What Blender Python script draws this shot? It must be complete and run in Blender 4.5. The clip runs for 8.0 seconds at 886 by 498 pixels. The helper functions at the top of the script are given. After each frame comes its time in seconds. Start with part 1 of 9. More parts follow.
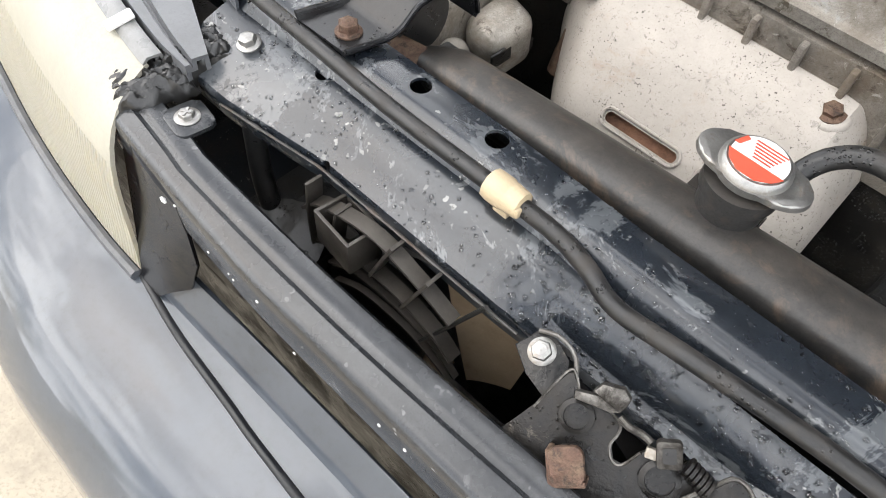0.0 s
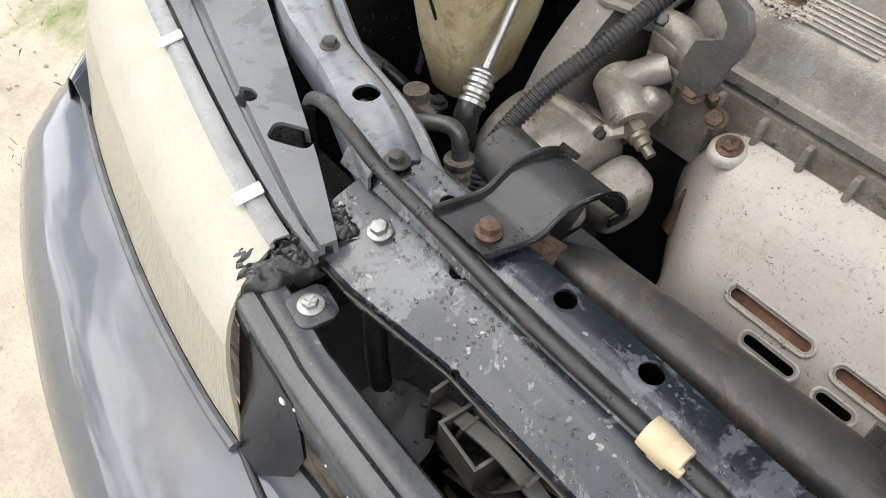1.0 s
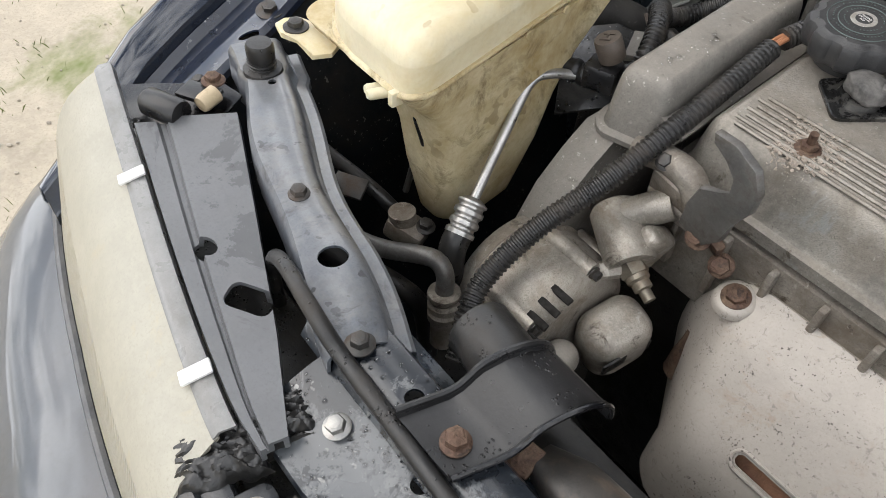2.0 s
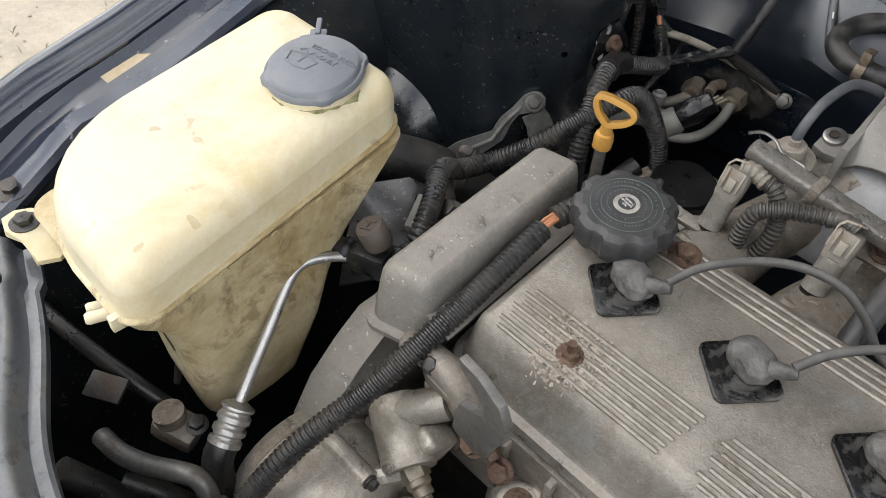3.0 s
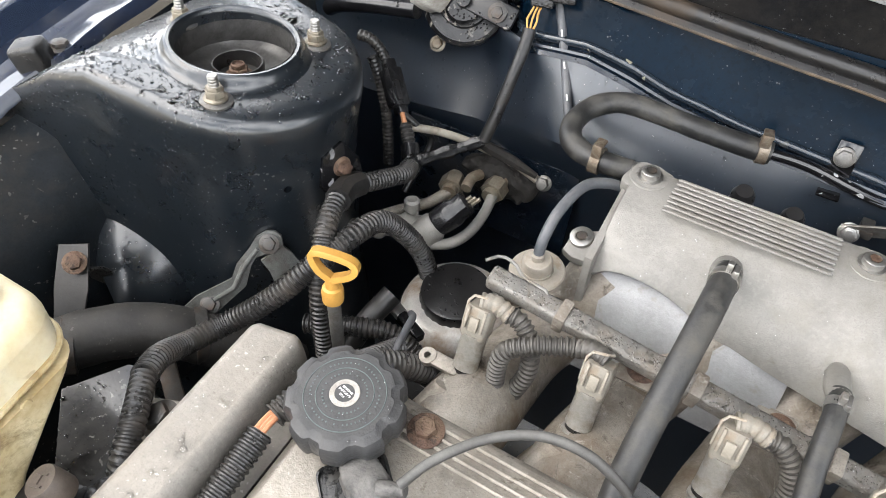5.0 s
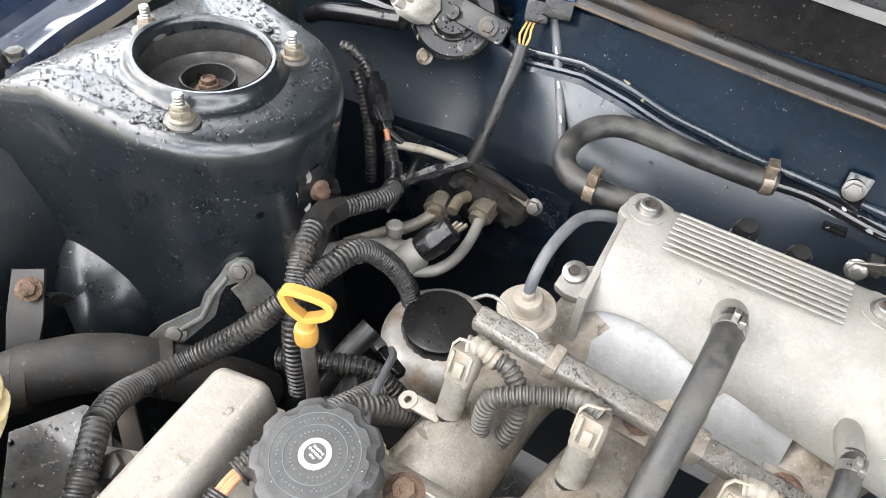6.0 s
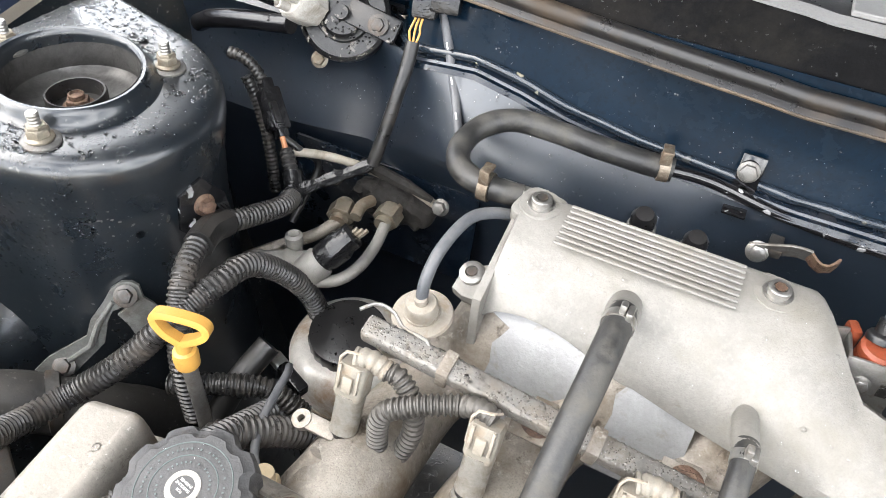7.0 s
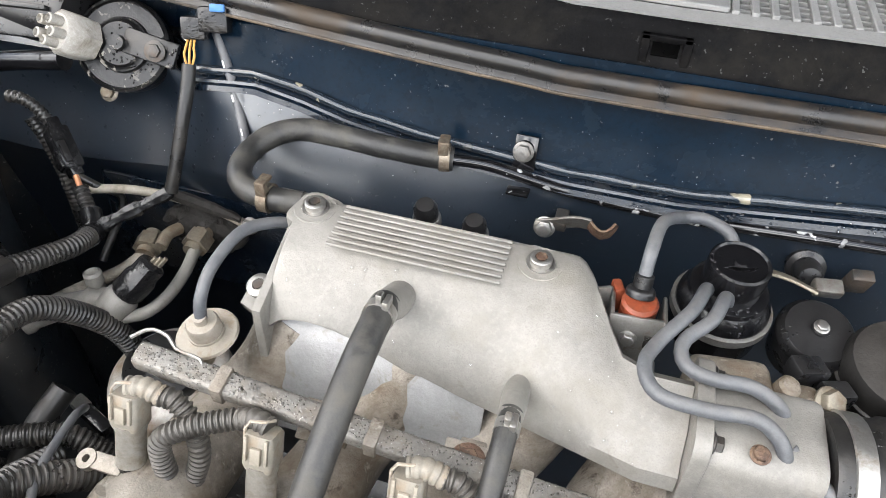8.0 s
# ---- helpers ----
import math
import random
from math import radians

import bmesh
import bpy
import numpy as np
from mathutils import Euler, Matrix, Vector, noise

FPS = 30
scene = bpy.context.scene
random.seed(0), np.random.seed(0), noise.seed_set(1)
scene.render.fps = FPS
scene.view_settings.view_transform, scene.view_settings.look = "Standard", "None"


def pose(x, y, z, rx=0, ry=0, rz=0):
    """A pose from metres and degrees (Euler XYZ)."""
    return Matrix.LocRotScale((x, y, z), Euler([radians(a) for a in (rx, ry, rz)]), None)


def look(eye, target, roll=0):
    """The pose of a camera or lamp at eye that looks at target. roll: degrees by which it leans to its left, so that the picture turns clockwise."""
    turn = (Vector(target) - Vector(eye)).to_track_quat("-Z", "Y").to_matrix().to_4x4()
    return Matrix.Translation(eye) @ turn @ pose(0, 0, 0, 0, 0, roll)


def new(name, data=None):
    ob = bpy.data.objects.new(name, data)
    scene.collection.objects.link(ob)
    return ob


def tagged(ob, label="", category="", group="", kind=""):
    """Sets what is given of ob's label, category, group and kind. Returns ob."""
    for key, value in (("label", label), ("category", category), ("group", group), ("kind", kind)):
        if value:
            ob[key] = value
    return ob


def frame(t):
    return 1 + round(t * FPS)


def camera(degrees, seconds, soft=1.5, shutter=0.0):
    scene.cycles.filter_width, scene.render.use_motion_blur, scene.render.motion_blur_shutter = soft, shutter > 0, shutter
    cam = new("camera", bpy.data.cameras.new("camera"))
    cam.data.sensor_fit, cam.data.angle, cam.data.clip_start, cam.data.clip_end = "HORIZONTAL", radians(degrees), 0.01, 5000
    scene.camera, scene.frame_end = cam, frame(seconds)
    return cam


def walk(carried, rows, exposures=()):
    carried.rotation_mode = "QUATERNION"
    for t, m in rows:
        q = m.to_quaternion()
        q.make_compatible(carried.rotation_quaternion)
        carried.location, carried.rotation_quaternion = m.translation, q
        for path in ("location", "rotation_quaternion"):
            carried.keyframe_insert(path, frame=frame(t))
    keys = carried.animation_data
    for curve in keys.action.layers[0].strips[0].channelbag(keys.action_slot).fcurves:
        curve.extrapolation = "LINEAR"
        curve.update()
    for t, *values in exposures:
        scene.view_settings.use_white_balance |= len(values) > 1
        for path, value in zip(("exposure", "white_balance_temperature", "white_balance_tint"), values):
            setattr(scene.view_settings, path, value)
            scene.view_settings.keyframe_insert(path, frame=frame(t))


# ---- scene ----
cam = camera(62.9, 8.0, soft=0.6)
PATH = [
    (0, (0.016, -0.228, 1.017), (-0.709, 0.65, -0.627), 5.5),
    (0.5, (-0.027, -0.223, 1.025), (-0.852, 0.63, -0.585), 4.8),
    (1, (-0.078, -0.206, 1.039), (-1.0, 0.665, -0.507), 3.9),
    (1.2, (-0.096, -0.195, 1.042), (-1.049, 0.705, -0.468), 4.3),
    (2.3, (-0.141, -0.081, 1.085), (-1.146, 0.809, -0.398), 4.5),
    (2.5, (-0.143, -0.041, 1.104), (-1.133, 0.9, -0.357), 6.3),
    (3, (-0.153, 0.042, 1.121), (-1.063, 1.107, -0.308), 6.6),
    (3.5, (-0.154, 0.106, 1.133), (-1.01, 1.279, -0.242), 5.3),
    (4, (-0.153, 0.142, 1.144), (-0.972, 1.362, -0.212), 4.2),
    (4.5, (-0.147, 0.182, 1.154), (-0.893, 1.456, -0.196), 3.4),
    (4.7, (-0.143, 0.194, 1.155), (-0.848, 1.484, -0.202), 3.9),
    (5.8, (-0.162, 0.247, 1.152), (-0.831, 1.525, -0.234), 5.4),
    (6, (-0.167, 0.252, 1.149), (-0.817, 1.554, -0.224), 6.4),
    (6.5, (-0.159, 0.268, 1.15), (-0.802, 1.585, -0.211), 5.8),
    (7, (-0.13, 0.29, 1.142), (-0.692, 1.642, -0.22), 5.4),
    (7.5, (-0.089, 0.305, 1.137), (-0.583, 1.69, -0.219), 4.3),
    (8, (-0.03, 0.319, 1.141), (-0.43, 1.771, -0.175), 2.4),
]
EXPOSURES = [(0, 0.0), (1.0, -0.2), (2.5, -0.62), (3.0, -0.50), (3.5, -0.40), (4.5, 0.20), (6.0, 1.02), (7.0, 1.06), (7.5, 1.0), (8.0, 0.76)]
walk(cam, [(t, look(eye, target, roll)) for t, eye, target, roll in PATH], EXPOSURES)

# ---- light ----
world = bpy.data.worlds.new("sky")
scene.world = world
world.use_nodes = True
wn = world.node_tree.nodes
wl = world.node_tree.links
bg = wn["Background"]
sky = wn.new("ShaderNodeTexSky")
sky.sky_type = "NISHITA"
sky.sun_disc = False
sky.sun_elevation = radians(46)
sky.sun_rotation = radians(230)
sky.air_density, sky.dust_density, sky.ozone_density = 1.0, 2.0, 1.0
wtc = wn.new("ShaderNodeTexCoord")
cloud = wn.new("ShaderNodeTexNoise")
cloud.inputs["Scale"].default_value = 4.2
cloud.inputs["Detail"].default_value = 6.0
cloud.inputs["Roughness"].default_value = 0.6
cramp = wn.new("ShaderNodeValToRGB")
cramp.color_ramp.elements[0].position = 0.43
cramp.color_ramp.elements[1].position = 0.57
cmix = wn.new("ShaderNodeMixRGB")
cmix.inputs["Color2"].default_value = (32.0, 32.2, 32.7, 1)
wl.new(wtc.outputs["Generated"], cloud.inputs["Vector"])
wl.new(cloud.outputs["Fac"], cramp.inputs["Fac"])
wl.new(cramp.outputs["Color"], cmix.inputs["Fac"])
wl.new(sky.outputs["Color"], cmix.inputs["Color1"])
wl.new(cmix.outputs["Color"], bg.inputs["Color"])
bg.inputs["Strength"].default_value = 0.15

sun = new("sun", bpy.data.lights.new("sun", "SUN"))
sun.data.energy = 1.5
sun.data.angle = radians(60)
sun.data.color = (1.0, 0.96, 0.9)
sun.matrix_world = look((-2.6, -2.2, 3.6), (0, 0, 0))

# ---- builders ----
import itertools


def bisect(total, x):
    lo, hi = 0, len(total) - 1
    while lo < hi:
        mid = (lo + hi) // 2
        if total[mid] < x:
            lo = mid + 1
        else:
            hi = mid
    return lo


PLACE = {}


NOSE = {"on": False}


def seat(p):
    """Where a point of the car's front end sits: the whole nose stands a little high, less so towards the wing."""
    if not NOSE["on"]:
        return Vector(p)
    x, y, z = p
    f = max(0.0, min(1.0, (x + 0.55) / 0.2))
    return Vector((x + lerp(0.002, 0.0015 - 0.027 * max(x, -0.35), f), y - 0.0065 * f - 0.01 * max(0.0, y), z + (0.0152 - 0.04 * y) * lerp(0.35, 1.0, f)))


def seated(bm):
    if NOSE["on"]:
        for v in bm.verts:
            v.co = seat(v.co)


def thing(name, at, label, category, group="", kind=""):
    at = seat(at)
    ob = new(name)
    ob.empty_display_size = 0.02
    ob.location = at
    PLACE[ob.name] = Vector(at)
    return tagged(ob, label, category, group, kind)


def mesh_of(name, bm, material, smooth=40):
    bmesh.ops.recalc_face_normals(bm, faces=bm.faces[:])
    me = bpy.data.meshes.new(name)
    bm.to_mesh(me)
    bm.free()
    me.materials.append(material)
    if smooth:
        me.polygons.foreach_set("use_smooth", [True] * len(me.polygons))
        me.set_sharp_from_angle(angle=radians(smooth))
    return me


def part(name, bm, material, parent, label="", smooth=40):
    """Links a bmesh, given in world coordinates, as one mesh under a thing or a part."""
    home = PLACE[parent.name]
    seated(bm)
    bmesh.ops.translate(bm, verts=bm.verts[:], vec=-home)
    ob = new(name, mesh_of(name, bm, material, smooth))
    ob.parent = parent
    PLACE[ob.name] = home
    return tagged(ob, label)


def solo(name, bm, material, label, category, group="", kind="", smooth=40):
    """A thing of one mesh."""
    seated(bm)
    at = Vector((0, 0, 0))
    for v in bm.verts:
        at += v.co
    at /= max(1, len(bm.verts))
    bmesh.ops.translate(bm, verts=bm.verts[:], vec=-at)
    ob = new(name, mesh_of(name, bm, material, smooth))
    ob.location = at
    PLACE[ob.name] = at
    return tagged(ob, label, category, group, kind)


def cut(ob, *cutters):
    """Cuts holes through a mesh object; the cutters are bmeshes in world coordinates."""
    home = PLACE[ob.name]
    tool_bm = bmesh.new()
    for c in cutters:
        bmesh.ops.recalc_face_normals(c, faces=c.faces[:])
        seated(c)
        bmesh.ops.translate(c, verts=c.verts[:], vec=-home)
        m = bpy.data.meshes.new("tool")
        c.to_mesh(m)
        c.free()
        tool_bm.from_mesh(m)
        bpy.data.meshes.remove(m)
    tm = bpy.data.meshes.new("tool")
    tool_bm.to_mesh(tm)
    tool_bm.free()
    tool = new("tool", tm)
    tool.location = ob.location
    tool.parent = ob.parent
    fix = bmesh.new()
    fix.from_mesh(ob.data)
    if fix.calc_volume(signed=True) < 0:
        bmesh.ops.reverse_faces(fix, faces=fix.faces[:])
        fix.to_mesh(ob.data)
    fix.free()
    mod = ob.modifiers.new("holes", "BOOLEAN")
    mod.operation, mod.object, mod.solver = "DIFFERENCE", tool, "EXACT"
    for own in (False, True):
        mod.use_self = own
        bpy.context.view_layer.update()
        me = bpy.data.meshes.new_from_object(ob.evaluated_get(bpy.context.evaluated_depsgraph_get()))
        if len(me.vertices) > 0.8 * len(ob.data.vertices):
            break
    if len(me.vertices) <= 0.8 * len(ob.data.vertices):
        me = ob.data.copy()
    ob.modifiers.clear()
    old = ob.data
    ob.data = me
    bpy.data.meshes.remove(old)
    bpy.data.objects.remove(tool)
    bpy.data.meshes.remove(tm)
    me.polygons.foreach_set("use_smooth", [True] * len(me.polygons))
    me.set_sharp_from_angle(angle=radians(35))
    return ob


def axis(p, n, turn=0.0):
    """A frame at p whose z points along n."""
    q = Vector(n).normalized().to_track_quat("Z", "Y")
    return Matrix.Translation(p) @ q.to_matrix().to_4x4() @ Matrix.Rotation(radians(turn), 4, "Z")


def join(*bms):
    out = bmesh.new()
    for b in bms:
        m = bpy.data.meshes.new("t")
        b.to_mesh(m)
        b.free()
        out.from_mesh(m)
        bpy.data.meshes.remove(m)
    return out


def placed(bm, m):
    bmesh.ops.transform(bm, matrix=m, verts=bm.verts[:])
    return bm


def box(size, m=None, bevel=0.0, seg=2):
    bm = bmesh.new()
    bmesh.ops.create_cube(bm, size=1.0, matrix=Matrix.Diagonal((*size, 1)))
    if bevel:
        bmesh.ops.bevel(bm, geom=bm.edges[:], offset=bevel, segments=seg, profile=0.5, affect="EDGES")
    return placed(bm, m) if m else bm


def block(a, b, bevel=0.0, seg=2):
    """A bevelled block between two corners."""
    a, b = Vector(a), Vector(b)
    return box([abs(v) for v in (b - a)], Matrix.Translation((a + b) / 2), bevel, seg)


def prism(outline, depth, m=None, bevel=0.0, seg=2):
    """A flat outline (x, y) raised by depth along z."""
    bm = bmesh.new()
    lo = [bm.verts.new((x, y, 0)) for x, y in outline]
    hi = [bm.verts.new((x, y, depth)) for x, y in outline]
    n = len(outline)
    bm.faces.new(lo[::-1])
    top = bm.faces.new(hi)
    for i in range(n):
        bm.faces.new((lo[i], lo[(i + 1) % n], hi[(i + 1) % n], hi[i]))
    if bevel:
        bmesh.ops.bevel(bm, geom=list(top.edges), offset=bevel, segments=seg, profile=0.5, affect="EDGES")
    return placed(bm, m) if m else bm


def lathe(profile, m=None, seg=24, wave=None, caps=True):
    """Turns (radius, height) round z. wave: a function of the angle that scales the radius."""
    bm = bmesh.new()
    rings = []
    for r, z in profile:
        if r < 1e-6:
            rings.append([bm.verts.new((0, 0, z))])
            continue
        ring = []
        for i in range(seg):
            a = 2 * math.pi * i / seg
            k = wave(a, r, z) if wave else 1.0
            ring.append(bm.verts.new((r * k * math.cos(a), r * k * math.sin(a), z)))
        rings.append(ring)
    for a, b in zip(rings, rings[1:]):
        for i in range(seg):
            j = (i + 1) % seg
            if len(a) == 1 and len(b) == 1:
                continue
            if len(a) == 1:
                bm.faces.new((a[0], b[i], b[j]))
            elif len(b) == 1:
                bm.faces.new((a[i], a[j], b[0]))
            else:
                bm.faces.new((a[i], a[j], b[j], b[i]))
    for ring in (rings[0], rings[-1]):
        if caps and len(ring) > 2:
            bm.faces.new(ring)
    return placed(bm, m) if m else bm


def spline(points, step=0.004):
    """Points along a smooth curve through the given ones, at even steps."""
    p = [Vector(q) for q in points]
    if len(p) == 2:
        n = max(2, int((p[1] - p[0]).length / step))
        return [p[0].lerp(p[1], i / n) for i in range(n + 1)]
    p = [p[0] * 2 - p[1]] + p + [p[-1] * 2 - p[-2]]
    dense = []
    for a, b, c, d in zip(p, p[1:], p[2:], p[3:]):
        ta, tb = (c - a) * 0.5, (d - b) * 0.5
        for i in range(24):
            t = i / 24
            dense.append((2 * t**3 - 3 * t**2 + 1) * b + (t**3 - 2 * t**2 + t) * ta + (-2 * t**3 + 3 * t**2) * c + (t**3 - t**2) * tb)
    dense.append(p[-2])
    out, left = [dense[0]], step
    for a, b in zip(dense, dense[1:]):
        far = (b - a).length
        while far >= left and far > 1e-9:
            a = a.lerp(b, left / far)
            out.append(a)
            far -= left
            left = step
        left -= far
    if (out[-1] - dense[-1]).length > step * 0.3:
        out.append(dense[-1])
    return out


def sweep(path, radii, seg=12, caps=True):
    """A tube along a list of points with a radius for each."""
    bm = bmesh.new()
    path = [Vector(p) for p in path]
    t0 = (path[1] - path[0]).normalized()
    side = t0.orthogonal().normalized()
    rings = []
    for i, p in enumerate(path):
        t = (path[min(i + 1, len(path) - 1)] - path[max(i - 1, 0)]).normalized()
        side = (side - t * side.dot(t)).normalized()
        other = t.cross(side)
        r = radii[i]
        rings.append([bm.verts.new(p + side * (r * math.cos(2 * math.pi * k / seg)) + other * (r * math.sin(2 * math.pi * k / seg))) for k in range(seg)])
    for a, b in zip(rings, rings[1:]):
        for k in range(seg):
            j = (k + 1) % seg
            bm.faces.new((a[k], a[j], b[j], b[k]))
    if caps:
        bm.faces.new(rings[0][::-1])
        bm.faces.new(rings[-1])
    return bm


def tube(points, r, seg=12, step=0.005, bumps=0.0):
    path = spline(points, step)
    return sweep(path, [r * (1 + bumps * (noise.noise(p * 60))) for p in path], seg)


def loom(points, r, pitch=0.0042, deep=0.14, seg=14):
    """A corrugated conduit."""
    path = spline(points, pitch / 4)
    shape = (1.0, 1.0, 1.0 - deep, 1.0 - deep)
    return sweep(path, [r * shape[i % 4] for i in range(len(path))], seg)


def loft(rings, closed=True, caps=True):
    """Joins rings (or open lines) of points, each with the same number."""
    bm = bmesh.new()
    vs = [[bm.verts.new(p) for p in ring] for ring in rings]
    n = len(vs[0])
    for a, b in zip(vs, vs[1:]):
        for i in range(n if closed else n - 1):
            j = (i + 1) % n
            bm.faces.new((a[i], a[j], b[j], b[i]))
    if closed and caps:
        bm.faces.new(vs[0][::-1])
        bm.faces.new(vs[-1])
    return bm


def sheet(lines, thick):
    """A pressed sheet through open lines of points, with a thickness."""
    bm = loft(lines, closed=False)
    bmesh.ops.recalc_face_normals(bm, faces=bm.faces[:])
    bmesh.ops.solidify(bm, geom=bm.faces[:] + bm.edges[:] + bm.verts[:], thickness=thick)
    return bm


def rrect(w, h, r, n=4):
    """A rounded rectangle round the origin."""
    out = []
    for cx, cy, a0 in ((w / 2 - r, h / 2 - r, 0), (r - w / 2, h / 2 - r, 90), (r - w / 2, r - h / 2, 180), (w / 2 - r, r - h / 2, 270)):
        for i in range(n + 1):
            a = radians(a0 + 90 * i / n)
            out.append((cx + r * math.cos(a), cy + r * math.sin(a)))
    return out


def ngon(r, n=6, turn=0.0):
    return [(r * math.cos(radians(turn) + 2 * math.pi * i / n), r * math.sin(radians(turn) + 2 * math.pi * i / n)) for i in range(n)]


def rod(p, n, r, h, seg=20):
    """A plain cutter or pin from p along n."""
    return lathe([(r, 0), (r, h)], axis(p, n), seg)


def hex_head(p, n, r=0.0062, h=0.006, flange=1.45, turn=0.0, dish=True):
    """A flanged hexagon bolt head on the surface at p."""
    m = axis(p, n, turn)
    a = lathe([(r * flange, 0), (r * flange, h * 0.16), (r * 0.98, h * 0.34)], m, 20)
    b = prism(ngon(r, 6), h, m, bevel=r * 0.16)
    bms = [a, b]
    if dish:
        bms.append(lathe([(r * 0.62, h * 1.0), (r * 0.62, h * 1.02), (r * 0.5, h * 1.06), (0, h * 0.98)], m, 16))
    return join(*bms)


def bent(outline, thick, m, bevel=0.0006):
    """A flat plate of an outline, with softened rims."""
    return prism(outline, thick, m, bevel)


def lerp(a, b, t):
    return a + (b - a) * t


def drops(name, places, label, kind_of, seed=3, material=None):
    """Water drops: (place, normal, radius) triples, as one mesh of flattened domes."""
    rnd = random.Random(seed)
    bm = bmesh.new()
    for p, n, r in places:
        m = axis(p, n, rnd.uniform(0, 360)) @ Matrix.Diagonal((r, r * rnd.uniform(0.75, 1.0), r * rnd.uniform(0.45, 0.65), 1))
        ring = []
        for rr, zz in ((0.97, -0.08), (1.0, 0.12), (0.82, 0.60), (0.45, 0.91)):
            ring.append([bm.verts.new(m @ Vector((rr * math.cos(math.pi * i / 4), rr * math.sin(math.pi * i / 4), zz))) for i in range(8)])
        top = bm.verts.new(m @ Vector((0, 0, 1.0)))
        for i in range(8):
            j = (i + 1) % 8
            for lo, hi in zip(ring, ring[1:]):
                bm.faces.new((lo[i], lo[j], hi[j], hi[i]))
            bm.faces.new((ring[-1][i], ring[-1][j], top))
    return solo(name, bm, material or M_WATER, label, kind_of, kind="stuff", smooth=89)


def strap(points, width, thick, across, step=0.006):
    """A flat metal strip along a curve; across: the way its width points."""
    path = spline(points, step)
    a = Vector(across).normalized()
    rings = []
    for i, p in enumerate(path):
        t = (path[min(i + 1, len(path) - 1)] - path[max(i - 1, 0)]).normalized()
        w = (a - t * a.dot(t)).normalized()
        n = t.cross(w)
        hw, ht = width / 2, thick / 2
        rings.append([p + w * hw * u + n * ht * v for u, v in ((1, 0.6), (0.96, 1), (-0.96, 1), (-1, 0.6), (-1, -0.6), (-0.96, -1), (0.96, -1), (1, -0.6))])
    return loft(rings)


def rain_on(ob, count, small, large, keep=None, upness=0.3, seed=1, lumps=0.0):
    """Random places on a mesh's upper faces: (place, normal, radius)."""
    me = ob.data
    me.calc_loop_triangles()
    home = PLACE[ob.name]
    rnd = random.Random(seed)
    tris, areas = [], []
    for t in me.loop_triangles:
        if t.normal.z > upness:
            tris.append(t)
            areas.append(t.area)
    total = list(itertools.accumulate(areas))
    out = []
    tries = 0
    while len(out) < count and tries < count * 60 and tris:
        tries += 1
        t = tris[bisect(total, rnd.random() * total[-1]) if total else 0]
        u, v = rnd.random(), rnd.random()
        if u + v > 1:
            u, v = 1 - u, 1 - v
        a, b, c = (me.vertices[i].co for i in t.vertices)
        p = a + (b - a) * u + (c - a) * v + home
        if keep and not keep(p):
            continue
        if lumps and noise.noise(p * lumps) < 0.0 and rnd.random() < 0.85:
            continue
        out.append((p, t.normal.copy(), small + (large - small) * rnd.random() ** 3))
    return out

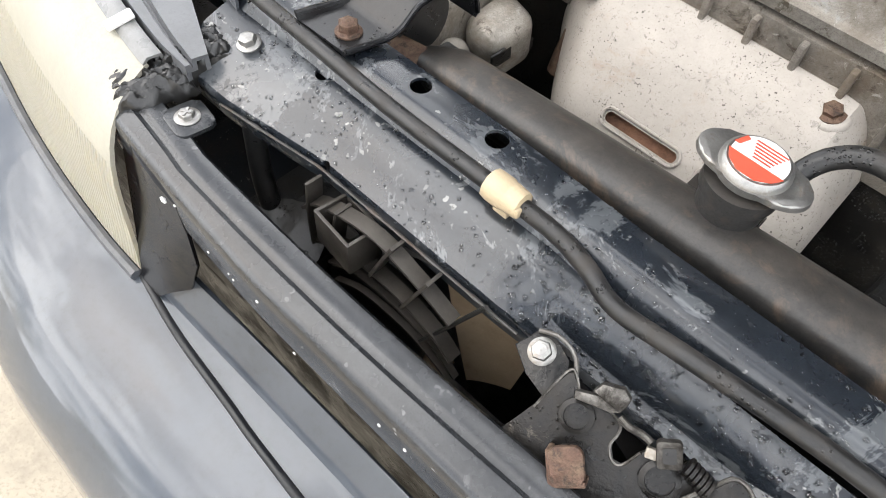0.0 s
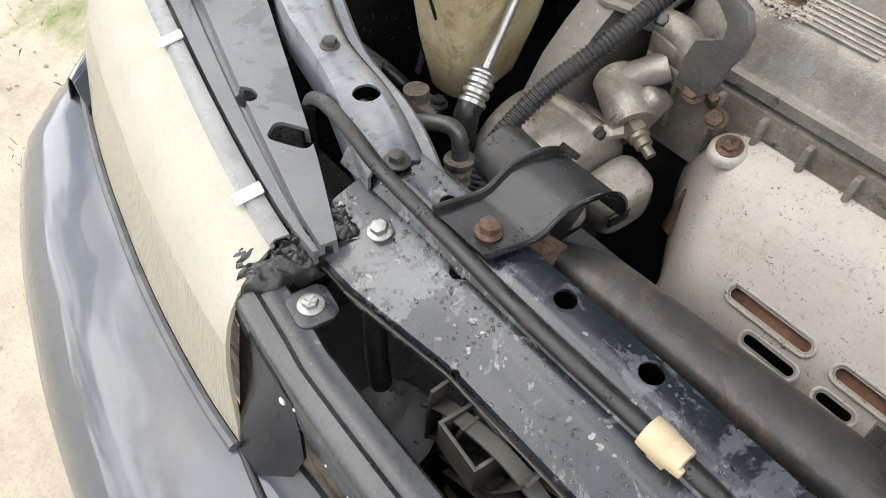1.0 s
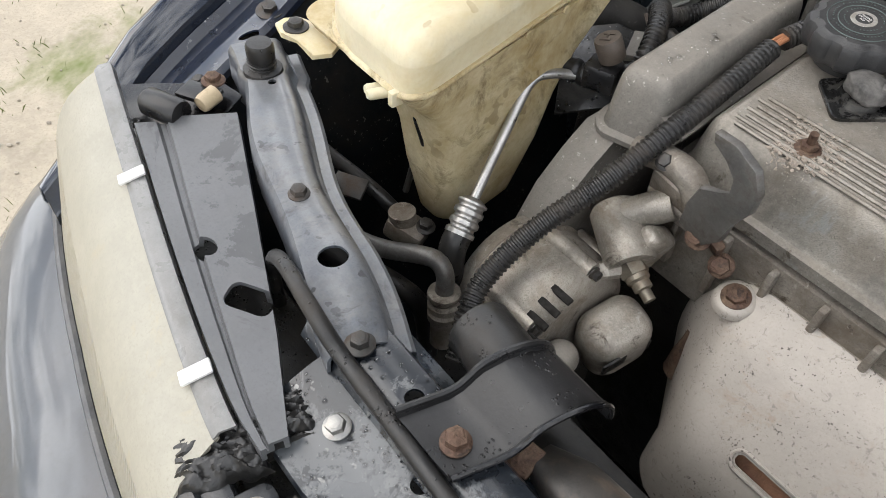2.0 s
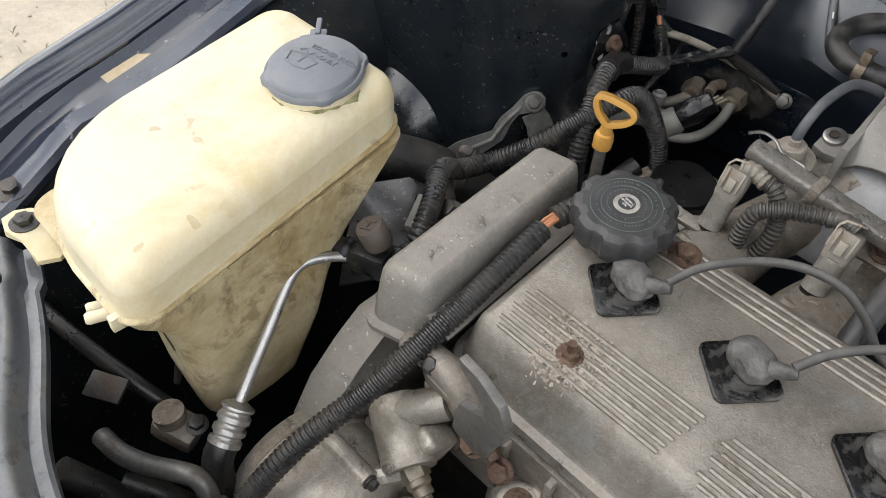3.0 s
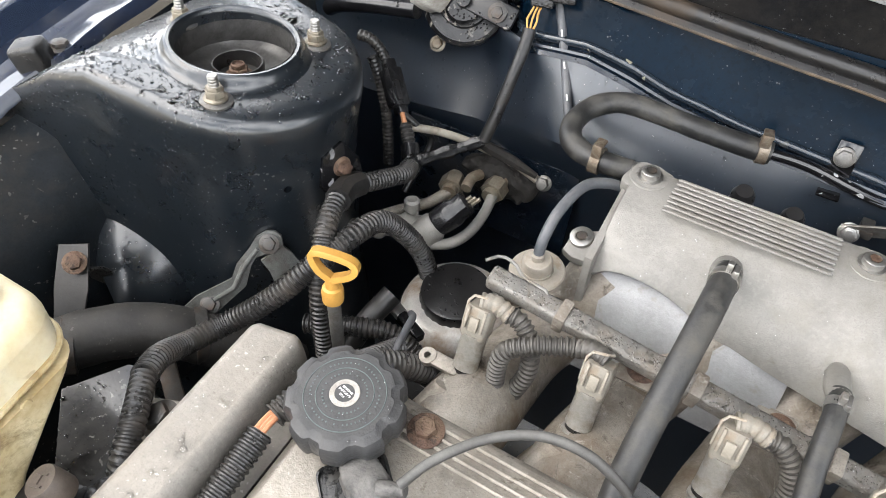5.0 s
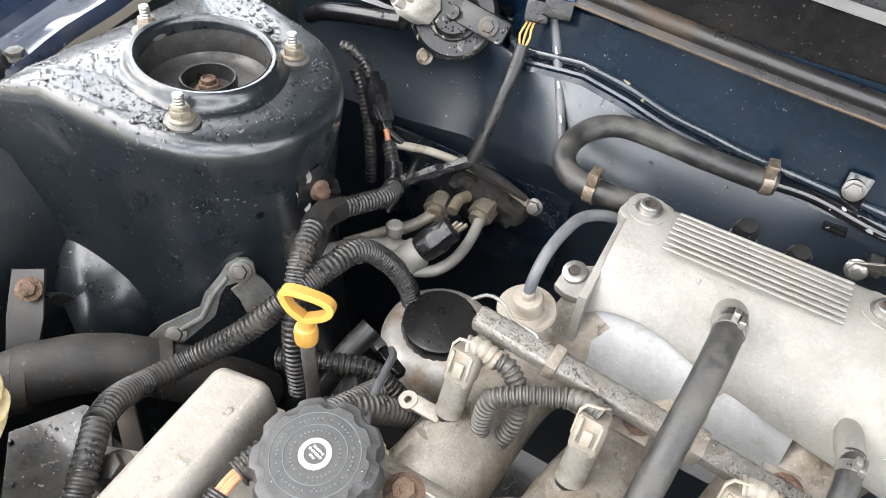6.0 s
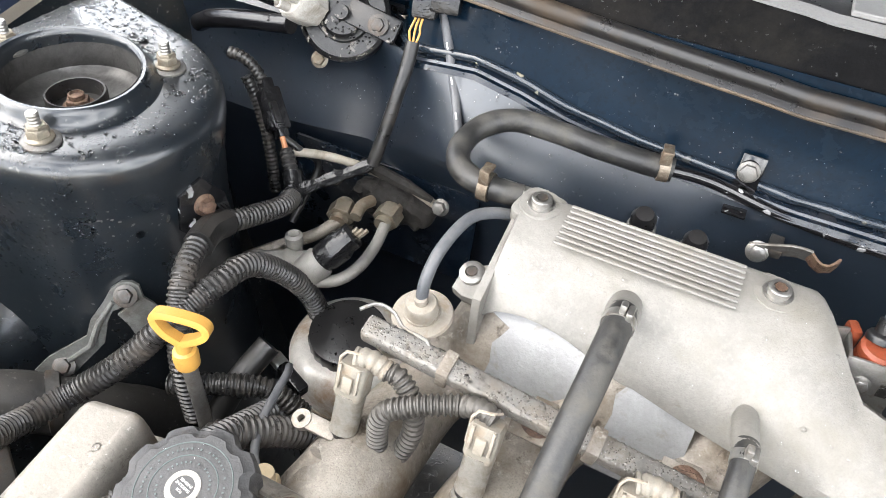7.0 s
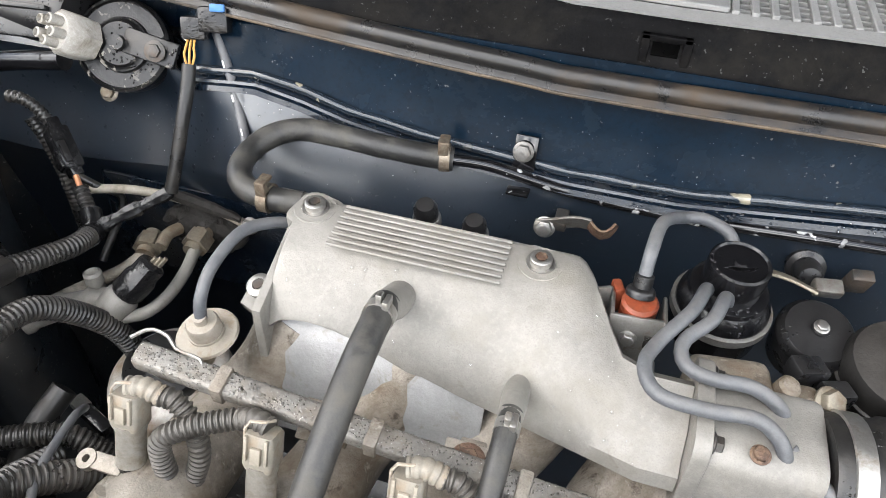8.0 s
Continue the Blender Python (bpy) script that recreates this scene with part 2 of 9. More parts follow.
# ---- materials ----
def surface(name, base, rough=0.5, metal=0.0, vary=0.3, size=25.0, dirt=None, dirt_at=0.55, dirt_size=18.0, dirt_soft=0.12,
            bump=0.15, grain=400.0, spec=0.5, coat=0.0, wet=None, sss=0.0, trans=0.0, specks=None, dust=None, ribs=0.0, coat_rough=0.06, beads=None, stains=()):
    """A procedural surface: two scales of tone, dirt patches, fine relief. wet: (where, roughness) of glossy patches."""
    m = bpy.data.materials.new(name)
    m.use_nodes = True
    n, l = m.node_tree.nodes, m.node_tree.links
    b = n["Principled BSDF"]
    tc = n.new("ShaderNodeTexCoord")

    def cloudy(scale, detail=4.0, rough_=0.6, warp=0.0):
        t = n.new("ShaderNodeTexNoise")
        t.inputs["Scale"].default_value, t.inputs["Detail"].default_value, t.inputs["Roughness"].default_value = scale, detail, rough_
        t.inputs["Distortion"].default_value = warp
        l.new(tc.outputs["Object"], t.inputs["Vector"])
        return t.outputs["Fac"]

    def ramp(fac, lo, hi):
        r = n.new("ShaderNodeMapRange")
        r.inputs["From Min"].default_value, r.inputs["From Max"].default_value = lo, hi
        l.new(fac, r.inputs["Value"])
        return r.outputs["Result"]

    def mixed(fac, a, c):
        x = n.new("ShaderNodeMixRGB")
        l.new(fac, x.inputs["Fac"])
        for k, v in (("Color1", a), ("Color2", c)):
            if isinstance(v, tuple):
                x.inputs[k].default_value = (*v[:3], 1)
            else:
                l.new(v, x.inputs[k])
        return x.outputs["Color"]

    def blend(fac, a, c):
        x = n.new("ShaderNodeMix")
        l.new(fac, x.inputs["Factor"])
        for k, v in (("A", a), ("B", c)):
            if isinstance(v, float):
                x.inputs[k].default_value = v
            else:
                l.new(v, x.inputs[k])
        return x.outputs["Result"]

    vary = min(0.6, vary * 1.25)
    dark = tuple(c * (1 - vary) for c in base)
    light = tuple(min(1.0, c * (1 + vary)) for c in base)
    colour = mixed(ramp(cloudy(size, 5.0, 0.65), 0.3, 0.7), dark, light)
    fine = cloudy(size * 9, 3.0)
    colour = mixed(ramp(fine, 0.25, 0.85), colour, mixed(ramp(fine, 0.4, 0.6), dark, base))
    grit = cloudy(size * 34, 2.0, 0.7)
    colour = mixed(ramp(grit, 0.5, 0.78), colour, dark)
    r_now = blend(ramp(cloudy(size * 2.3, 4.0), 0.3, 0.7), max(0.02, rough * 0.8), min(1.0, rough * 1.2))
    if wet:
        w = ramp(cloudy(wet[2] if len(wet) > 2 else 22.0, 5.0, 0.7, 0.4), wet[0] - 0.05, wet[0] + 0.05)
        r_now = blend(w, r_now, wet[1])
        colour = mixed(w, colour, tuple(c * 0.6 for c in base))
    if dirt:
        d = ramp(cloudy(dirt_size, 6.0, 0.7, 0.3), dirt_at - dirt_soft, dirt_at + dirt_soft)
        colour = mixed(d, colour, dirt)
        r_now = blend(d, r_now, 0.85)
    for tint, at, scale, soft in stains:
        st_ = ramp(cloudy(scale, 7.0, 0.75, 0.6), at - soft, at + soft)
        colour = mixed(st_, colour, tint)
    if dust:
        geo = n.new("ShaderNodeNewGeometry")
        sep = n.new("ShaderNodeSeparateXYZ")
        l.new(geo.outputs["Normal"], sep.inputs["Vector"])
        up = ramp(sep.outputs["Z"], 0.2, 0.95)
        k = n.new("ShaderNodeMath")
        k.operation = "MULTIPLY"
        l.new(up, k.inputs[0])
        l.new(ramp(cloudy(35.0, 5.0, 0.7), 0.3, 0.75), k.inputs[1])
        k2 = n.new("ShaderNodeMath")
        k2.operation = "MULTIPLY"
        l.new(k.outputs[0], k2.inputs[0])
        k2.inputs[1].default_value = dust[3] if len(dust) > 3 else 0.6
        colour = mixed(k2.outputs[0], colour, tuple(dust[:3]))
        r_now = blend(k2.outputs[0], r_now, 0.9)
    if specks:
        s = ramp(cloudy(specks[1], 2.0, 0.5), specks[2], specks[2] + 0.03)
        s2 = n.new("ShaderNodeMath")
        s2.operation = "MULTIPLY"
        l.new(s, s2.inputs[0])
        l.new(ramp(cloudy(specks[1] * 0.09, 3.0), 0.45, 0.6), s2.inputs[1])
        colour = mixed(s2.outputs[0], colour, specks[0])
    bead = None
    if beads:
        vo = n.new("ShaderNodeTexVoronoi")
        vo.inputs["Scale"].default_value = beads[0]
        l.new(tc.outputs["Object"], vo.inputs["Vector"])
        dome = n.new("ShaderNodeMapRange")
        dome.interpolation_type = "SMOOTHSTEP"
        dome.inputs["From Min"].default_value, dome.inputs["From Max"].default_value = 0.42, 0.10
        l.new(vo.outputs["Distance"], dome.inputs["Value"])
        pick = n.new("ShaderNodeMath")
        pick.operation = "MULTIPLY"
        l.new(dome.outputs["Result"], pick.inputs[0])
        l.new(ramp(cloudy(beads[0] * 0.12, 3.0, 0.7), 0.62 - beads[1] * 0.4, 0.66 - beads[1] * 0.4), pick.inputs[1])
        bead = pick.outputs[0]
        r_now = blend(bead, r_now, 0.05)
    l.new(colour, b.inputs["Base Color"])
    l.new(r_now, b.inputs["Roughness"])
    b.inputs["Metallic"].default_value = metal
    b.inputs["Specular IOR Level"].default_value = spec
    b.inputs["Coat Weight"].default_value = coat
    b.inputs["Coat Roughness"].default_value = coat_rough
    b.inputs["Subsurface Weight"].default_value = sss
    if sss:
        b.inputs["Subsurface Radius"].default_value = (0.02, 0.014, 0.006)
        b.inputs["Subsurface Scale"].default_value = 0.6
    b.inputs["Transmission Weight"].default_value = trans
    if bump:
        bp = n.new("ShaderNodeBump")
        bp.inputs["Strength"].default_value, bp.inputs["Distance"].default_value = min(1.0, bump * 1.6), 0.0006
        l.new(cloudy(grain, 3.0, 0.6), bp.inputs["Height"])
        bp2 = n.new("ShaderNodeBump")
        bp2.inputs["Strength"].default_value, bp2.inputs["Distance"].default_value = bump * 0.8, 0.004
        l.new(cloudy(size, 4.0), bp2.inputs["Height"])
        l.new(bp.outputs["Normal"], bp2.inputs["Normal"])
        last = bp2
        if ribs:
            wv = n.new("ShaderNodeTexWave")
            wv.wave_type, wv.bands_direction = "BANDS", "X"
            wv.inputs["Scale"].default_value, wv.inputs["Distortion"].default_value = 0.32 / ribs, 0.0
            l.new(tc.outputs["Object"], wv.inputs["Vector"])
            last = n.new("ShaderNodeBump")
            last.inputs["Strength"].default_value, last.inputs["Distance"].default_value = 0.55, 0.0012
            l.new(wv.outputs["Fac"], last.inputs["Height"])
            l.new(bp2.outputs["Normal"], last.inputs["Normal"])
        if bead:
            bb = n.new("ShaderNodeBump")
            bb.inputs["Strength"].default_value, bb.inputs["Distance"].default_value = 0.9, 0.25 / beads[0]
            l.new(bead, bb.inputs["Height"])
            l.new(last.outputs["Normal"], bb.inputs["Normal"])
            last = bb
        l.new(last.outputs["Normal"], b.inputs["Normal"])
    return m


M_PAINT = surface("navy_paint", (0.012, 0.019, 0.036), 0.16, vary=0.25, size=6, coat=1.0, bump=0.015, dust=(0.16, 0.15, 0.13, 0.03))
# pale blue-grey patches put dust haze and cloudy sky reflection into the navy
M_BUMPER = surface("sky_hazed_navy_paint", (0.035, 0.043, 0.056), 0.3, vary=0.3, size=5, coat=1.0, coat_rough=0.045, bump=0.012, dirt=(0.075, 0.085, 0.10), dirt_at=0.52, dirt_size=7, dirt_soft=0.2)
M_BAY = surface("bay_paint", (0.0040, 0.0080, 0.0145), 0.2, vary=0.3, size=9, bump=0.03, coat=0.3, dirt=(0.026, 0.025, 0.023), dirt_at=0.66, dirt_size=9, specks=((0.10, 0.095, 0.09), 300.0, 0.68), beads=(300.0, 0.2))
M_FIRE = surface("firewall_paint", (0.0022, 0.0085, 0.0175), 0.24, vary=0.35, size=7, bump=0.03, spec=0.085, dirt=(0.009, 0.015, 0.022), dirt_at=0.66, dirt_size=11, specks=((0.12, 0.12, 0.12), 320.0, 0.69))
M_TOWER = surface("wet_tower_paint", (0.0095, 0.0130, 0.0170), 0.3, vary=0.3, size=12, bump=0.012, coat=1.0, coat_rough=0.2, dirt=(0.022, 0.024, 0.024), dirt_at=0.68, dirt_size=20, specks=((0.11, 0.105, 0.1), 260.0, 0.66))
M_HOSE = surface("weathered_hose_rubber", (0.019, 0.019, 0.019), 0.4, vary=0.4, size=35, bump=0.18, dirt=(0.07, 0.065, 0.055), dirt_at=0.6, dirt_size=40, dust=(0.12, 0.115, 0.105, 0.2))
M_PALE = surface("pale_corroded_steel", (0.37, 0.335, 0.285), 0.5, metal=0.35, vary=0.2, size=50, bump=0.15, dirt=(0.27, 0.2, 0.13), dirt_at=0.64, dirt_size=50)
M_CAPDUST = surface("dust_caked_rubber", (0.05, 0.049, 0.047), 0.6, vary=0.5, size=70, bump=0.6, grain=260, dirt=(0.16, 0.15, 0.14), dirt_at=0.5, dirt_size=55, dust=(0.22, 0.21, 0.195, 0.4))
M_PADR = surface("pad_rubber", (0.010, 0.010, 0.010), 0.24, vary=0.4, size=40, bump=0.2, dirt=(0.10, 0.095, 0.085), dirt_at=0.6, dirt_size=60)
M_CHIPPED = surface("chipped_black_paint", (0.008, 0.008, 0.009), 0.12, vary=0.3, size=40, bump=0.06, coat=0.6, specks=((0.5, 0.5, 0.5), 95.0, 0.6))
M_RAIL = surface("rail_paint", (0.017, 0.021, 0.027), 0.28, vary=0.35, size=14, bump=0.05, coat=0.5, coat_rough=0.14, stains=(((0.080, 0.086, 0.092), 0.53, 9.0, 0.012), ((0.12, 0.125, 0.127), 0.62, 22.0, 0.012), ((0.010, 0.012, 0.016), 0.64, 40.0, 0.012)), specks=((0.22, 0.22, 0.21), 190.0, 0.66))
M_WETBLACK = surface("wet_black_paint", (0.006, 0.006, 0.007), 0.2, vary=0.4, size=40, bump=0.1, beads=(330.0, 0.12))
M_BLACK = surface("black_plastic", (0.012, 0.012, 0.013), 0.3, vary=0.4, size=30, bump=0.12, beads=(420.0, 0.12), dust=(0.12, 0.11, 0.10, 0.10))
M_DULL = surface("dusty_black_plastic", (0.014, 0.0135, 0.013), 0.45, vary=0.45, size=28, bump=0.25, dust=(0.16, 0.14, 0.12, 0.2))
M_GREYP = surface("grey_plastic_panel", (0.125, 0.128, 0.134), 0.4, vary=0.18, size=14, bump=0.08, coat=0.5, coat_rough=0.3, stains=(((0.066, 0.068, 0.072), 0.54, 11.0, 0.012), ((0.035, 0.036, 0.038), 0.64, 34.0, 0.02)), dust=(0.2, 0.195, 0.185, 0.2))
M_RUBBER = surface("rubber", (0.015, 0.015, 0.015), 0.32, vary=0.4, size=30, bump=0.14, beads=(420.0, 0.15), dirt=(0.035, 0.03, 0.025), dirt_at=0.6, dirt_size=35, dust=(0.14, 0.125, 0.11, 0.1))
M_GREYHOSE = surface("grey_rubber", (0.085, 0.09, 0.10), 0.45, vary=0.3, size=40, bump=0.08, dust=(0.3, 0.28, 0.25, 0.35))
M_LOOM = surface("conduit_plastic", (0.026, 0.0255, 0.025), 0.28, vary=0.3, size=30, bump=0.08, dirt=(0.06, 0.05, 0.04), dirt_at=0.6, dirt_size=30, beads=(330.0, 0.25), dust=(0.2, 0.175, 0.145, 0.07))
M_COVER = surface("dusty_cast_cover", (0.30, 0.276, 0.241), 0.42, metal=0.45, vary=0.35, size=22, bump=0.42, grain=600, stains=(((0.10, 0.085, 0.062), 0.63, 30.0, 0.03), ((0.30, 0.30, 0.285), 0.62, 19.0, 0.05), ((0.06, 0.05, 0.04), 0.68, 120.0, 0.02)), specks=((0.38, 0.36, 0.32), 420.0, 0.66), dirt=(0.16, 0.135, 0.105), dirt_at=0.6, dirt_size=14, dust=(0.34, 0.3, 0.25, 0.5))
M_TIMING = surface("belt_cover_plastic", (0.225, 0.208, 0.184), 0.55, metal=0.05, vary=0.28, size=24, bump=0.3, stains=(((0.09, 0.078, 0.06), 0.64, 34.0, 0.04), ((0.33, 0.315, 0.29), 0.66, 60.0, 0.03)), specks=((0.5, 0.47, 0.42), 260.0, 0.66), dust=(0.36, 0.32, 0.27, 0.6))
M_ALU = surface("cast_aluminium", (0.235, 0.224, 0.205), 0.52, metal=0.25, vary=0.22, size=30, stains=(((0.17, 0.155, 0.13), 0.66, 50.0, 0.05),), bump=0.22, grain=900, dirt=(0.20, 0.185, 0.155), dirt_at=0.62, dirt_size=14, dust=(0.34, 0.325, 0.30, 0.3))
M_ALU_D = surface("dirty_cast_aluminium", (0.29, 0.262, 0.225), 0.5, metal=0.4, stains=(((0.07, 0.055, 0.04), 0.62, 45.0, 0.05), ((0.42, 0.39, 0.34), 0.64, 70.0, 0.04)), vary=0.35, size=26, bump=0.3, grain=700, dirt=(0.15, 0.115, 0.08), dirt_at=0.56, dirt_size=16)
M_SHIELD = surface("heat_shield_steel", (0.43, 0.392, 0.345), 0.55, metal=0.2, vary=0.10, size=16, bump=0.12, stains=(((0.34, 0.25, 0.17), 0.66, 14.0, 0.07), ((0.30, 0.275, 0.24), 0.60, 150.0, 0.02)), dirt=(0.36, 0.26, 0.18), dirt_at=0.66, dirt_size=9, specks=((0.10, 0.088, 0.075), 460.0, 0.635))
M_STEEL = surface("zinc_steel", (0.38, 0.37, 0.35), 0.35, metal=0.85, vary=0.2, size=60, bump=0.1, dirt=(0.22, 0.17, 0.12), dirt_at=0.66, dirt_size=60)
M_GSTEEL = surface("dull_grey_steel", (0.19, 0.185, 0.175), 0.42, metal=0.6, vary=0.3, size=40, bump=0.15, dirt=(0.12, 0.1, 0.08), dirt_at=0.58, dirt_size=40)
M_DSTEEL = surface("dark_steel", (0.075, 0.072, 0.068), 0.4, metal=0.6, vary=0.35, size=40, bump=0.15, dirt=(0.1, 0.07, 0.05), dirt_at=0.6, dirt_size=40)
M_RUST = surface("rusted_steel", (0.125, 0.072, 0.05), 0.6, metal=0.4, vary=0.55, size=110, bump=0.7, stains=(((0.05, 0.034, 0.026), 0.58, 130.0, 0.05),), dirt=(0.22, 0.155, 0.105), dirt_at=0.56, dirt_size=70)
M_BRASS = surface("yellow_passivated_steel", (0.25, 0.222, 0.175), 0.42, metal=0.6, vary=0.3, size=60, bump=0.15, dirt=(0.2, 0.14, 0.09), dirt_at=0.6, dirt_size=50)
M_TANK = surface("yellowed_plastic", (0.70, 0.635, 0.455), 0.36, vary=0.08, size=9, bump=0.12, grain=250, dirt=(0.56, 0.44, 0.22), dirt_at=0.58, dirt_size=9, dirt_soft=0.12, sss=0.12, specks=((0.3, 0.2, 0.08), 60.0, 0.66))
# darker twin of the tank plastic: amber stains plus painted shade of the sides
M_TANKLOW = surface("stained_shaded_plastic", (0.67, 0.59, 0.39), 0.36, vary=0.15, size=12, bump=0.12, grain=250, stains=(((0.20, 0.145, 0.07), 0.6, 26.0, 0.08),), dirt=(0.36, 0.265, 0.12), dirt_at=0.5, dirt_size=10, dirt_soft=0.14, sss=0.1, specks=((0.2, 0.14, 0.06), 60.0, 0.64))
M_LEAD = surface("dusty_lead_rubber", (0.055, 0.053, 0.05), 0.55, vary=0.35, size=60, bump=0.15, dust=(0.26, 0.25, 0.23, 0.5))
M_MOSS = surface("mossy_grime", (0.13, 0.14, 0.04), 0.9, vary=0.4, size=90, bump=0.6, dirt=(0.4, 0.36, 0.2), dirt_at=0.5, dirt_size=80)
M_PLUGW = surface("off_white_plug", (0.42, 0.40, 0.365), 0.5, vary=0.25, size=60, bump=0.2, dirt=(0.2, 0.18, 0.15), dirt_at=0.55, dirt_size=60)
M_LENS = surface("yellowed_lens", (0.34, 0.318, 0.25), 0.36, vary=0.1, size=10, bump=0.02, sss=0.1, ribs=0.0042, dirt=(0.46, 0.38, 0.22), dirt_at=0.7, dirt_size=7)
M_CAPGREY = surface("grey_cap_plastic", (0.165, 0.177, 0.199), 0.5, vary=0.14, size=40, bump=0.1, dust=(0.3, 0.29, 0.27, 0.3))
M_OILCAP = surface("black_cap_plastic", (0.038, 0.038, 0.039), 0.45, vary=0.3, size=50, bump=0.3, grain=500, dust=(0.18, 0.17, 0.16, 0.22))
M_ORANGE = surface("orange_plastic", (0.52, 0.28, 0.062), 0.4, vary=0.12, size=60, bump=0.08, dirt=(0.3, 0.15, 0.04), dirt_at=0.7, dirt_size=60)
M_CREAM = surface("cream_plastic", (0.50, 0.40, 0.26), 0.45, vary=0.12, size=60, bump=0.08, dirt=(0.3, 0.22, 0.13), dirt_at=0.68, dirt_size=60)
M_FAN = surface("beige_fan_plastic", (0.42, 0.32, 0.21), 0.45, vary=0.12, size=30, bump=0.05, dirt=(0.22, 0.16, 0.1), dirt_at=0.66)
M_CONN = surface("grey_beige_connector", (0.30, 0.27, 0.22), 0.5, vary=0.2, size=60, bump=0.12, dirt=(0.14, 0.11, 0.08), dirt_at=0.58, dirt_size=50)
M_WHITE = surface("white_print", (0.75, 0.74, 0.72), 0.5, vary=0.06, size=60, bump=0.0)
M_RED = surface("red_print", (0.62, 0.09, 0.05), 0.45, vary=0.1, size=60, bump=0.0)
M_BRKT = surface("weathered_bracket_steel", (0.085, 0.09, 0.088), 0.4, metal=0.4, vary=0.35, size=50, bump=0.2, dirt=(0.05, 0.042, 0.034), dirt_at=0.58, dirt_size=40, specks=((0.3, 0.3, 0.3), 140.0, 0.68))
M_LOOMD = surface("dusty_conduit_plastic", (0.05, 0.046, 0.041), 0.4, vary=0.35, size=40, bump=0.12, dust=(0.26, 0.235, 0.2, 0.4))
M_BAREALU = surface("bare_aluminium_pipe", (0.50, 0.49, 0.47), 0.32, metal=0.8, vary=0.2, size=40, bump=0.1)
M_BROWNCAP = surface("brown_valve_cap", (0.095, 0.076, 0.062), 0.5, vary=0.3, size=60, bump=0.2, dust=(0.2, 0.165, 0.14, 0.4))
M_RAILBAR = surface("grimy_rail_steel", (0.215, 0.205, 0.188), 0.48, metal=0.35, vary=0.3, size=60, bump=0.15, dirt=(0.17, 0.145, 0.115), dirt_at=0.58, dirt_size=40, beads=(520.0, 0.5))
M_COPPER = surface("copper_wire", (0.55, 0.25, 0.13), 0.4, metal=0.4, vary=0.2, size=80, bump=0.0)
M_TAPE = surface("black_tape", (0.010, 0.010, 0.011), 0.2, vary=0.3, size=70, bump=0.5, grain=160, beads=(400.0, 0.3))
# real oily grime, and also the dark of painted slots and hollows
M_GRIME_SHADE = surface("oily_grime_and_shade", (0.014, 0.013, 0.012), 0.38, vary=0.5, size=30, bump=0.4, grain=150, beads=(380.0, 0.35), dirt=(0.03, 0.025, 0.018), dirt_at=0.58, dirt_size=25)
# crumbled foam, and also the shade painted as alternator slots
M_GASKET_SHADE = surface("crumbled_gasket_and_slot_shade", (0.010, 0.008, 0.006), 0.8, vary=0.5, size=90, bump=0.9, grain=200)
M_CHALK = surface("white_deposit", (0.38, 0.325, 0.27), 0.9, vary=0.25, size=120, bump=0.6, grain=300)
M_SEAL = surface("rubber_seal", (0.016, 0.0155, 0.0155), 0.3, vary=0.3, size=20, bump=0.08, dirt=(0.055, 0.036, 0.02), dirt_at=0.6, dirt_size=9)
M_GRILLE = surface("grey_cowl_plastic", (0.21, 0.21, 0.208), 0.5, vary=0.15, size=20, bump=0.1)
M_TEXT = surface("printed_text", (0.10, 0.128, 0.122), 0.6, vary=0.15, size=60, bump=0.0)
M_BLUE = surface("blue_plastic", (0.05, 0.17, 0.42), 0.4, vary=0.15, size=60, bump=0.05)

M_FILM = bpy.data.materials.new("thin_water")
M_FILM.use_nodes = True
wt = M_FILM.node_tree
wt.nodes.clear()
w_clear, w_gloss, w_mix = wt.nodes.new("ShaderNodeBsdfTransparent"), wt.nodes.new("ShaderNodeBsdfGlossy"), wt.nodes.new("ShaderNodeMixShader")
w_fres, w_out = wt.nodes.new("ShaderNodeFresnel"), wt.nodes.new("ShaderNodeOutputMaterial")
w_gloss.inputs["Roughness"].default_value = 0.04
w_fres.inputs["IOR"].default_value = 1.38
wt.links.new(w_fres.outputs[0], w_mix.inputs[0])
wt.links.new(w_clear.outputs[0], w_mix.inputs[1])
wt.links.new(w_gloss.outputs[0], w_mix.inputs[2])
wt.links.new(w_mix.outputs[0], w_out.inputs[0])

M_WATER = bpy.data.materials.new("water")
M_WATER.use_nodes = True
wb = M_WATER.node_tree.nodes["Principled BSDF"]
wb.inputs["Roughness"].default_value = 0.02
wb.inputs["IOR"].default_value = 1.33
wb.inputs["Transmission Weight"].default_value = 1.0

M_GROUND = surface("sandy_ground", (0.46, 0.40, 0.31), 0.95, vary=0.22, size=5, bump=0.8, grain=90, dirt=(0.16, 0.19, 0.06), dirt_at=0.63, dirt_size=1.3, dirt_soft=0.06)

# ---- ground and closing walls ----
rg = random.Random(11)
gb = bmesh.new()
bmesh.ops.create_grid(gb, x_segments=60, y_segments=60, size=1.0)
for v in gb.verts:
    x, y = v.co.x, v.co.y
    far = lambda c: math.copysign(abs(c) ** 3 * 400 + abs(c) * 3, c)
    v.co = (far(x), far(y), 0)
    v.co.z = 0.02 * noise.noise(v.co * 0.9) if abs(v.co.x) + abs(v.co.y) < 40 else 0
tagged(new("ground", mesh_of("ground", gb, M_GROUND)), "pale sandy ground with sparse dry grass", "ground", kind="structure")

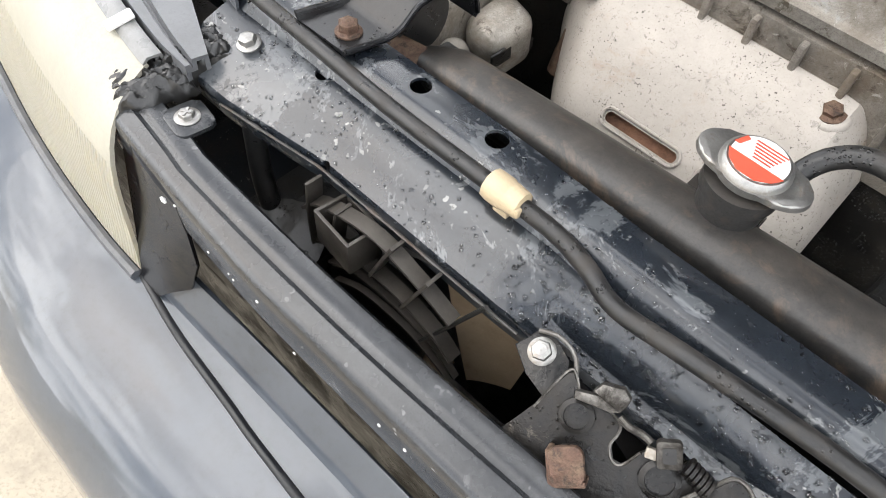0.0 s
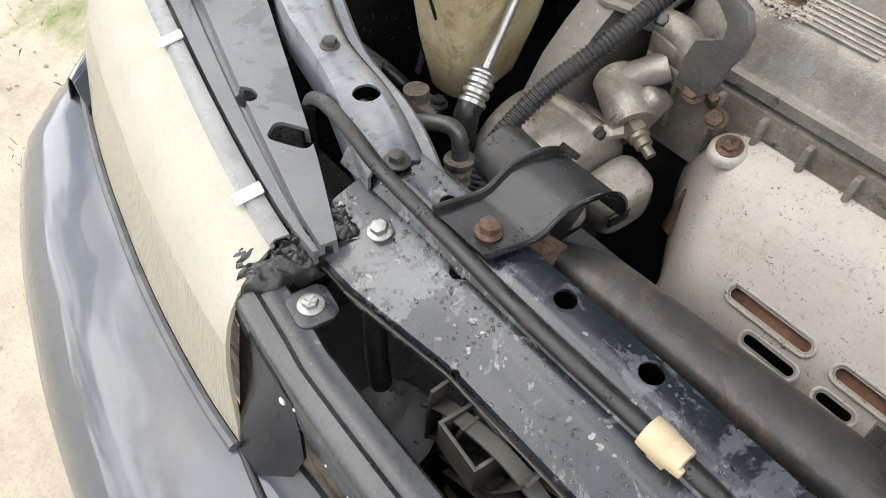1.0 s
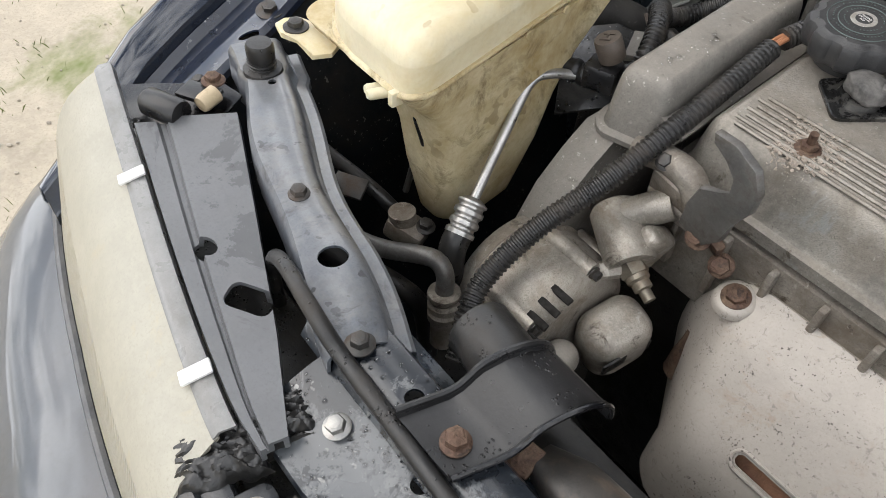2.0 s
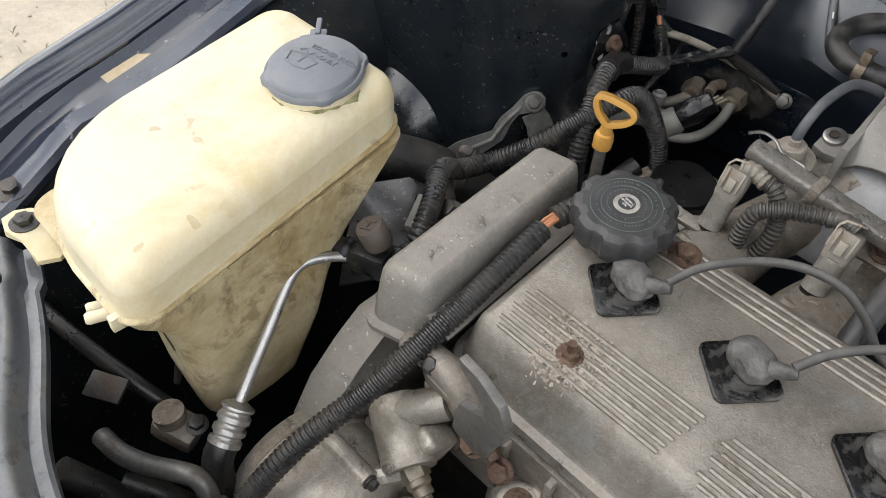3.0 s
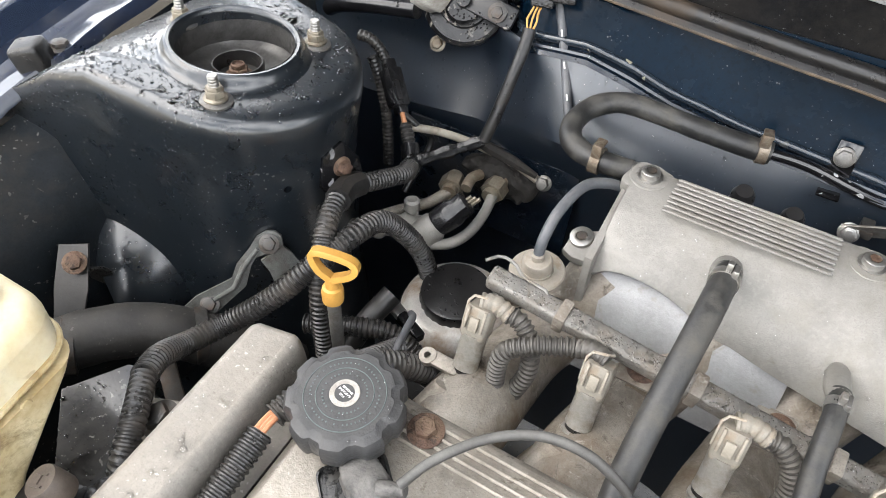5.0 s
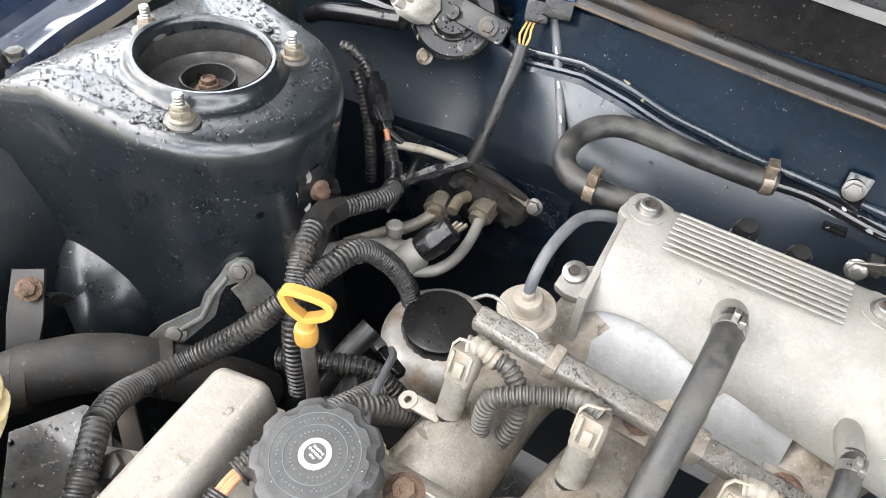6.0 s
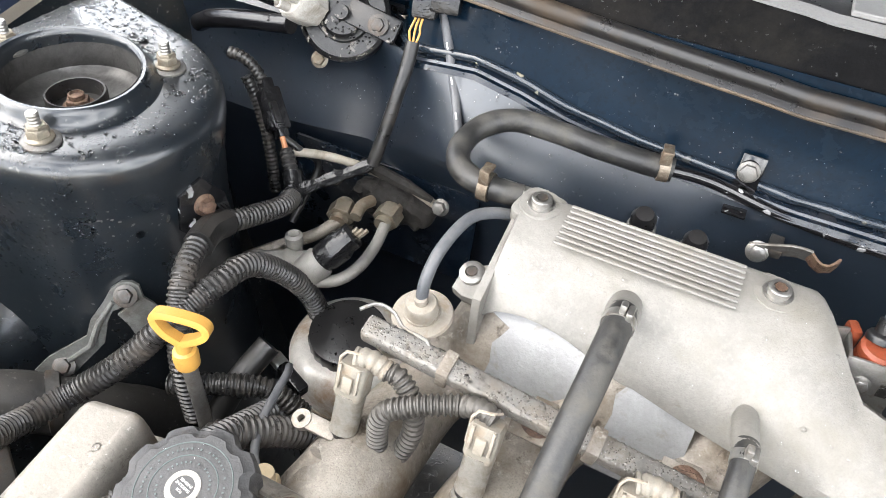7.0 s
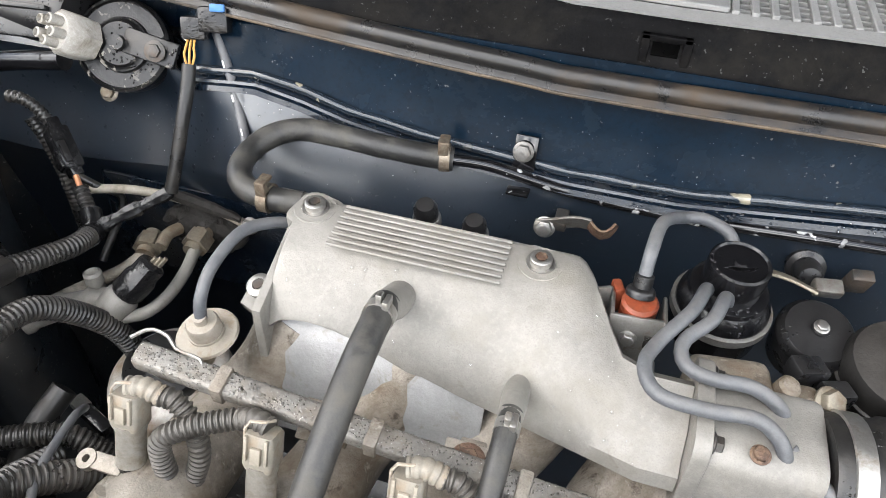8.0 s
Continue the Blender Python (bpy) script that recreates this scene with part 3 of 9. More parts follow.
pebbles = bmesh.new()
for i in range(900):
    x, y = rg.uniform(-3.2, -0.95), rg.uniform(-2.6, 2.0)
    r = rg.uniform(0.002, 0.007)
    m = pose(x, y, 0.02 * noise.noise(Vector((x, y, 0)) * 0.9) + r * 0.2, rg.uniform(0, 40), rg.uniform(0, 40), rg.uniform(0, 360)) @ Matrix.Diagonal((r, r * 0.8, r * 0.6, 1))
    bmesh.ops.create_icosphere(pebbles, subdivisions=1, radius=1.0, matrix=m)
M_PEBBLE = surface("pebble", (0.42, 0.37, 0.3), 0.9, vary=0.3, size=40, bump=0.4)
solo("gravel", pebbles, M_PEBBLE, "small pale stones scattered on the sand", "gravel", kind="stuff")
M_GRASS = surface("dry_grass", (0.16, 0.18, 0.06), 0.8, vary=0.35, size=8, bump=0.0)
blades = bmesh.new()
for i in range(120):
    cx, cy = rg.uniform(-3.2, -1.05), rg.uniform(-1.2, 1.6)
    for k in range(22):
        x, y = cx + rg.gauss(0, 0.05), cy + rg.gauss(0, 0.05)
        a, h, w = rg.uniform(0, 6.28), rg.uniform(0.008, 0.026), rg.uniform(0.0006, 0.0012)
        dx, dy = math.cos(a), math.sin(a)
        p = Vector((x, y, 0.0))
        vs = [blades.verts.new(p + Vector((-dy * w, dx * w, 0))), blades.verts.new(p + Vector((dy * w, -dx * w, 0))),
              blades.verts.new(p + Vector((dx * h * 0.3 + dy * w * 0.5, dy * h * 0.3, h * 0.7))), blades.verts.new(p + Vector((dx * h * 0.7, dy * h * 0.7, h)))]
        blades.faces.new((vs[0], vs[1], vs[2]))
        blades.faces.new((vs[0], vs[2], vs[3]))
solo("grass_tufts", blades, M_GRASS, "sparse dry green grass tufts", "grass", kind="stuff")

solo("bay_floor", block((-0.7, -0.1, 0.24), (0.7, 0.85, 0.26)), M_GRIME_SHADE, "dark oily under-tray of the engine bay", "under-tray", kind="structure")
# far-side wall is never in view; added to block light from the right
solo("wall_far_side", block((0.66, -0.12, 0.2), (0.68, 0.86, 0.82)), M_BAY, "unseen dark navy far-side wall, added to keep stray light out", "inner wing", kind="structure")
solo("wall_front_low", block((-0.66, -0.1, 0.24), (0.66, -0.085, 0.56)), M_GRIME_SHADE, "dark lower front panel behind the bumper", "panel", kind="structure")

# raised bonnet roofing the bay, out of view, added so parts reflect something dark
bl_ = []
for i in range(13):
    s_ = i / 12
    y_, z_ = 0.985 - 0.62 * s_ + 0.05 * s_ * s_, 0.985 + 0.86 * s_
    bl_.append([(x, y_ + 0.03 * (abs(x) / 0.7) ** 2, z_ - 0.03 * (abs(x) / 0.7) ** 2) for x in [-0.70 + 0.1 * k for k in range(15)]])
M_LINER = surface("unseen_bonnet_dark", (0.006, 0.006, 0.0065), 0.8, vary=0.4, size=10, bump=0.3, spec=0.15)
solo("bonnet", sheet(bl_, 0.02), M_LINER, "unseen raised bonnet, added matt dark to dim reflections in the bay", "bonnet", kind="structure")

# ---- left wing and inner wing ----
WING = [(-0.07, 0.60), (-0.048, 0.632), (0.004, 0.680), (0.08, 0.712), (0.179, 0.746), (0.281, 0.772), (0.389, 0.808), (0.473, 0.829), (0.55, 0.848), (0.65, 0.868), (1.2, 0.95)]


def gutter_z(y):
    """The height of the wing's edge along the car."""
    for (ya, za), (yb, zb) in zip(WING, WING[1:]):
        if y <= yb:
            return lerp(za, zb, max(0.0, (y - ya) / (yb - ya)))
    return WING[-1][1]


def along(y, table):
    """A value read off a table of (y, value) pairs."""
    for (ya, va), (yb, vb) in zip(table, table[1:]):
        if y <= yb:
            return lerp(va, vb, max(0.0, (y - ya) / (yb - ya)))
    return table[-1][1]


def wing_crest(y):
    return along(y, ((-0.10, -0.715), (-0.065, -0.735), (-0.01, -0.750), (0.05, -0.766), (0.11, -0.778), (0.17, -0.788), (0.30, -0.793), (1.2, -0.803)))


def wing_flange(y):
    """The inner edge of the gutter's bolted flange."""
    return along(y, ((-0.06, -0.655), (-0.01, -0.655), (0.024, -0.644), (0.08, -0.653), (0.12, -0.660), (0.16, -0.673), (0.20, -0.688), (0.30, -0.690), (0.40, -0.699), (0.434, -0.689), (0.48, -0.690), (0.50, -0.684), (0.526, -0.680), (0.549, -0.680), (0.562, -0.684), (0.62, -0.680), (1.2, -0.70)))


def wing_lines():
    """Across the wing from the outer side over the crest into the gutter, from the headlight to the windscreen."""
    lines = []
    for i in range(28):
        y = -0.10 + i * 0.042
        z = gutter_z(y)
        c = wing_crest(y)
        lines.append([(c - 0.10, y, 0.30), (c - 0.085, y, z - 0.16), (c - 0.05, y, z - 0.062), (c - 0.022, y, z - 0.020), (c - 0.010, y, z - 0.006), (c - 0.002, y, z + 0.001),
                      (c + 0.006, y, z + 0.002), (c + 0.012, y, z - 0.002), (c + 0.017, y, z - 0.010), (c + 0.0262, y, z - 0.018), (c + 0.0264, y, z - 0.034)])
    return lines


wing = thing("front_wing", (-0.8, 0.3, 0.3), "dark navy painted front wing with glossy rolled edge", "car wing")
part("panel", sheet(wing_lines(), 0.0015), M_PAINT, wing)


glines = []
for i in range(49):
    y = -0.055 + i * 0.021
    z = gutter_z(y)
    c = wing_crest(y)
    inner = wing_flange(y) + 0.0008 * noise.noise(Vector((y * 40, 0, 0)))
    far = max(0.0, min(1.0, (y - 0.33) / 0.12))
    deep = lerp(lerp(0.041, 0.030, max(0.0, min(1.0, (y - 0.12) / 0.1))), 0.026, far)
    fl = z - 0.010 if y < 0.2 else z - lerp(0.014, 0.0, max(0.0, min(1.0, (y - 0.38) / 0.12)))
    glines.append([(c + 0.026, y, z - deep + 0.008), (c + 0.034, y, z - deep), (c + 0.046, y, z - deep - 0.001), (c + 0.058, y, z - deep + lerp(0.008, 0.004, far)), (lerp(c + 0.06, inner, 0.35), y, fl - lerp(0.012, 0.017, far)),
                   (lerp(c + 0.06, inner, 0.5), y, fl - lerp(0.003, 0.009, far)), (inner - 0.022, y, fl - 0.003 * far), (inner - 0.004, y, fl + 0.001), (inner, y, fl - 0.003), (inner + 0.001, y, fl - 0.008)])
M_GUTTER = surface("weathered_gutter_paint", (0.011, 0.018, 0.038), 0.3, vary=0.3, size=10, bump=0.03, coat=0.7, coat_rough=0.18, dirt=(0.03, 0.033, 0.04), dirt_at=0.64, dirt_size=14, specks=((0.3, 0.3, 0.3), 160.0, 0.69))
gutter = part("gutter", sheet(glines, 0.0015), M_GUTTER, wing, "dark painted gutter with a bolted flange")
cut(gutter, placed(lathe([(0.0055, -0.03), (0.0055, 0.03)], None, 16), Matrix.Translation((-0.664, 0.098, 0.71)) @ Matrix.Rotation(radians(-25), 4, "Z") @ Matrix.Diagonal((0.8, 1.7, 1, 1))))
tip = thing("wing_support", (-0.63, -0.01, 0.69), "black pressed bracket joining wing tip and headlight", "bracket")
part("plate", sheet([[(-0.668, -0.068, 0.683), (-0.660, -0.045, 0.690), (-0.682, -0.024, 0.697)], [(-0.640, -0.050, 0.693), (-0.640, -0.020, 0.702), (-0.655, 0.004, 0.704)], [(-0.612, -0.022, 0.700), (-0.612, 0.004, 0.712), (-0.626, 0.026, 0.712)], [(-0.588, -0.004, 0.703), (-0.590, 0.022, 0.716), (-0.604, 0.046, 0.716)], [(-0.572, 0.010, 0.700), (-0.574, 0.032, 0.714), (-0.584, 0.050, 0.716)]], 0.002), M_WETBLACK, tip)

apron = []
for i in range(24):
    y = 0.0 + i * 0.04
    z = gutter_z(y) - 0.024
    apron.append([(min(-0.652, wing_flange(y)) - 0.006, y, z), (lerp(wing_flange(y), -0.65, 0.6), y, z - 0.02), (-0.642, y, z - 0.09), (-0.63, y, z - 0.2), (-0.60, y, z - 0.36), (-0.55, y, 0.26)])
M_APRON = surface("grimy_inner_wing_paint", (0.0075, 0.0105, 0.0135), 0.5, vary=0.4, size=14, bump=0.15, spec=0.22, dirt=(0.03, 0.027, 0.023), dirt_at=0.6, dirt_size=12, stains=(((0.05, 0.045, 0.04), 0.68, 45.0, 0.03),), specks=((0.12, 0.115, 0.105), 240.0, 0.66))
solo("inner_wing", sheet(apron, 0.002), M_APRON, "dark navy inner wing panel with grime and water marks", "inner wing", kind="structure")

# ---- strut tower ----
CX, CY, TOPZ = -0.548, 0.589, 0.852
tower = thing("strut_tower", (CX, CY, 0.3), "wet dark navy suspension strut tower beaded with rain drops", "strut tower")


def tower_ring(z, grow, side):
    """The tower's outline: round towards the engine, squared towards the wing."""
    pts = []
    for i in range(40):
        a = 2 * math.pi * i / 40
        c, s = math.cos(a), math.sin(a)
        r = 0.094 + grow
        x, y = CX + 0.004 + r * c, CY + 0.006 + r * 1.02 * s
        if c < 0.1:
            k = min(1.0, (0.1 - c) / 0.7)
            x = lerp(x, -0.700 - side, k)
            y = lerp(y, CY + (0.13 if s > 0 else -0.112) * min(1, abs(s) * 1.4), k * (1 if abs(s) > 0.02 else 0.5))
        pts.append((x, y, z))
    return pts


def tower_lift(p):
    """The top plate climbs from the engine side towards the wing and dips under the wing's flange."""
    x, y, z = p
    k = max(0.0, min(1.0, (z - 0.76) / 0.07))
    return (x, y, z + k * along(x, ((-0.71, -0.030), (-0.685, -0.020), (-0.655, 0.004), (-0.61, 0.019), (-0.513, 0.008), (-0.46, 0.001), (-0.40, 0.0))))


rings = [tower_ring(0.30, 0.024, 0.0), tower_ring(0.50, 0.006, 0.0), tower_ring(0.66, -0.006, 0.0), tower_ring(0.76, -0.008, 0.0), tower_ring(0.80, -0.005, 0.0), tower_ring(0.832, 0.0, 0.0), tower_ring(0.842, -0.0005, 0.0),
         tower_ring(0.848, -0.003, 0.0), tower_ring(0.851, -0.007, 0.0), tower_ring(TOPZ, -0.012, 0.0)]
rim = rings[-1]
for k in (0.88, 0.76, 0.68):
    rings.append([(CX + (x - CX) * k, CY + (y - CY) * k, TOPZ + 0.001 * (1 - k)) for x, y, _ in rim])
for r, z in ((0.0605, 0.8525), (0.0580, 0.8535), (0.0558, 0.8560), (0.0545, 0.8595), (0.0532, 0.8622), (0.0512, 0.8634), (0.0490, 0.8630), (0.0475, 0.8612), (0.0472, 0.8580), (0.0485, 0.845), (0.048, 0.830), (0.040, 0.822), (0.015, 0.821)):
    rings.append([(CX + r * math.cos(2 * math.pi * i / 40), CY + r * math.sin(2 * math.pi * i / 40), z) for i in range(40)])
rings = [[tower_lift(p) for p in ring] for ring in rings]
body = part("tower_body", loft(rings), M_TOWER, tower)
# grey tone stands for sky reflected by the opening's painted wall
M_WELL_SHEEN = surface("reflection_grey_well", (0.085, 0.082, 0.078), 0.36, metal=0.45, vary=0.4, size=40, bump=0.12, dirt=(0.03, 0.028, 0.026), dirt_at=0.55, dirt_size=30)
CZ = 0.0125
# lining added inside the opening to carry that reflection as colour
part("hole_collar", lathe([(0.0470, 0.8560), (0.0466, 0.8500), (0.0455, 0.8390), (0.0462, 0.8375), (0.0440, 0.8345), (0.036, 0.8315), (0.030, 0.8325), (0.024, 0.8300), (0.0, 0.8290)], Matrix.Translation((CX, CY, CZ)), 56, None, False), M_WELL_SHEEN, tower, "added cup, its grey standing for sky reflected in the opening")
cut(body, lathe([(0.0035, -0.03), (0.0035, 0.03)], axis((-0.472, 0.550, 0.785), (0.8, -0.5, 0)), 14))
part("strut_bearing", lathe([(0.0205, 0.826), (0.0212, 0.8405), (0.0204, 0.8420), (0.0192, 0.8418), (0.0180, 0.8300), (0.0, 0.8296)], Matrix.Translation((CX, CY, CZ)), 72, lambda a, r, z: 1.0 + (0.012 if z > 0.835 and int(a * 36 / math.pi) % 2 else 0.0)), M_RUBBER, tower, "black knurled rubber ring")
part("strut_nut", join(hex_head((CX, CY, 0.8300 + CZ), (0, 0, 1), 0.0085, 0.007, 1.35, 12, False), lathe([(0.0056, 0.0), (0.0056, 0.004), (0.0044, 0.0045), (0.0038, 0.003), (0, 0.003)], axis((CX, CY, 0.8365 + CZ), (0, 0, 1)), 16)), M_RUST, tower, "pale rusty centre nut")
for sx, sy in ((-0.513, 0.530), (-0.510, 0.643), (-0.606, 0.590)):
    base = Vector(tower_lift((sx, sy, TOPZ + 0.0005)))
    part("stud_washer", lathe([(0.0, -0.001), (0.0125, -0.001), (0.0125, 0.0008), (0.0108, 0.0018), (0.0, 0.0020)], axis(base, (0.1, 0, 1)), 24), M_GSTEEL, tower, "wet grey washer")
    part("stud_nut", join(hex_head(base + Vector((0, 0, 0.0018)), (0, 0, 1), 0.0076, 0.0075, 1.2, 17, False), hex_head(base + Vector((0, 0, 0.0090)), (0, 0, 1), 0.0066, 0.0035, 1.05, 31, False)), M_BRASS, tower, "yellowed flange nut")
    part("stud", sweep([base + Vector((0, 0, 0.0006 * i)) for i in range(36)], [0.0040 if i % 4 < 2 else 0.0035 for i in range(36)], 12), M_STEEL, tower, "bare threaded stud")

# ---- firewall ----
def seam_z(x):
    pts = [(-0.66, 0.838), (-0.47, 0.842), (-0.386, 0.844), (-0.322, 0.851), (-0.275, 0.842), (-0.245, 0.833), (-0.177, 0.823), (-0.061, 0.815), (0.025, 0.816), (0.163, 0.833), (0.7, 0.84)]
    for (xa, za), (xb, zb) in zip(pts, pts[1:]):
        if xa <= x <= xb:
            return lerp(za, zb, (x - xa) / (xb - xa))
    return 0.84


fire = thing("firewall", (0, 0.8, 0.3), "dark navy painted firewall, dusty and spotted with rain", "firewall", kind="structure")
low, up_, flange = [], [], []
for i in range(69):
    x = -0.66 + i * 0.02
    z = seam_z(x)
    bulge = 0.006 * math.exp(-((x + 0.30) / 0.10) ** 2) - 0.022 * max(0.0, min(1.0, (-x - 0.33) / 0.06))
    wave = 0.008 * math.sin(x * 14)
    flat = max(0.0, min(1.0, (x + 0.13) / 0.07))
    low.append([(x, 0.785, z), (x, 0.782, z - 0.006), (x, 0.776 - bulge * 0.6, z - 0.022), (x, 0.764 - bulge, z - 0.05), (x, 0.758 - bulge * 0.8, z - 0.075), (x, 0.765 - bulge * 0.4, z - 0.098 + wave), (x, 0.780, z - 0.125), (x, 0.79, z - 0.2), (x, 0.80, 0.28)])
    low[-1] = [(px, lerp(py, 0.788 - 0.001 * i, flat) if i > 1 else py, pz) for i, (px, py, pz) in enumerate(low[-1])]
    up_.append([(x, 0.794, z + 0.003), (x, 0.799, z + 0.012), (x, 0.806, z + 0.04), (x, 0.813, 0.893), (x, 0.815, 0.905)])
    flange.append([(x, 0.797, z + 0.004), (x, 0.788, z + 0.0005), (x, 0.779, z - 0.002), (x, 0.777, z - 0.006)])
def recess(x):
    """The wall stands further back behind the wiper motor."""
    k = max(0.0, min(1.0, (-x - 0.385) / 0.035))
    return 0.05 * k * k * (3 - 2 * k)


for rows_, share in ((low, 0.5), (up_, 1.0), (flange, 0.8)):
    for row_ in rows_:
        r_ = recess(row_[0][0])
        row_[:] = [(x, y + r_ * (share if i < 5 or rows_ is not low else 0.2), z) for i, (x, y, z) in enumerate(row_)]
# same paint as the upper panel, base lifted bluish to help the broad sheen
M_FIRE_SHEEN = surface("sheen_lifted_firewall_paint", (0.0075, 0.0135, 0.0230), 0.38, vary=0.3, size=7, bump=0.02, spec=0.8, coat=1.0, coat_rough=0.3, specks=((0.12, 0.12, 0.12), 320.0, 0.69))
part("lower_panel", sheet(low, 0.002), M_FIRE_SHEEN, fire)
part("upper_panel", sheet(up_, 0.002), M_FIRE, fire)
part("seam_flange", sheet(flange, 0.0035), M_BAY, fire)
sealer = [(x, 0.7915 + recess(x) * 0.85 + 0.0012 * noise.noise(Vector((x * 40, 0, 0))), seam_z(x) + 0.0052) for x in [-0.65 + 0.012 * i for i in range(112)]]
M_SEALER = surface("painted_sealer", (0.016, 0.023, 0.032), 0.2, vary=0.35, size=40, bump=0.1, coat=0.6, specks=((0.4, 0.36, 0.26), 60.0, 0.66))
part("sealer_bead", sweep(sealer, [0.0040 + 0.0012 * noise.noise(Vector((p[0] * 50, 3, 0))) for p in sealer], 10), M_SEALER, fire, "smeared seam sealer bead")

# ---- cowl ----
def cowl_z(x):
    return 0.890 + 0.016 * max(0, (-x - 0.1) / 0.25) ** 1.2 if x < -0.1 else 0.888 + 0.004 * max(0, x) / 0.2


M_LIP = surface("tan_stained_rubber", (0.11, 0.08, 0.05), 0.45, vary=0.4, size=25, bump=0.1, dirt=(0.03, 0.026, 0.022), dirt_at=0.52, dirt_size=12)
cowl = thing("cowl_panel", (0, 0.85, 0.9), "black plastic cowl panel below the windscreen", "cowl")
seal_path = [(-0.62 + 0.03 * i, 0.807, cowl_z(-0.62 + 0.03 * i) + 0.004) for i in range(43)]
part("rubber_seal", tube(seal_path, 0.0075, 12, 0.01), M_SEAL, cowl, "weathered rubber bonnet seal with rusty stains")
part("seal_lip", sheet([[(x, y - 0.003, z - 0.004), (x, y - 0.0085, z - 0.0085), (x, y - 0.0100, z - 0.0105)] for x, y, z in seal_path], 0.0018), M_SEAL, cowl)
part("lip_edge", tube([(x, y - 0.0102, z - 0.0100) for x, y, z in seal_path], 0.0013, 6, 0.01), M_LIP, cowl, "tan weathered lip edge")
front = []
top = []
for i in range(67):
    x = -0.62 + i * 0.0192
    z = cowl_z(x)
    front.append([(x, 0.813, z + 0.004), (x, 0.818, z + 0.01), (x, 0.8225, z + 0.022), (x, 0.827, z + 0.038), (x, 0.829, z + 0.043), (x, 0.833, z + 0.046)])
    top.append([(x, 0.834, z + 0.0475), (x, 0.846, z + 0.050)])
M_COWL = surface("grimy_cowl_plastic", (0.0035, 0.0035, 0.004), 0.6, vary=0.5, size=25, bump=0.35, grain=220, spec=0.06, dirt=(0.013, 0.012, 0.011), dirt_at=0.58, dirt_size=20, stains=(((0.04, 0.04, 0.04), 0.70, 60.0, 0.015),), specks=((0.06, 0.06, 0.06), 300.0, 0.68))
fp = part("front_face", sheet(front, 0.002), M_COWL, cowl)
part("top_ledge", sheet(top, 0.002), M_GRILLE, cowl, "grey plastic ledge")
part("slot_frame", join(*[block(a, b, 0.0008) for a, b in (((-0.03, 0.8225, 0.905), (0.005, 0.8235, 0.909)), ((-0.03, 0.8205, 0.922), (0.005, 0.8255, 0.926)), ((-0.03, 0.8205, 0.905), (-0.024, 0.825, 0.926)), ((-0.001, 0.8205, 0.905), (0.005, 0.825, 0.926)))]), M_COWL, cowl)
cut(fp, block((-0.022, 0.80, 0.910), (-0.003, 0.85, 0.9195)))
# vent grating over the cowl box
for i in range(34):
    x = 0.026 + i * 0.0134
    part("grating_bar", block((x, 0.846, cowl_z(0) + 0.0478), (x + 0.0052, 0.93, cowl_z(0) + 0.0535), 0.0008, 1), M_GRILLE, cowl)
for i in range(9):
    y = 0.846 + i * 0.0098
    part("grating_cross_bar", block((0.024, y, cowl_z(0) + 0.0474), (0.48, y + (0.0045 if i == 0 else 0.0026), cowl_z(0) + 0.0505), 0.0005, 1), M_GRILLE, cowl)
part("ledge_cover", block((-0.075, 0.8465, cowl_z(0) + 0.0500), (0.0245, 0.93, cowl_z(0) + 0.0545), 0.001, 1), M_GRILLE, cowl, "grey plastic cover")
part("ledge_plate", sheet([[(x, 0.846, cowl_z(0) + 0.05), (x, 0.88, cowl_z(0) + 0.052), (x, 0.93, cowl_z(0) + 0.055)] for x in [-0.62 + 0.04 * i for i in range(17)]], 0.002), M_BLACK, cowl)
part("box_floor", block((-0.62, 0.84, 0.85), (0.66, 1.0, 0.855)), M_BLACK, cowl)
part("rear_wall", block((-0.62, 0.985, 0.85), (0.66, 1.0, 0.965)), M_BLACK, cowl)
piv = thing("wiper_pivot", (0.0, 0.87, 0.945), "black wiper pivot with a bare steel nut", "wiper pivot")
part("pivot_cap", lathe([(0.0, 0.0), (0.019, 0.0), (0.019, 0.008), (0.015, 0.013), (0.0, 0.014)], Matrix.Translation((-0.008, 0.872, 0.941)), 24), M_BLACK, piv)
part("pivot_nut", hex_head((-0.008, 0.872, 0.955), (0, 0, 1), 0.008, 0.007, 1.4, 10, False), M_STEEL, piv)

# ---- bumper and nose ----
# dark tone for the ledge seam and the painted shade of the grille recess
M_SEAM_SHADE = surface("dark_seam_and_recess_shade", (0.008, 0.009, 0.011), 0.35, vary=0.3, size=30, bump=0.05, dirt=(0.03, 0.03, 0.03), dirt_at=0.62, dirt_size=20)
NOSE["on"] = True


def bumper_front(x):
    """The bumper's foremost line in plan."""
    return -0.275 + 0.10 * max(0, (-x - 0.30) / 0.5) ** 2.2 + 0.02 * max(0, -x - 0.2)


def bumper_rear(x):
    return -0.150 + 0.066 * max(0, (-x - 0.33) / 0.38) ** 1.7


blines = []
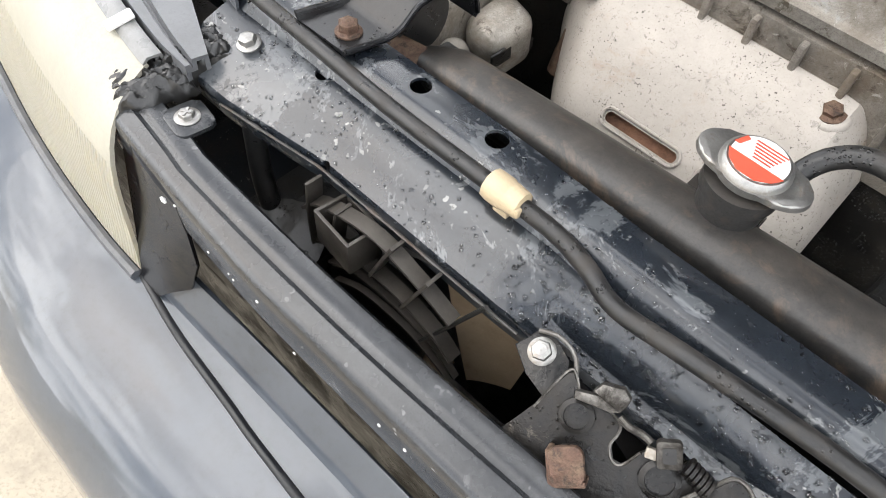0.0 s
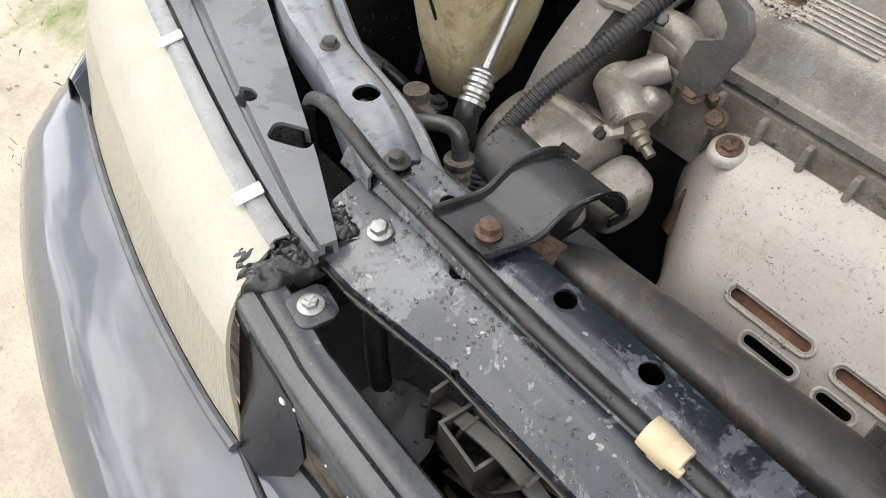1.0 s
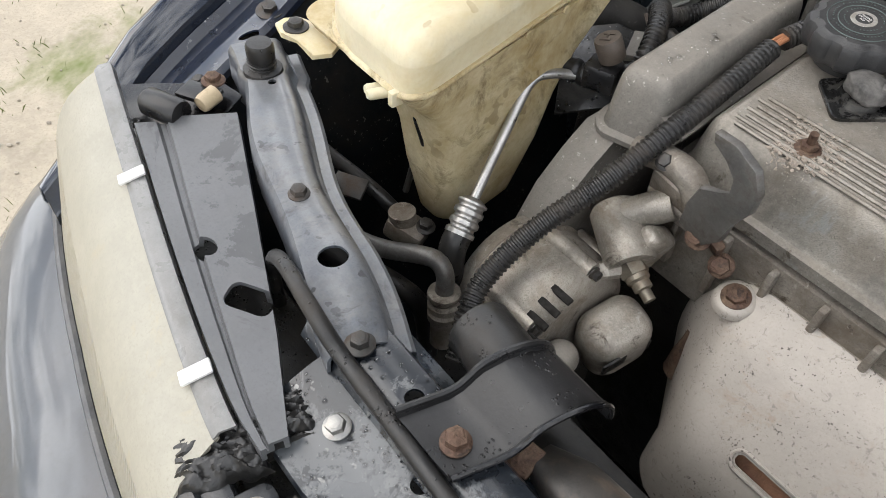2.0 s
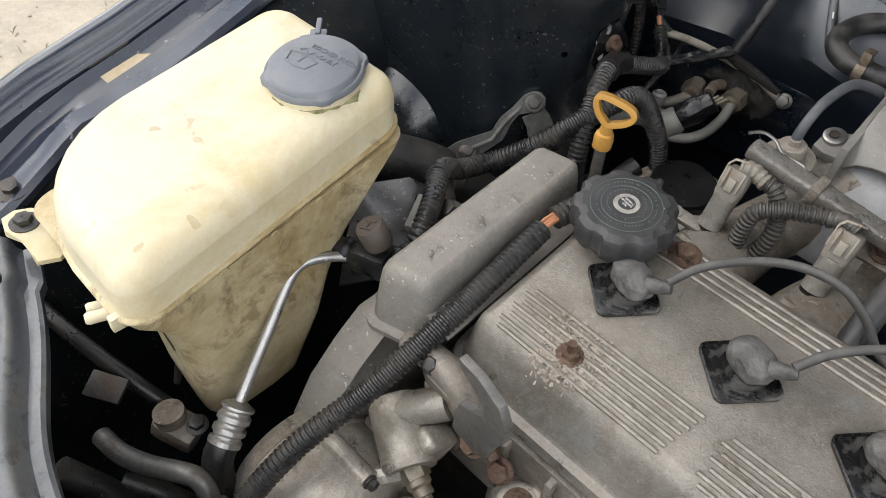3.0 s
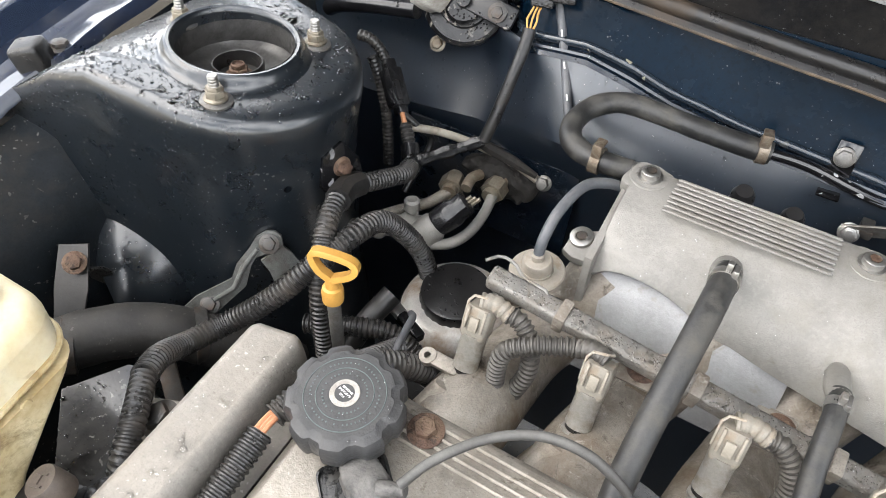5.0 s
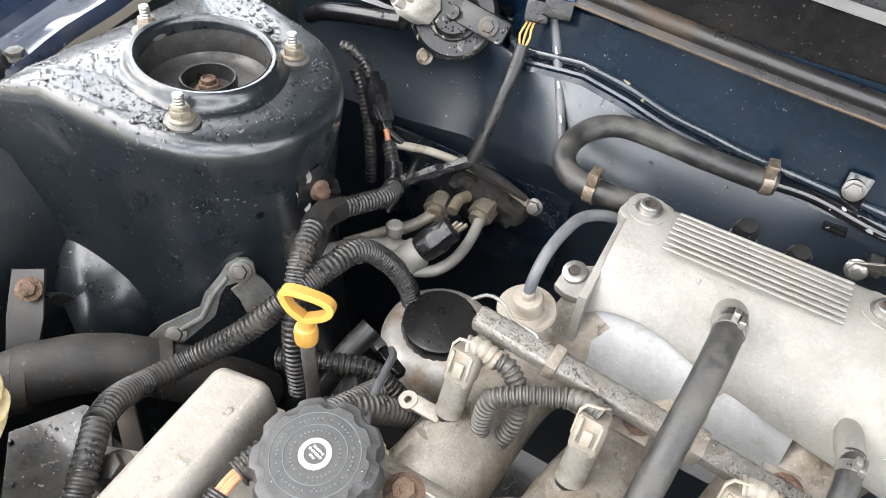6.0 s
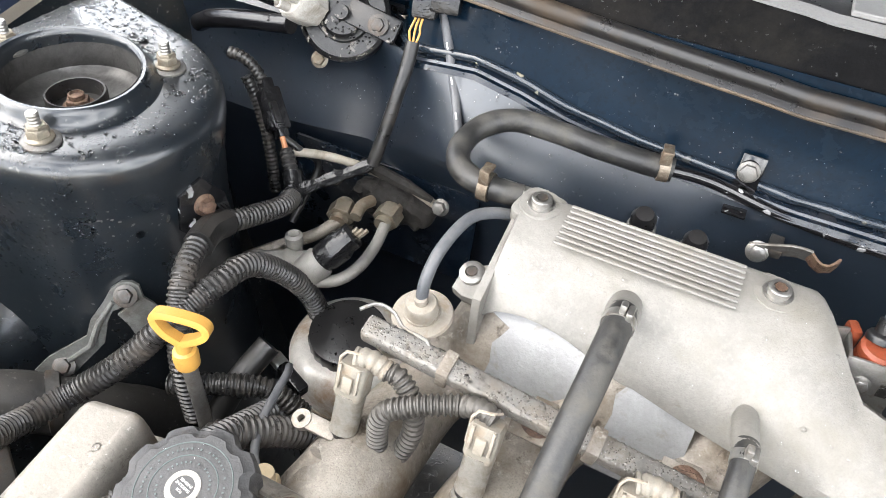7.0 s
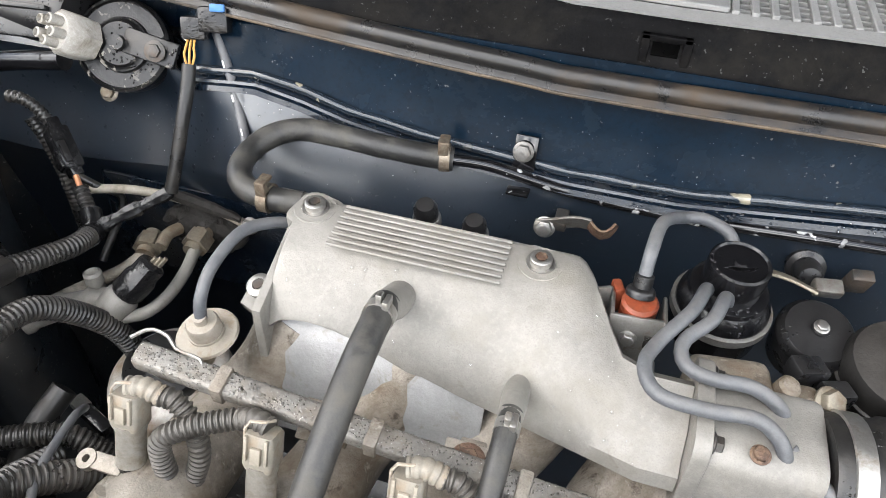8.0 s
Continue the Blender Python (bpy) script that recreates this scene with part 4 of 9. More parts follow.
for i in range(44):
    x = -0.862 + i * 0.03
    xs = abs(x) * -1 if x > 0.33 else x
    fy, ry = bumper_front(xs), bumper_rear(xs)
    fy = max(fy, -0.3)
    if i < 3:
        fy, ry = (-0.06, 0.02, 0.0)[0] + i * -0.045, ry + (0.035 - 0.012 * i)
    drop = 0.014 * max(0, (-xs - 0.5) / 0.3)
    w = fy - ry
    blines.append([(x, ry + 0.012, 0.535 - drop), (x, ry + 0.003, 0.556 - drop), (x, ry - 0.003, 0.561 - drop), (x, ry - 0.010, 0.560 - drop), (x, ry + w * 0.3, 0.552 - drop), (x, ry + w * 0.55, 0.540 - drop), (x, ry + w * 0.78, 0.520 - drop),
                   (x, ry + w * 0.93, 0.494 - drop), (x, fy, 0.455 - drop), (x, fy + 0.001, 0.40), (x, fy + 0.012, 0.30), (x, fy + 0.03, 0.24)])
bumper = thing("front_bumper", (0, -0.25, 0.24), "glossy dark navy front bumper, sky reflection partly in its colour", "bumper")
# skin colour already carries part of the sky's reflection
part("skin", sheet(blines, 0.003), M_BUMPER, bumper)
NOSE["on"] = False
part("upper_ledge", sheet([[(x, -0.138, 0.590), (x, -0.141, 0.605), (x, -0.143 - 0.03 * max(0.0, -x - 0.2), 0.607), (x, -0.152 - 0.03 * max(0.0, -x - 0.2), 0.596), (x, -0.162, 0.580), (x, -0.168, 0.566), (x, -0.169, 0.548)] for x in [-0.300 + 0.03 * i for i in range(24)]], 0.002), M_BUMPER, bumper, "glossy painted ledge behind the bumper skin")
part("seam_strip", tube([(-0.315, -0.160, 0.581), (-0.290, -0.165, 0.5805), (-0.247, -0.172, 0.580), (-0.191, -0.177, 0.579), (-0.148, -0.181, 0.578), (-0.05, -0.186, 0.577), (0.15, -0.188, 0.576), (0.38, -0.188, 0.576)], 0.0031, 10, 0.01), M_SEAM_SHADE, bumper, "dark seam along the ledge")
NOSE["on"] = True

# ---- nose panel above the grille ----
nose = thing("nose_panel", (-0.1, -0.14, 0.57), "worn black plastic nose panel with a ridged top edge", "nose panel")
nlines = []
for i in range(40):
    x = -0.350 + i * 0.0187
    t = (x + 0.35) / 0.09
    rear = lerp(-0.092, -0.1005, min(1, t * 1.2)) - 0.004 * math.sin(min(1.0, max(0, (x + 0.3) / 0.3)) * math.pi)
    fr = -0.123 - 0.0135 * min(1, max(0, (x + 0.35) / 0.16)) ** 0.7 - 0.002 * max(0, x + 0.19)
    z = 0.677
    nlines.append([(x, rear + 0.002, z - 0.022), (x, rear, z - 0.001), (x, rear - 0.002, z + 0.001), (x, rear - 0.012, z + 0.0015), (x, rear - 0.0145, z + 0.0005), (x, rear - 0.0165, z - 0.001), (x, rear - 0.0195, z + 0.001),
                   (x, fr + 0.006, z - 0.001), (x, fr + 0.002, z - 0.003), (x, fr, z - 0.007), (x, fr - 0.001, z - 0.020), (x, fr - 0.001, z - 0.034), (x, fr + 0.003, z - 0.0385), (x, fr + 0.022, z - 0.040)])
M_NOSE = surface("worn_black_panel", (0.026, 0.028, 0.031), 0.24, vary=0.4, size=26, stains=(((0.045, 0.047, 0.05), 0.62, 30.0, 0.06),), bump=0.1, coat=0.3, coat_rough=0.15, dust=(0.13, 0.13, 0.125, 0.08), specks=((0.2, 0.2, 0.2), 120.0, 0.68))
part("panel", sheet(nlines, 0.0025), M_NOSE, nose)
NOSE["on"] = False
# plain dark sheet; the recess's shade is in its colour
part("recess", sheet([[(x, -0.112, 0.662), (x, -0.112, 0.640), (x, -0.116, 0.61), (x, -0.118, 0.55)] for x in [-0.315 + 0.03 * i for i in range(24)]], 0.002), M_SEAM_SHADE, nose, "dark sheet giving the recess above the grille its shade")
part("end_cheek", sheet([[(-0.327, -0.128, 0.693), (-0.322, -0.140, 0.650), (-0.312, -0.152, 0.615), (-0.300, -0.166, 0.578)], [(-0.300, -0.136, 0.690), (-0.298, -0.143, 0.650), (-0.292, -0.153, 0.615), (-0.285, -0.166, 0.580)], [(-0.275, -0.139, 0.688), (-0.272, -0.143, 0.655), (-0.268, -0.150, 0.622), (-0.270, -0.160, 0.597)], [(-0.258, -0.139, 0.684), (-0.254, -0.140, 0.658), (-0.250, -0.143, 0.632), (-0.255, -0.150, 0.608)]], 0.0025), M_WETBLACK, nose, "glossy black end cheek")
NOSE["on"] = True
tab = part("screw_tab", prism(rrect(0.028, 0.026, 0.007), 0.003, axis((-0.3055, -0.0925, 0.6765), (0, 0, 1), -8), 0.001), M_NOSE, nose)
part("screw", join(hex_head((-0.306, -0.093, 0.6797), (0, 0, 1), 0.0050, 0.0045, 1.6, 8, False), box((0.0065, 0.0016, 0.001), axis((-0.306, -0.093, 0.6844), (0, 0, 1), 30)), box((0.0075, 0.0016, 0.001), axis((-0.306, -0.093, 0.6844), (0, 0, 1), 120))), M_STEEL, nose, "bright zinc cross-head screw")
chips = bmesh.new()
for k in range(9):
    x = rg.uniform(-0.33, 0.0)
    y = -0.123 - 0.017 * min(1, max(0, (x + 0.35) / 0.16)) ** 0.7 - 0.002 * max(0, x + 0.19)
    s = rg.uniform(0.0006, 0.0013) if k else 0.0028
    if k == 0:
        x, y = -0.268, -0.1362
    bmesh.ops.create_icosphere(chips, subdivisions=1, radius=1, matrix=pose(x, y - 0.0005, 0.6705 + rg.uniform(-0.02, 0.003) * (k > 0)) @ Matrix.Diagonal((s, s * 0.5, s * 0.9, 1)))
tagged(part("paint_chips", chips, M_WHITE, nose, "pale stone chips"), kind="stuff")
# crumpled melted plastic at the corner
M_MELT = surface("melted_black_plastic", (0.016, 0.0155, 0.015), 0.34, vary=0.4, size=60, bump=0.25, grain=200, coat=0.3, coat_rough=0.2, dust=(0.13, 0.125, 0.12, 0.18))
NOSE["on"] = False
for base_, top_, wide_, seed_, high_ in (((-0.343, -0.124, 0.702), (-0.326, -0.078, 0.708), 0.034, 0.0, 0.006), ((-0.342, -0.092, 0.706), (-0.318, -0.048, 0.716), 0.030, 5.0, 0.009)):
    crumple = bmesh.new()
    bmesh.ops.create_grid(crumple, x_segments=44, y_segments=30, size=1)
    b0, b1 = Vector(base_), Vector(top_)
    for v in crumple.verts:
        u, w = v.co.x, v.co.y
        q = Vector((u * 1.3 + seed_, w * 2.4 + 0.7 * u, 0))
        fold = 1 - 2 * abs(noise.noise(q * 1.2))
        fold2 = 1 - 2 * abs(noise.noise(q * 2.9 + Vector((3, 9, 0))))
        edge_w = 1 + 0.22 * noise.noise(Vector((u * 2.0 + seed_, w, 4)))
        p = b0.lerp(b1, (u + 1) / 2) + Vector((-0.5, 0.12, 0)) * (wide_ * w * edge_w)
        p += Vector((0.08, -0.5, 0)) * (0.006 * noise.noise(q * 1.8))
        p.z += high_ * (0.55 * fold + 0.35 * fold2) - 0.014 * max(abs(u), abs(w)) ** 6
        v.co = p
    bmesh.ops.solidify(crumple, geom=crumple.faces[:] + crumple.edges[:] + crumple.verts[:], thickness=0.0016)
    solo("crumpled_plastic", crumple, M_MELT, "crumpled melted black plastic at the headlight corner", "crumpled plastic", "crumpled plastic scraps")
NOSE["on"] = True

# ---- headlight ----
lamp = thing("headlight", (-0.48, -0.1, 0.56), "yellowed ribbed headlight unit with a grey plastic top", "headlight")


def top_edge(u):
    """The lens's top edge from the grille (0) to the wing (1)."""
    x = lerp(-0.348, -0.66, u)
    return Vector((x, -0.090 + 0.060 * u ** 1.25, 0.693 + 0.030 * u))


def low_edge(u):
    x = lerp(-0.316, -0.735, u)
    return Vector((x, -0.155 + 0.070 * u ** 2.0, 0.566))


llines = []
for i in range(85):
    u = i / 84
    a, b = top_edge(u), low_edge(u)
    line = []
    for k in range(13):
        v = k / 12
        p = a.lerp(b, v)
        belly = math.sin(v * math.pi) * (1 - 0.62 * v) * 1.35
        p.y -= 0.018 * belly * (1 - 0.3 * u)
        p.z += 0.020 * belly * (1 - 0.2 * u)
        line.append(p)
    llines.append(line)
M_LENSTOP = surface("yellowed_clear_lens", (0.375, 0.355, 0.292), 0.5, vary=0.12, size=14, bump=0.03, coat=0.12, coat_rough=0.2, dirt=(0.45, 0.38, 0.25), dirt_at=0.7)
M_LENSRIM = surface("milky_lens_rim", (0.20, 0.20, 0.195), 0.3, vary=0.2, size=30, bump=0.05, coat=0.4, dirt=(0.14, 0.135, 0.12), dirt_at=0.62, dirt_size=40)
part("lower_seal", tube([low_edge(i / 14) + Vector((0, -0.004, -0.003)) for i in range(15)], 0.0045, 8, 0.01), M_GREYHOSE, lamp, "grey rubber strip below the lens")
part("lens", sheet([ln[6:] for ln in llines], 0.003), M_LENS, lamp, "milky yellowed ribbed plastic lens")
part("lens_shoulder", sheet([ln[:7] for ln in llines], 0.003), M_LENSTOP, lamp, "smooth yellowed upper lens")
part("lens_frame", sheet([[top_edge(u) + Vector((0, -0.003, 0.0)), top_edge(u) + Vector((0, 0.001, 0.0035)), top_edge(u) + Vector((0.002, 0.010, 0.004)), top_edge(u) + Vector((0.002, 0.012, -0.004))] for u in [i / 30 for i in range(31)]], 0.002), M_LENSRIM, lamp, "milky rim along the lens")


pb = []
for i in range(26):
    t = i / 25
    fx = lerp(-0.325, -0.590, t)
    f = Vector((fx, -0.090 + 0.060 * max(0.0, (-fx - 0.348) / 0.312) ** 1.25 + 0.0125, 0))
    r = Vector((lerp(-0.322, -0.558, t), lerp(-0.058, 0.034, t ** 1.0), 0))
    if t < 0.25:
        r.y -= 0.004 * (1 - t / 0.25)
    row = []
    for w in (0.0, 0.02, 0.22, 0.25, 0.30, 0.33, 0.6, 0.95, 0.985, 1.0):
        p = f.lerp(r, w)
        p.z = 0.700 + 0.078 * (-p.x - 0.35) + (0.0035 if w > 0.31 else (-0.003 if 0.24 < w < 0.31 else 0.0)) - (0.012 if w in (0.0, 1.0) else 0)
        row.append(p)
    pb.append(row)
top_panel = part("top_panel", sheet(pb, 0.003), M_GREYP, lamp, "matt grey plastic top panel")
cut(top_panel, placed(lathe([(0.0072, -0.03), (0.0072, 0.03)], None, 18), Matrix.Translation((-0.458, -0.042, 0.71)) @ Matrix.Rotation(radians(20), 4, "Z") @ Matrix.Diagonal((1.25, 0.9, 1, 1))),
    prism(rrect(0.030, 0.018, 0.006), 0.06, Matrix.Translation((-0.408, -0.0375, 0.68)) @ Matrix.Rotation(radians(35), 4, "Z")))
# solid dark block stands in for the shade inside the lamp
part("dark_inside", block((-0.55, -0.07, 0.60), (-0.36, 0.0, 0.66), 0.01), M_GRIME_SHADE, lamp)
for u in (0.12, 0.62):
    p = top_edge(u)
    part("retaining_clip", box((0.010, 0.019, 0.0025), pose(p.x, p.y + 0.002, p.z + 0.004, 14, 0, -12), 0.001), M_WHITE, lamp, "white metal retaining clip")
adj = thing("headlight_adjuster", (-0.6, -0.0, 0.70), "dusty black headlight adjuster with a rusty screw", "adjuster")
part("barrel", lathe([(0.0, 0), (0.010, 0), (0.011, 0.004), (0.011, 0.03), (0.008, 0.034), (0.0, 0.034)], axis((-0.575, -0.002, 0.722), (-0.8, -0.35, 0)), 20), M_BLACK, adj)
part("head", lathe([(0.0, 0), (0.006, 0), (0.007, 0.003), (0.007, 0.016), (0.0, 0.017)], axis((-0.578, 0.014, 0.722), (-0.3, 0.9, 0.1)), 14), M_CREAM, adj)
part("lug", box((0.03, 0.02, 0.004), axis((-0.592, 0.02, 0.722), (0, 0, 1), 30), 0.001), M_BLACK, adj)
part("screw", hex_head((-0.596, 0.034, 0.725), (0, 0, 1), 0.0062, 0.006, 1.5, 10), M_RUST, adj, "rusty hexagon screw")

# ---- radiator support ----
support = thing("radiator_support", (-0.1, -0.02, 0.6), "wet black radiator support rail with punched holes", "support rail")
secs = []
for i in range(56):
    x = -0.352 + i * 0.0135
    dip = max(0.0, min(1.0, (x + 0.085) / 0.05))
    dip = dip * dip * (3 - 2 * dip)
    back = 1 - max(0.0, min(1.0, (x - 0.05) / 0.05))
    lipy = -0.060 - 0.011 * max(0.0, min(1.0, (-x - 0.22) / 0.08)) + 0.003 * dip
    cx = -0.026 - 0.006 * dip
    lz = 0.684
    secs.append([(x, lipy + 0.004, lz - 0.022), (x, lipy, lz - 0.003), (x, lipy + 0.0015, lz + 0.001), (x, lipy + 0.006, lz + 0.004 - 0.012 * dip * back), (x, lipy + 0.014, lz + 0.0095 - 0.016 * dip * back), (x, lerp(lipy, cx, 0.62), lz + 0.0165 - 0.013 * dip * back),
                 (x, cx - 0.004, lz + 0.021 - 0.008 * dip), (x, cx + 0.004, lz + 0.0225 - 0.004 * dip)])
front_rail = part("front_rail", sheet(secs, 0.002), M_RAIL, support)
cut(front_rail, rod((-0.258, -0.0285, 0.68), (0, 0.15, 1), 0.0052, 0.05), rod((-0.217, -0.055, 0.675), (0.0, -0.6, 1), 0.0032, 0.03))
rsecs = []
for i in range(58):
    x = -0.372 + i * 0.0135
    sag = max(0.0, min(1.0, (x + 0.13) / 0.08))
    ty = -0.0215
    rsecs.append([(x, ty - 0.004, 0.7045), (x, ty, 0.7110), (x, ty + 0.004, 0.7165), (x, ty + 0.011, 0.7195), (x, 0.006, 0.7200 - 0.003 * sag), (x, 0.0115, 0.7190 - 0.003 * sag), (x, 0.0145, 0.7145 - 0.003 * sag), (x, 0.0165, 0.706 - 0.004 * sag),
                  (x, 0.0205, 0.700 - 0.004 * sag), (x, 0.030, 0.697), (x, 0.033, 0.690), (x, 0.033, 0.66)])
rear_rail = part("rear_rail", sheet(rsecs, 0.002), M_RAIL, support)
cut(rear_rail, rod((-0.201, 0.0, 0.69), (0, 0, 1), 0.0066, 0.05), rod((-0.143, 0.001, 0.69), (0, 0, 1), 0.0070, 0.05), rod((-0.293, -0.003, 0.69), (0, 0, 1), 0.0055, 0.05))
part("rail_bolt", hex_head((-0.310, -0.040, 0.7045), (0, -0.2, 1), 0.0056, 0.0062, 1.4, 10), M_STEEL, support, "bright zinc flange bolt")
part("rail_bolt", hex_head((-0.336, -0.008, 0.7225), (0, 0, 1), 0.0056, 0.0070, 1.55, 22), M_DSTEEL, support, "dull steel bolt with rusty washer")
edge = [(x, -0.0625 - 0.011 * max(0.0, min(1.0, (-x - 0.22) / 0.08)), 0.6825) for x in [-0.30 + 0.006 * i for i in range(40)]]
part("torn_edge", sweep(edge, [0.0009 + 0.0012 * max(0, noise.noise(Vector((p[0] * 90, 0, 0)))) for p in edge], 6), M_DSTEEL, support, "scraped bare edge")

# ---- side member to the wing ----
side = thing("side_member", (-0.47, 0.03, 0.65), "scuffed metal side member beside the headlight, sky sheen in its colour", "side member")
ssec = []
for i in range(34):
    t = i / 33
    x = lerp(-0.335, -0.620, t)
    mid = lerp(-0.010, 0.080, t ** 1.12) + 0.003 * math.sin(t * 9)
    half = 0.0165 + 0.002 * math.sin(t * 12) + (0.004 if t > 0.85 else 0)
    z = 0.7225 + 0.009 * min(1, t * 4)
    tx, ty = 0.30, 0.95
    def off(d, zz):
        return (x + d * tx, mid + d * ty, zz)
    ssec.append([off(-half - 0.002, z - 0.03), off(-half - 0.001, z - 0.006), off(-half + 0.002, z - 0.001), off(-half * 0.4, z), off(half * 0.5, z + 0.0005), off(half - 0.001, z - 0.001), off(half + 0.003, z - 0.005), off(half + 0.0055, z - 0.015), off(half + 0.008, z - 0.0185), off(half + 0.015, z - 0.0180), off(half + 0.0175, z - 0.0200), off(half + 0.018, z - 0.028)])
# scuffs are real; pale base and dust also carry the reflected sky
M_SIDE_SHEEN = surface("scuffed_sheen_rail_paint", (0.10, 0.112, 0.130), 0.34, vary=0.35, size=24, bump=0.1, coat=1.0, coat_rough=0.14, stains=(((0.02, 0.022, 0.026), 0.6, 28.0, 0.05),), dirt=(0.16, 0.15, 0.14), dirt_at=0.62, dirt_size=30, dust=(0.26, 0.25, 0.235, 0.5), specks=((0.02, 0.02, 0.02), 110.0, 0.62))
smesh = part("channel", sheet(ssec, 0.002), M_SIDE_SHEEN, side)
cut(smesh, placed(lathe([(0.0085, -0.03), (0.0085, 0.03)], None, 20), Matrix.Translation((-0.392, 0.011, 0.732)) @ Matrix.Rotation(radians(-20), 4, "Z") @ Matrix.Diagonal((0.9, 1.1, 1, 1))), rod((-0.562, 0.066, 0.70), (0, 0, 1), 0.0032, 0.06))
part("member_bolt", hex_head((-0.447, 0.021, 0.7312), (0, 0, 1), 0.0054, 0.0060, 1.35, 5), M_DSTEEL, side, "dull grey hexagon bolt")
stop = thing("bonnet_stop", (-0.581, 0.069, 0.731), "black rubber bonnet buffer on the side member", "rubber buffer")
part("buffer_thread", sweep([Vector((-0.581, 0.069, 0.729 + 0.0007 * i)) for i in range(18)], [0.0112 if i % 4 < 2 else 0.0102 for i in range(18)], 16), M_RUBBER, stop)
part("buffer_head", lathe([(0.0, 0), (0.0118, 0), (0.0125, 0.003), (0.0125, 0.0115), (0.0110, 0.0140), (0.0, 0.0148)], Matrix.Translation((-0.581, 0.069, 0.7405)) @ Matrix.Diagonal((0.86, 0.86, 1, 1)), 28), M_RUBBER, stop)
part("buffer_flange", lathe([(0.0, -0.001), (0.0155, -0.001), (0.0150, 0.002), (0.0105, 0.004), (0.0, 0.004)], Matrix.Translation((-0.581, 0.069, 0.7310)), 24), M_RUBBER, stop)

# ---- bonnet release cable and its clip ----
cable = thing("bonnet_cable", (-0.1, -0.02, 0.72), "black sheathed bonnet release cable along the rail", "cable")
cpts = [(-0.43, -0.010, 0.60), (-0.432, -0.012, 0.68), (-0.425, -0.012, 0.712), (-0.405, -0.014, 0.726), (-0.37, -0.019, 0.731), (-0.335, -0.020, 0.7225), (-0.28, -0.021, 0.7195), (-0.20, -0.024, 0.7180), (-0.135, -0.0235, 0.7175), (-0.105, -0.0235, 0.7180), (-0.08, -0.0235, 0.7170), (-0.058, -0.0270, 0.7150),
        (-0.035, -0.0325, 0.7110), (0.0, -0.0315, 0.7130), (0.05, -0.0285, 0.7155), (0.10, -0.0275, 0.7165), (0.2, -0.03, 0.717)]
part("sheath", tube(cpts, 0.0050, 14, 0.004, 0.02), M_RUBBER, cable)
clip = thing("cable_clip", (-0.113, -0.0235, 0.716), "cream plastic clip round the bonnet cable", "cable clip")
part("clip_body", lathe([(0.0052, 0), (0.0088, 0), (0.0092, 0.002), (0.0092, 0.011), (0.0085, 0.0125), (0.0085, 0.014), (0.0078, 0.022), (0.0052, 0.0225)], axis((-0.125, -0.0237, 0.7185), (1, 0, 0.02), 10), 10), M_CREAM, clip)
part("clip_foot", box((0.010, 0.008, 0.012), Matrix.Translation((-0.114, -0.0235, 0.711)), 0.001), M_CREAM, clip)
part("clip_ear", box((0.005, 0.004, 0.006), Matrix.Translation((-0.103, -0.029, 0.719)), 0.001), M_CREAM, clip)

# ---- bonnet latch ----
latch = thing("bonnet_latch", (-0.005, -0.075, 0.62), "grimy black metal bonnet latch with worn edges", "bonnet latch")
M_LATCH = surface("worn_latch_steel", (0.013, 0.012, 0.011), 0.28, metal=0.3, vary=0.5, size=60, bump=0.4, beads=(420.0, 0.12), stains=(((0.10, 0.085, 0.07), 0.64, 70.0, 0.04),), dirt=(0.03, 0.026, 0.022), dirt_at=0.58, dirt_size=50)
lm = Matrix.Translation((-0.010, -0.0830, 0.6805)) @ Euler((radians(38), radians(6), radians(4))).to_matrix().to_4x4()
lp = part("face_plate", prism([(-0.034, -0.03), (-0.0249, -0.0018), (-0.023, 0.0212), (-0.0199, 0.0238), (-0.013, 0.0182), (-0.0092, 0.0144), (-0.0014, 0.0194), (0.0022, 0.0191), (0.0098, 0.0187), (0.0125, 0.0142), (0.0128, 0.0074), (0.0173, 0.0027), (0.0223, 0.0037), (0.0253, 0.0143), (0.0279, 0.0192), (0.034, 0.0195), (0.0417, 0.0196), (0.044, 0.0268), (0.0547, 0.0247), (0.066, 0.0), (0.06, -0.05), (-0.02, -0.05)], 0.0030, lm @ Matrix.Translation((0, 0, -0.003)), 0.0009), M_LATCH, latch)
M_WORN = surface("worn_bare_steel", (0.17, 0.16, 0.145), 0.34, metal=0.75, vary=0.5, size=90, bump=0.35, dirt=(0.03, 0.026, 0.022), dirt_at=0.52, dirt_size=70)
for nm, off_, tall, edge_ in (("plate_rim", 0.0, 0.0012, [(-0.0249, -0.0018), (-0.023, 0.0212), (-0.0199, 0.0238), (-0.013, 0.0182), (-0.0092, 0.0144), (-0.0014, 0.0194), (0.0098, 0.0187), (0.0125, 0.0142), (0.0128, 0.0074), (0.0173, 0.0027), (0.0223, 0.0037), (0.0253, 0.0143)]),):
    part(nm, sweep(spline([lm @ Vector((x, y, -0.0004)) for x, y in edge_], 0.0015), [0.0008] * len(spline([lm @ Vector((x, y, -0.0004)) for x, y in edge_], 0.0015)), 6), M_WORN, latch, "worn bright edge")
part("striker_bar", prism([(-0.0149, 0.0184), (-0.013, 0.0148), (0.004, 0.0205), (0.0071, 0.0233), (0.0063, 0.0252), (-0.003, 0.0245)], 0.006, lm, 0.0012), M_WORN, latch, "scuffed steel bar")
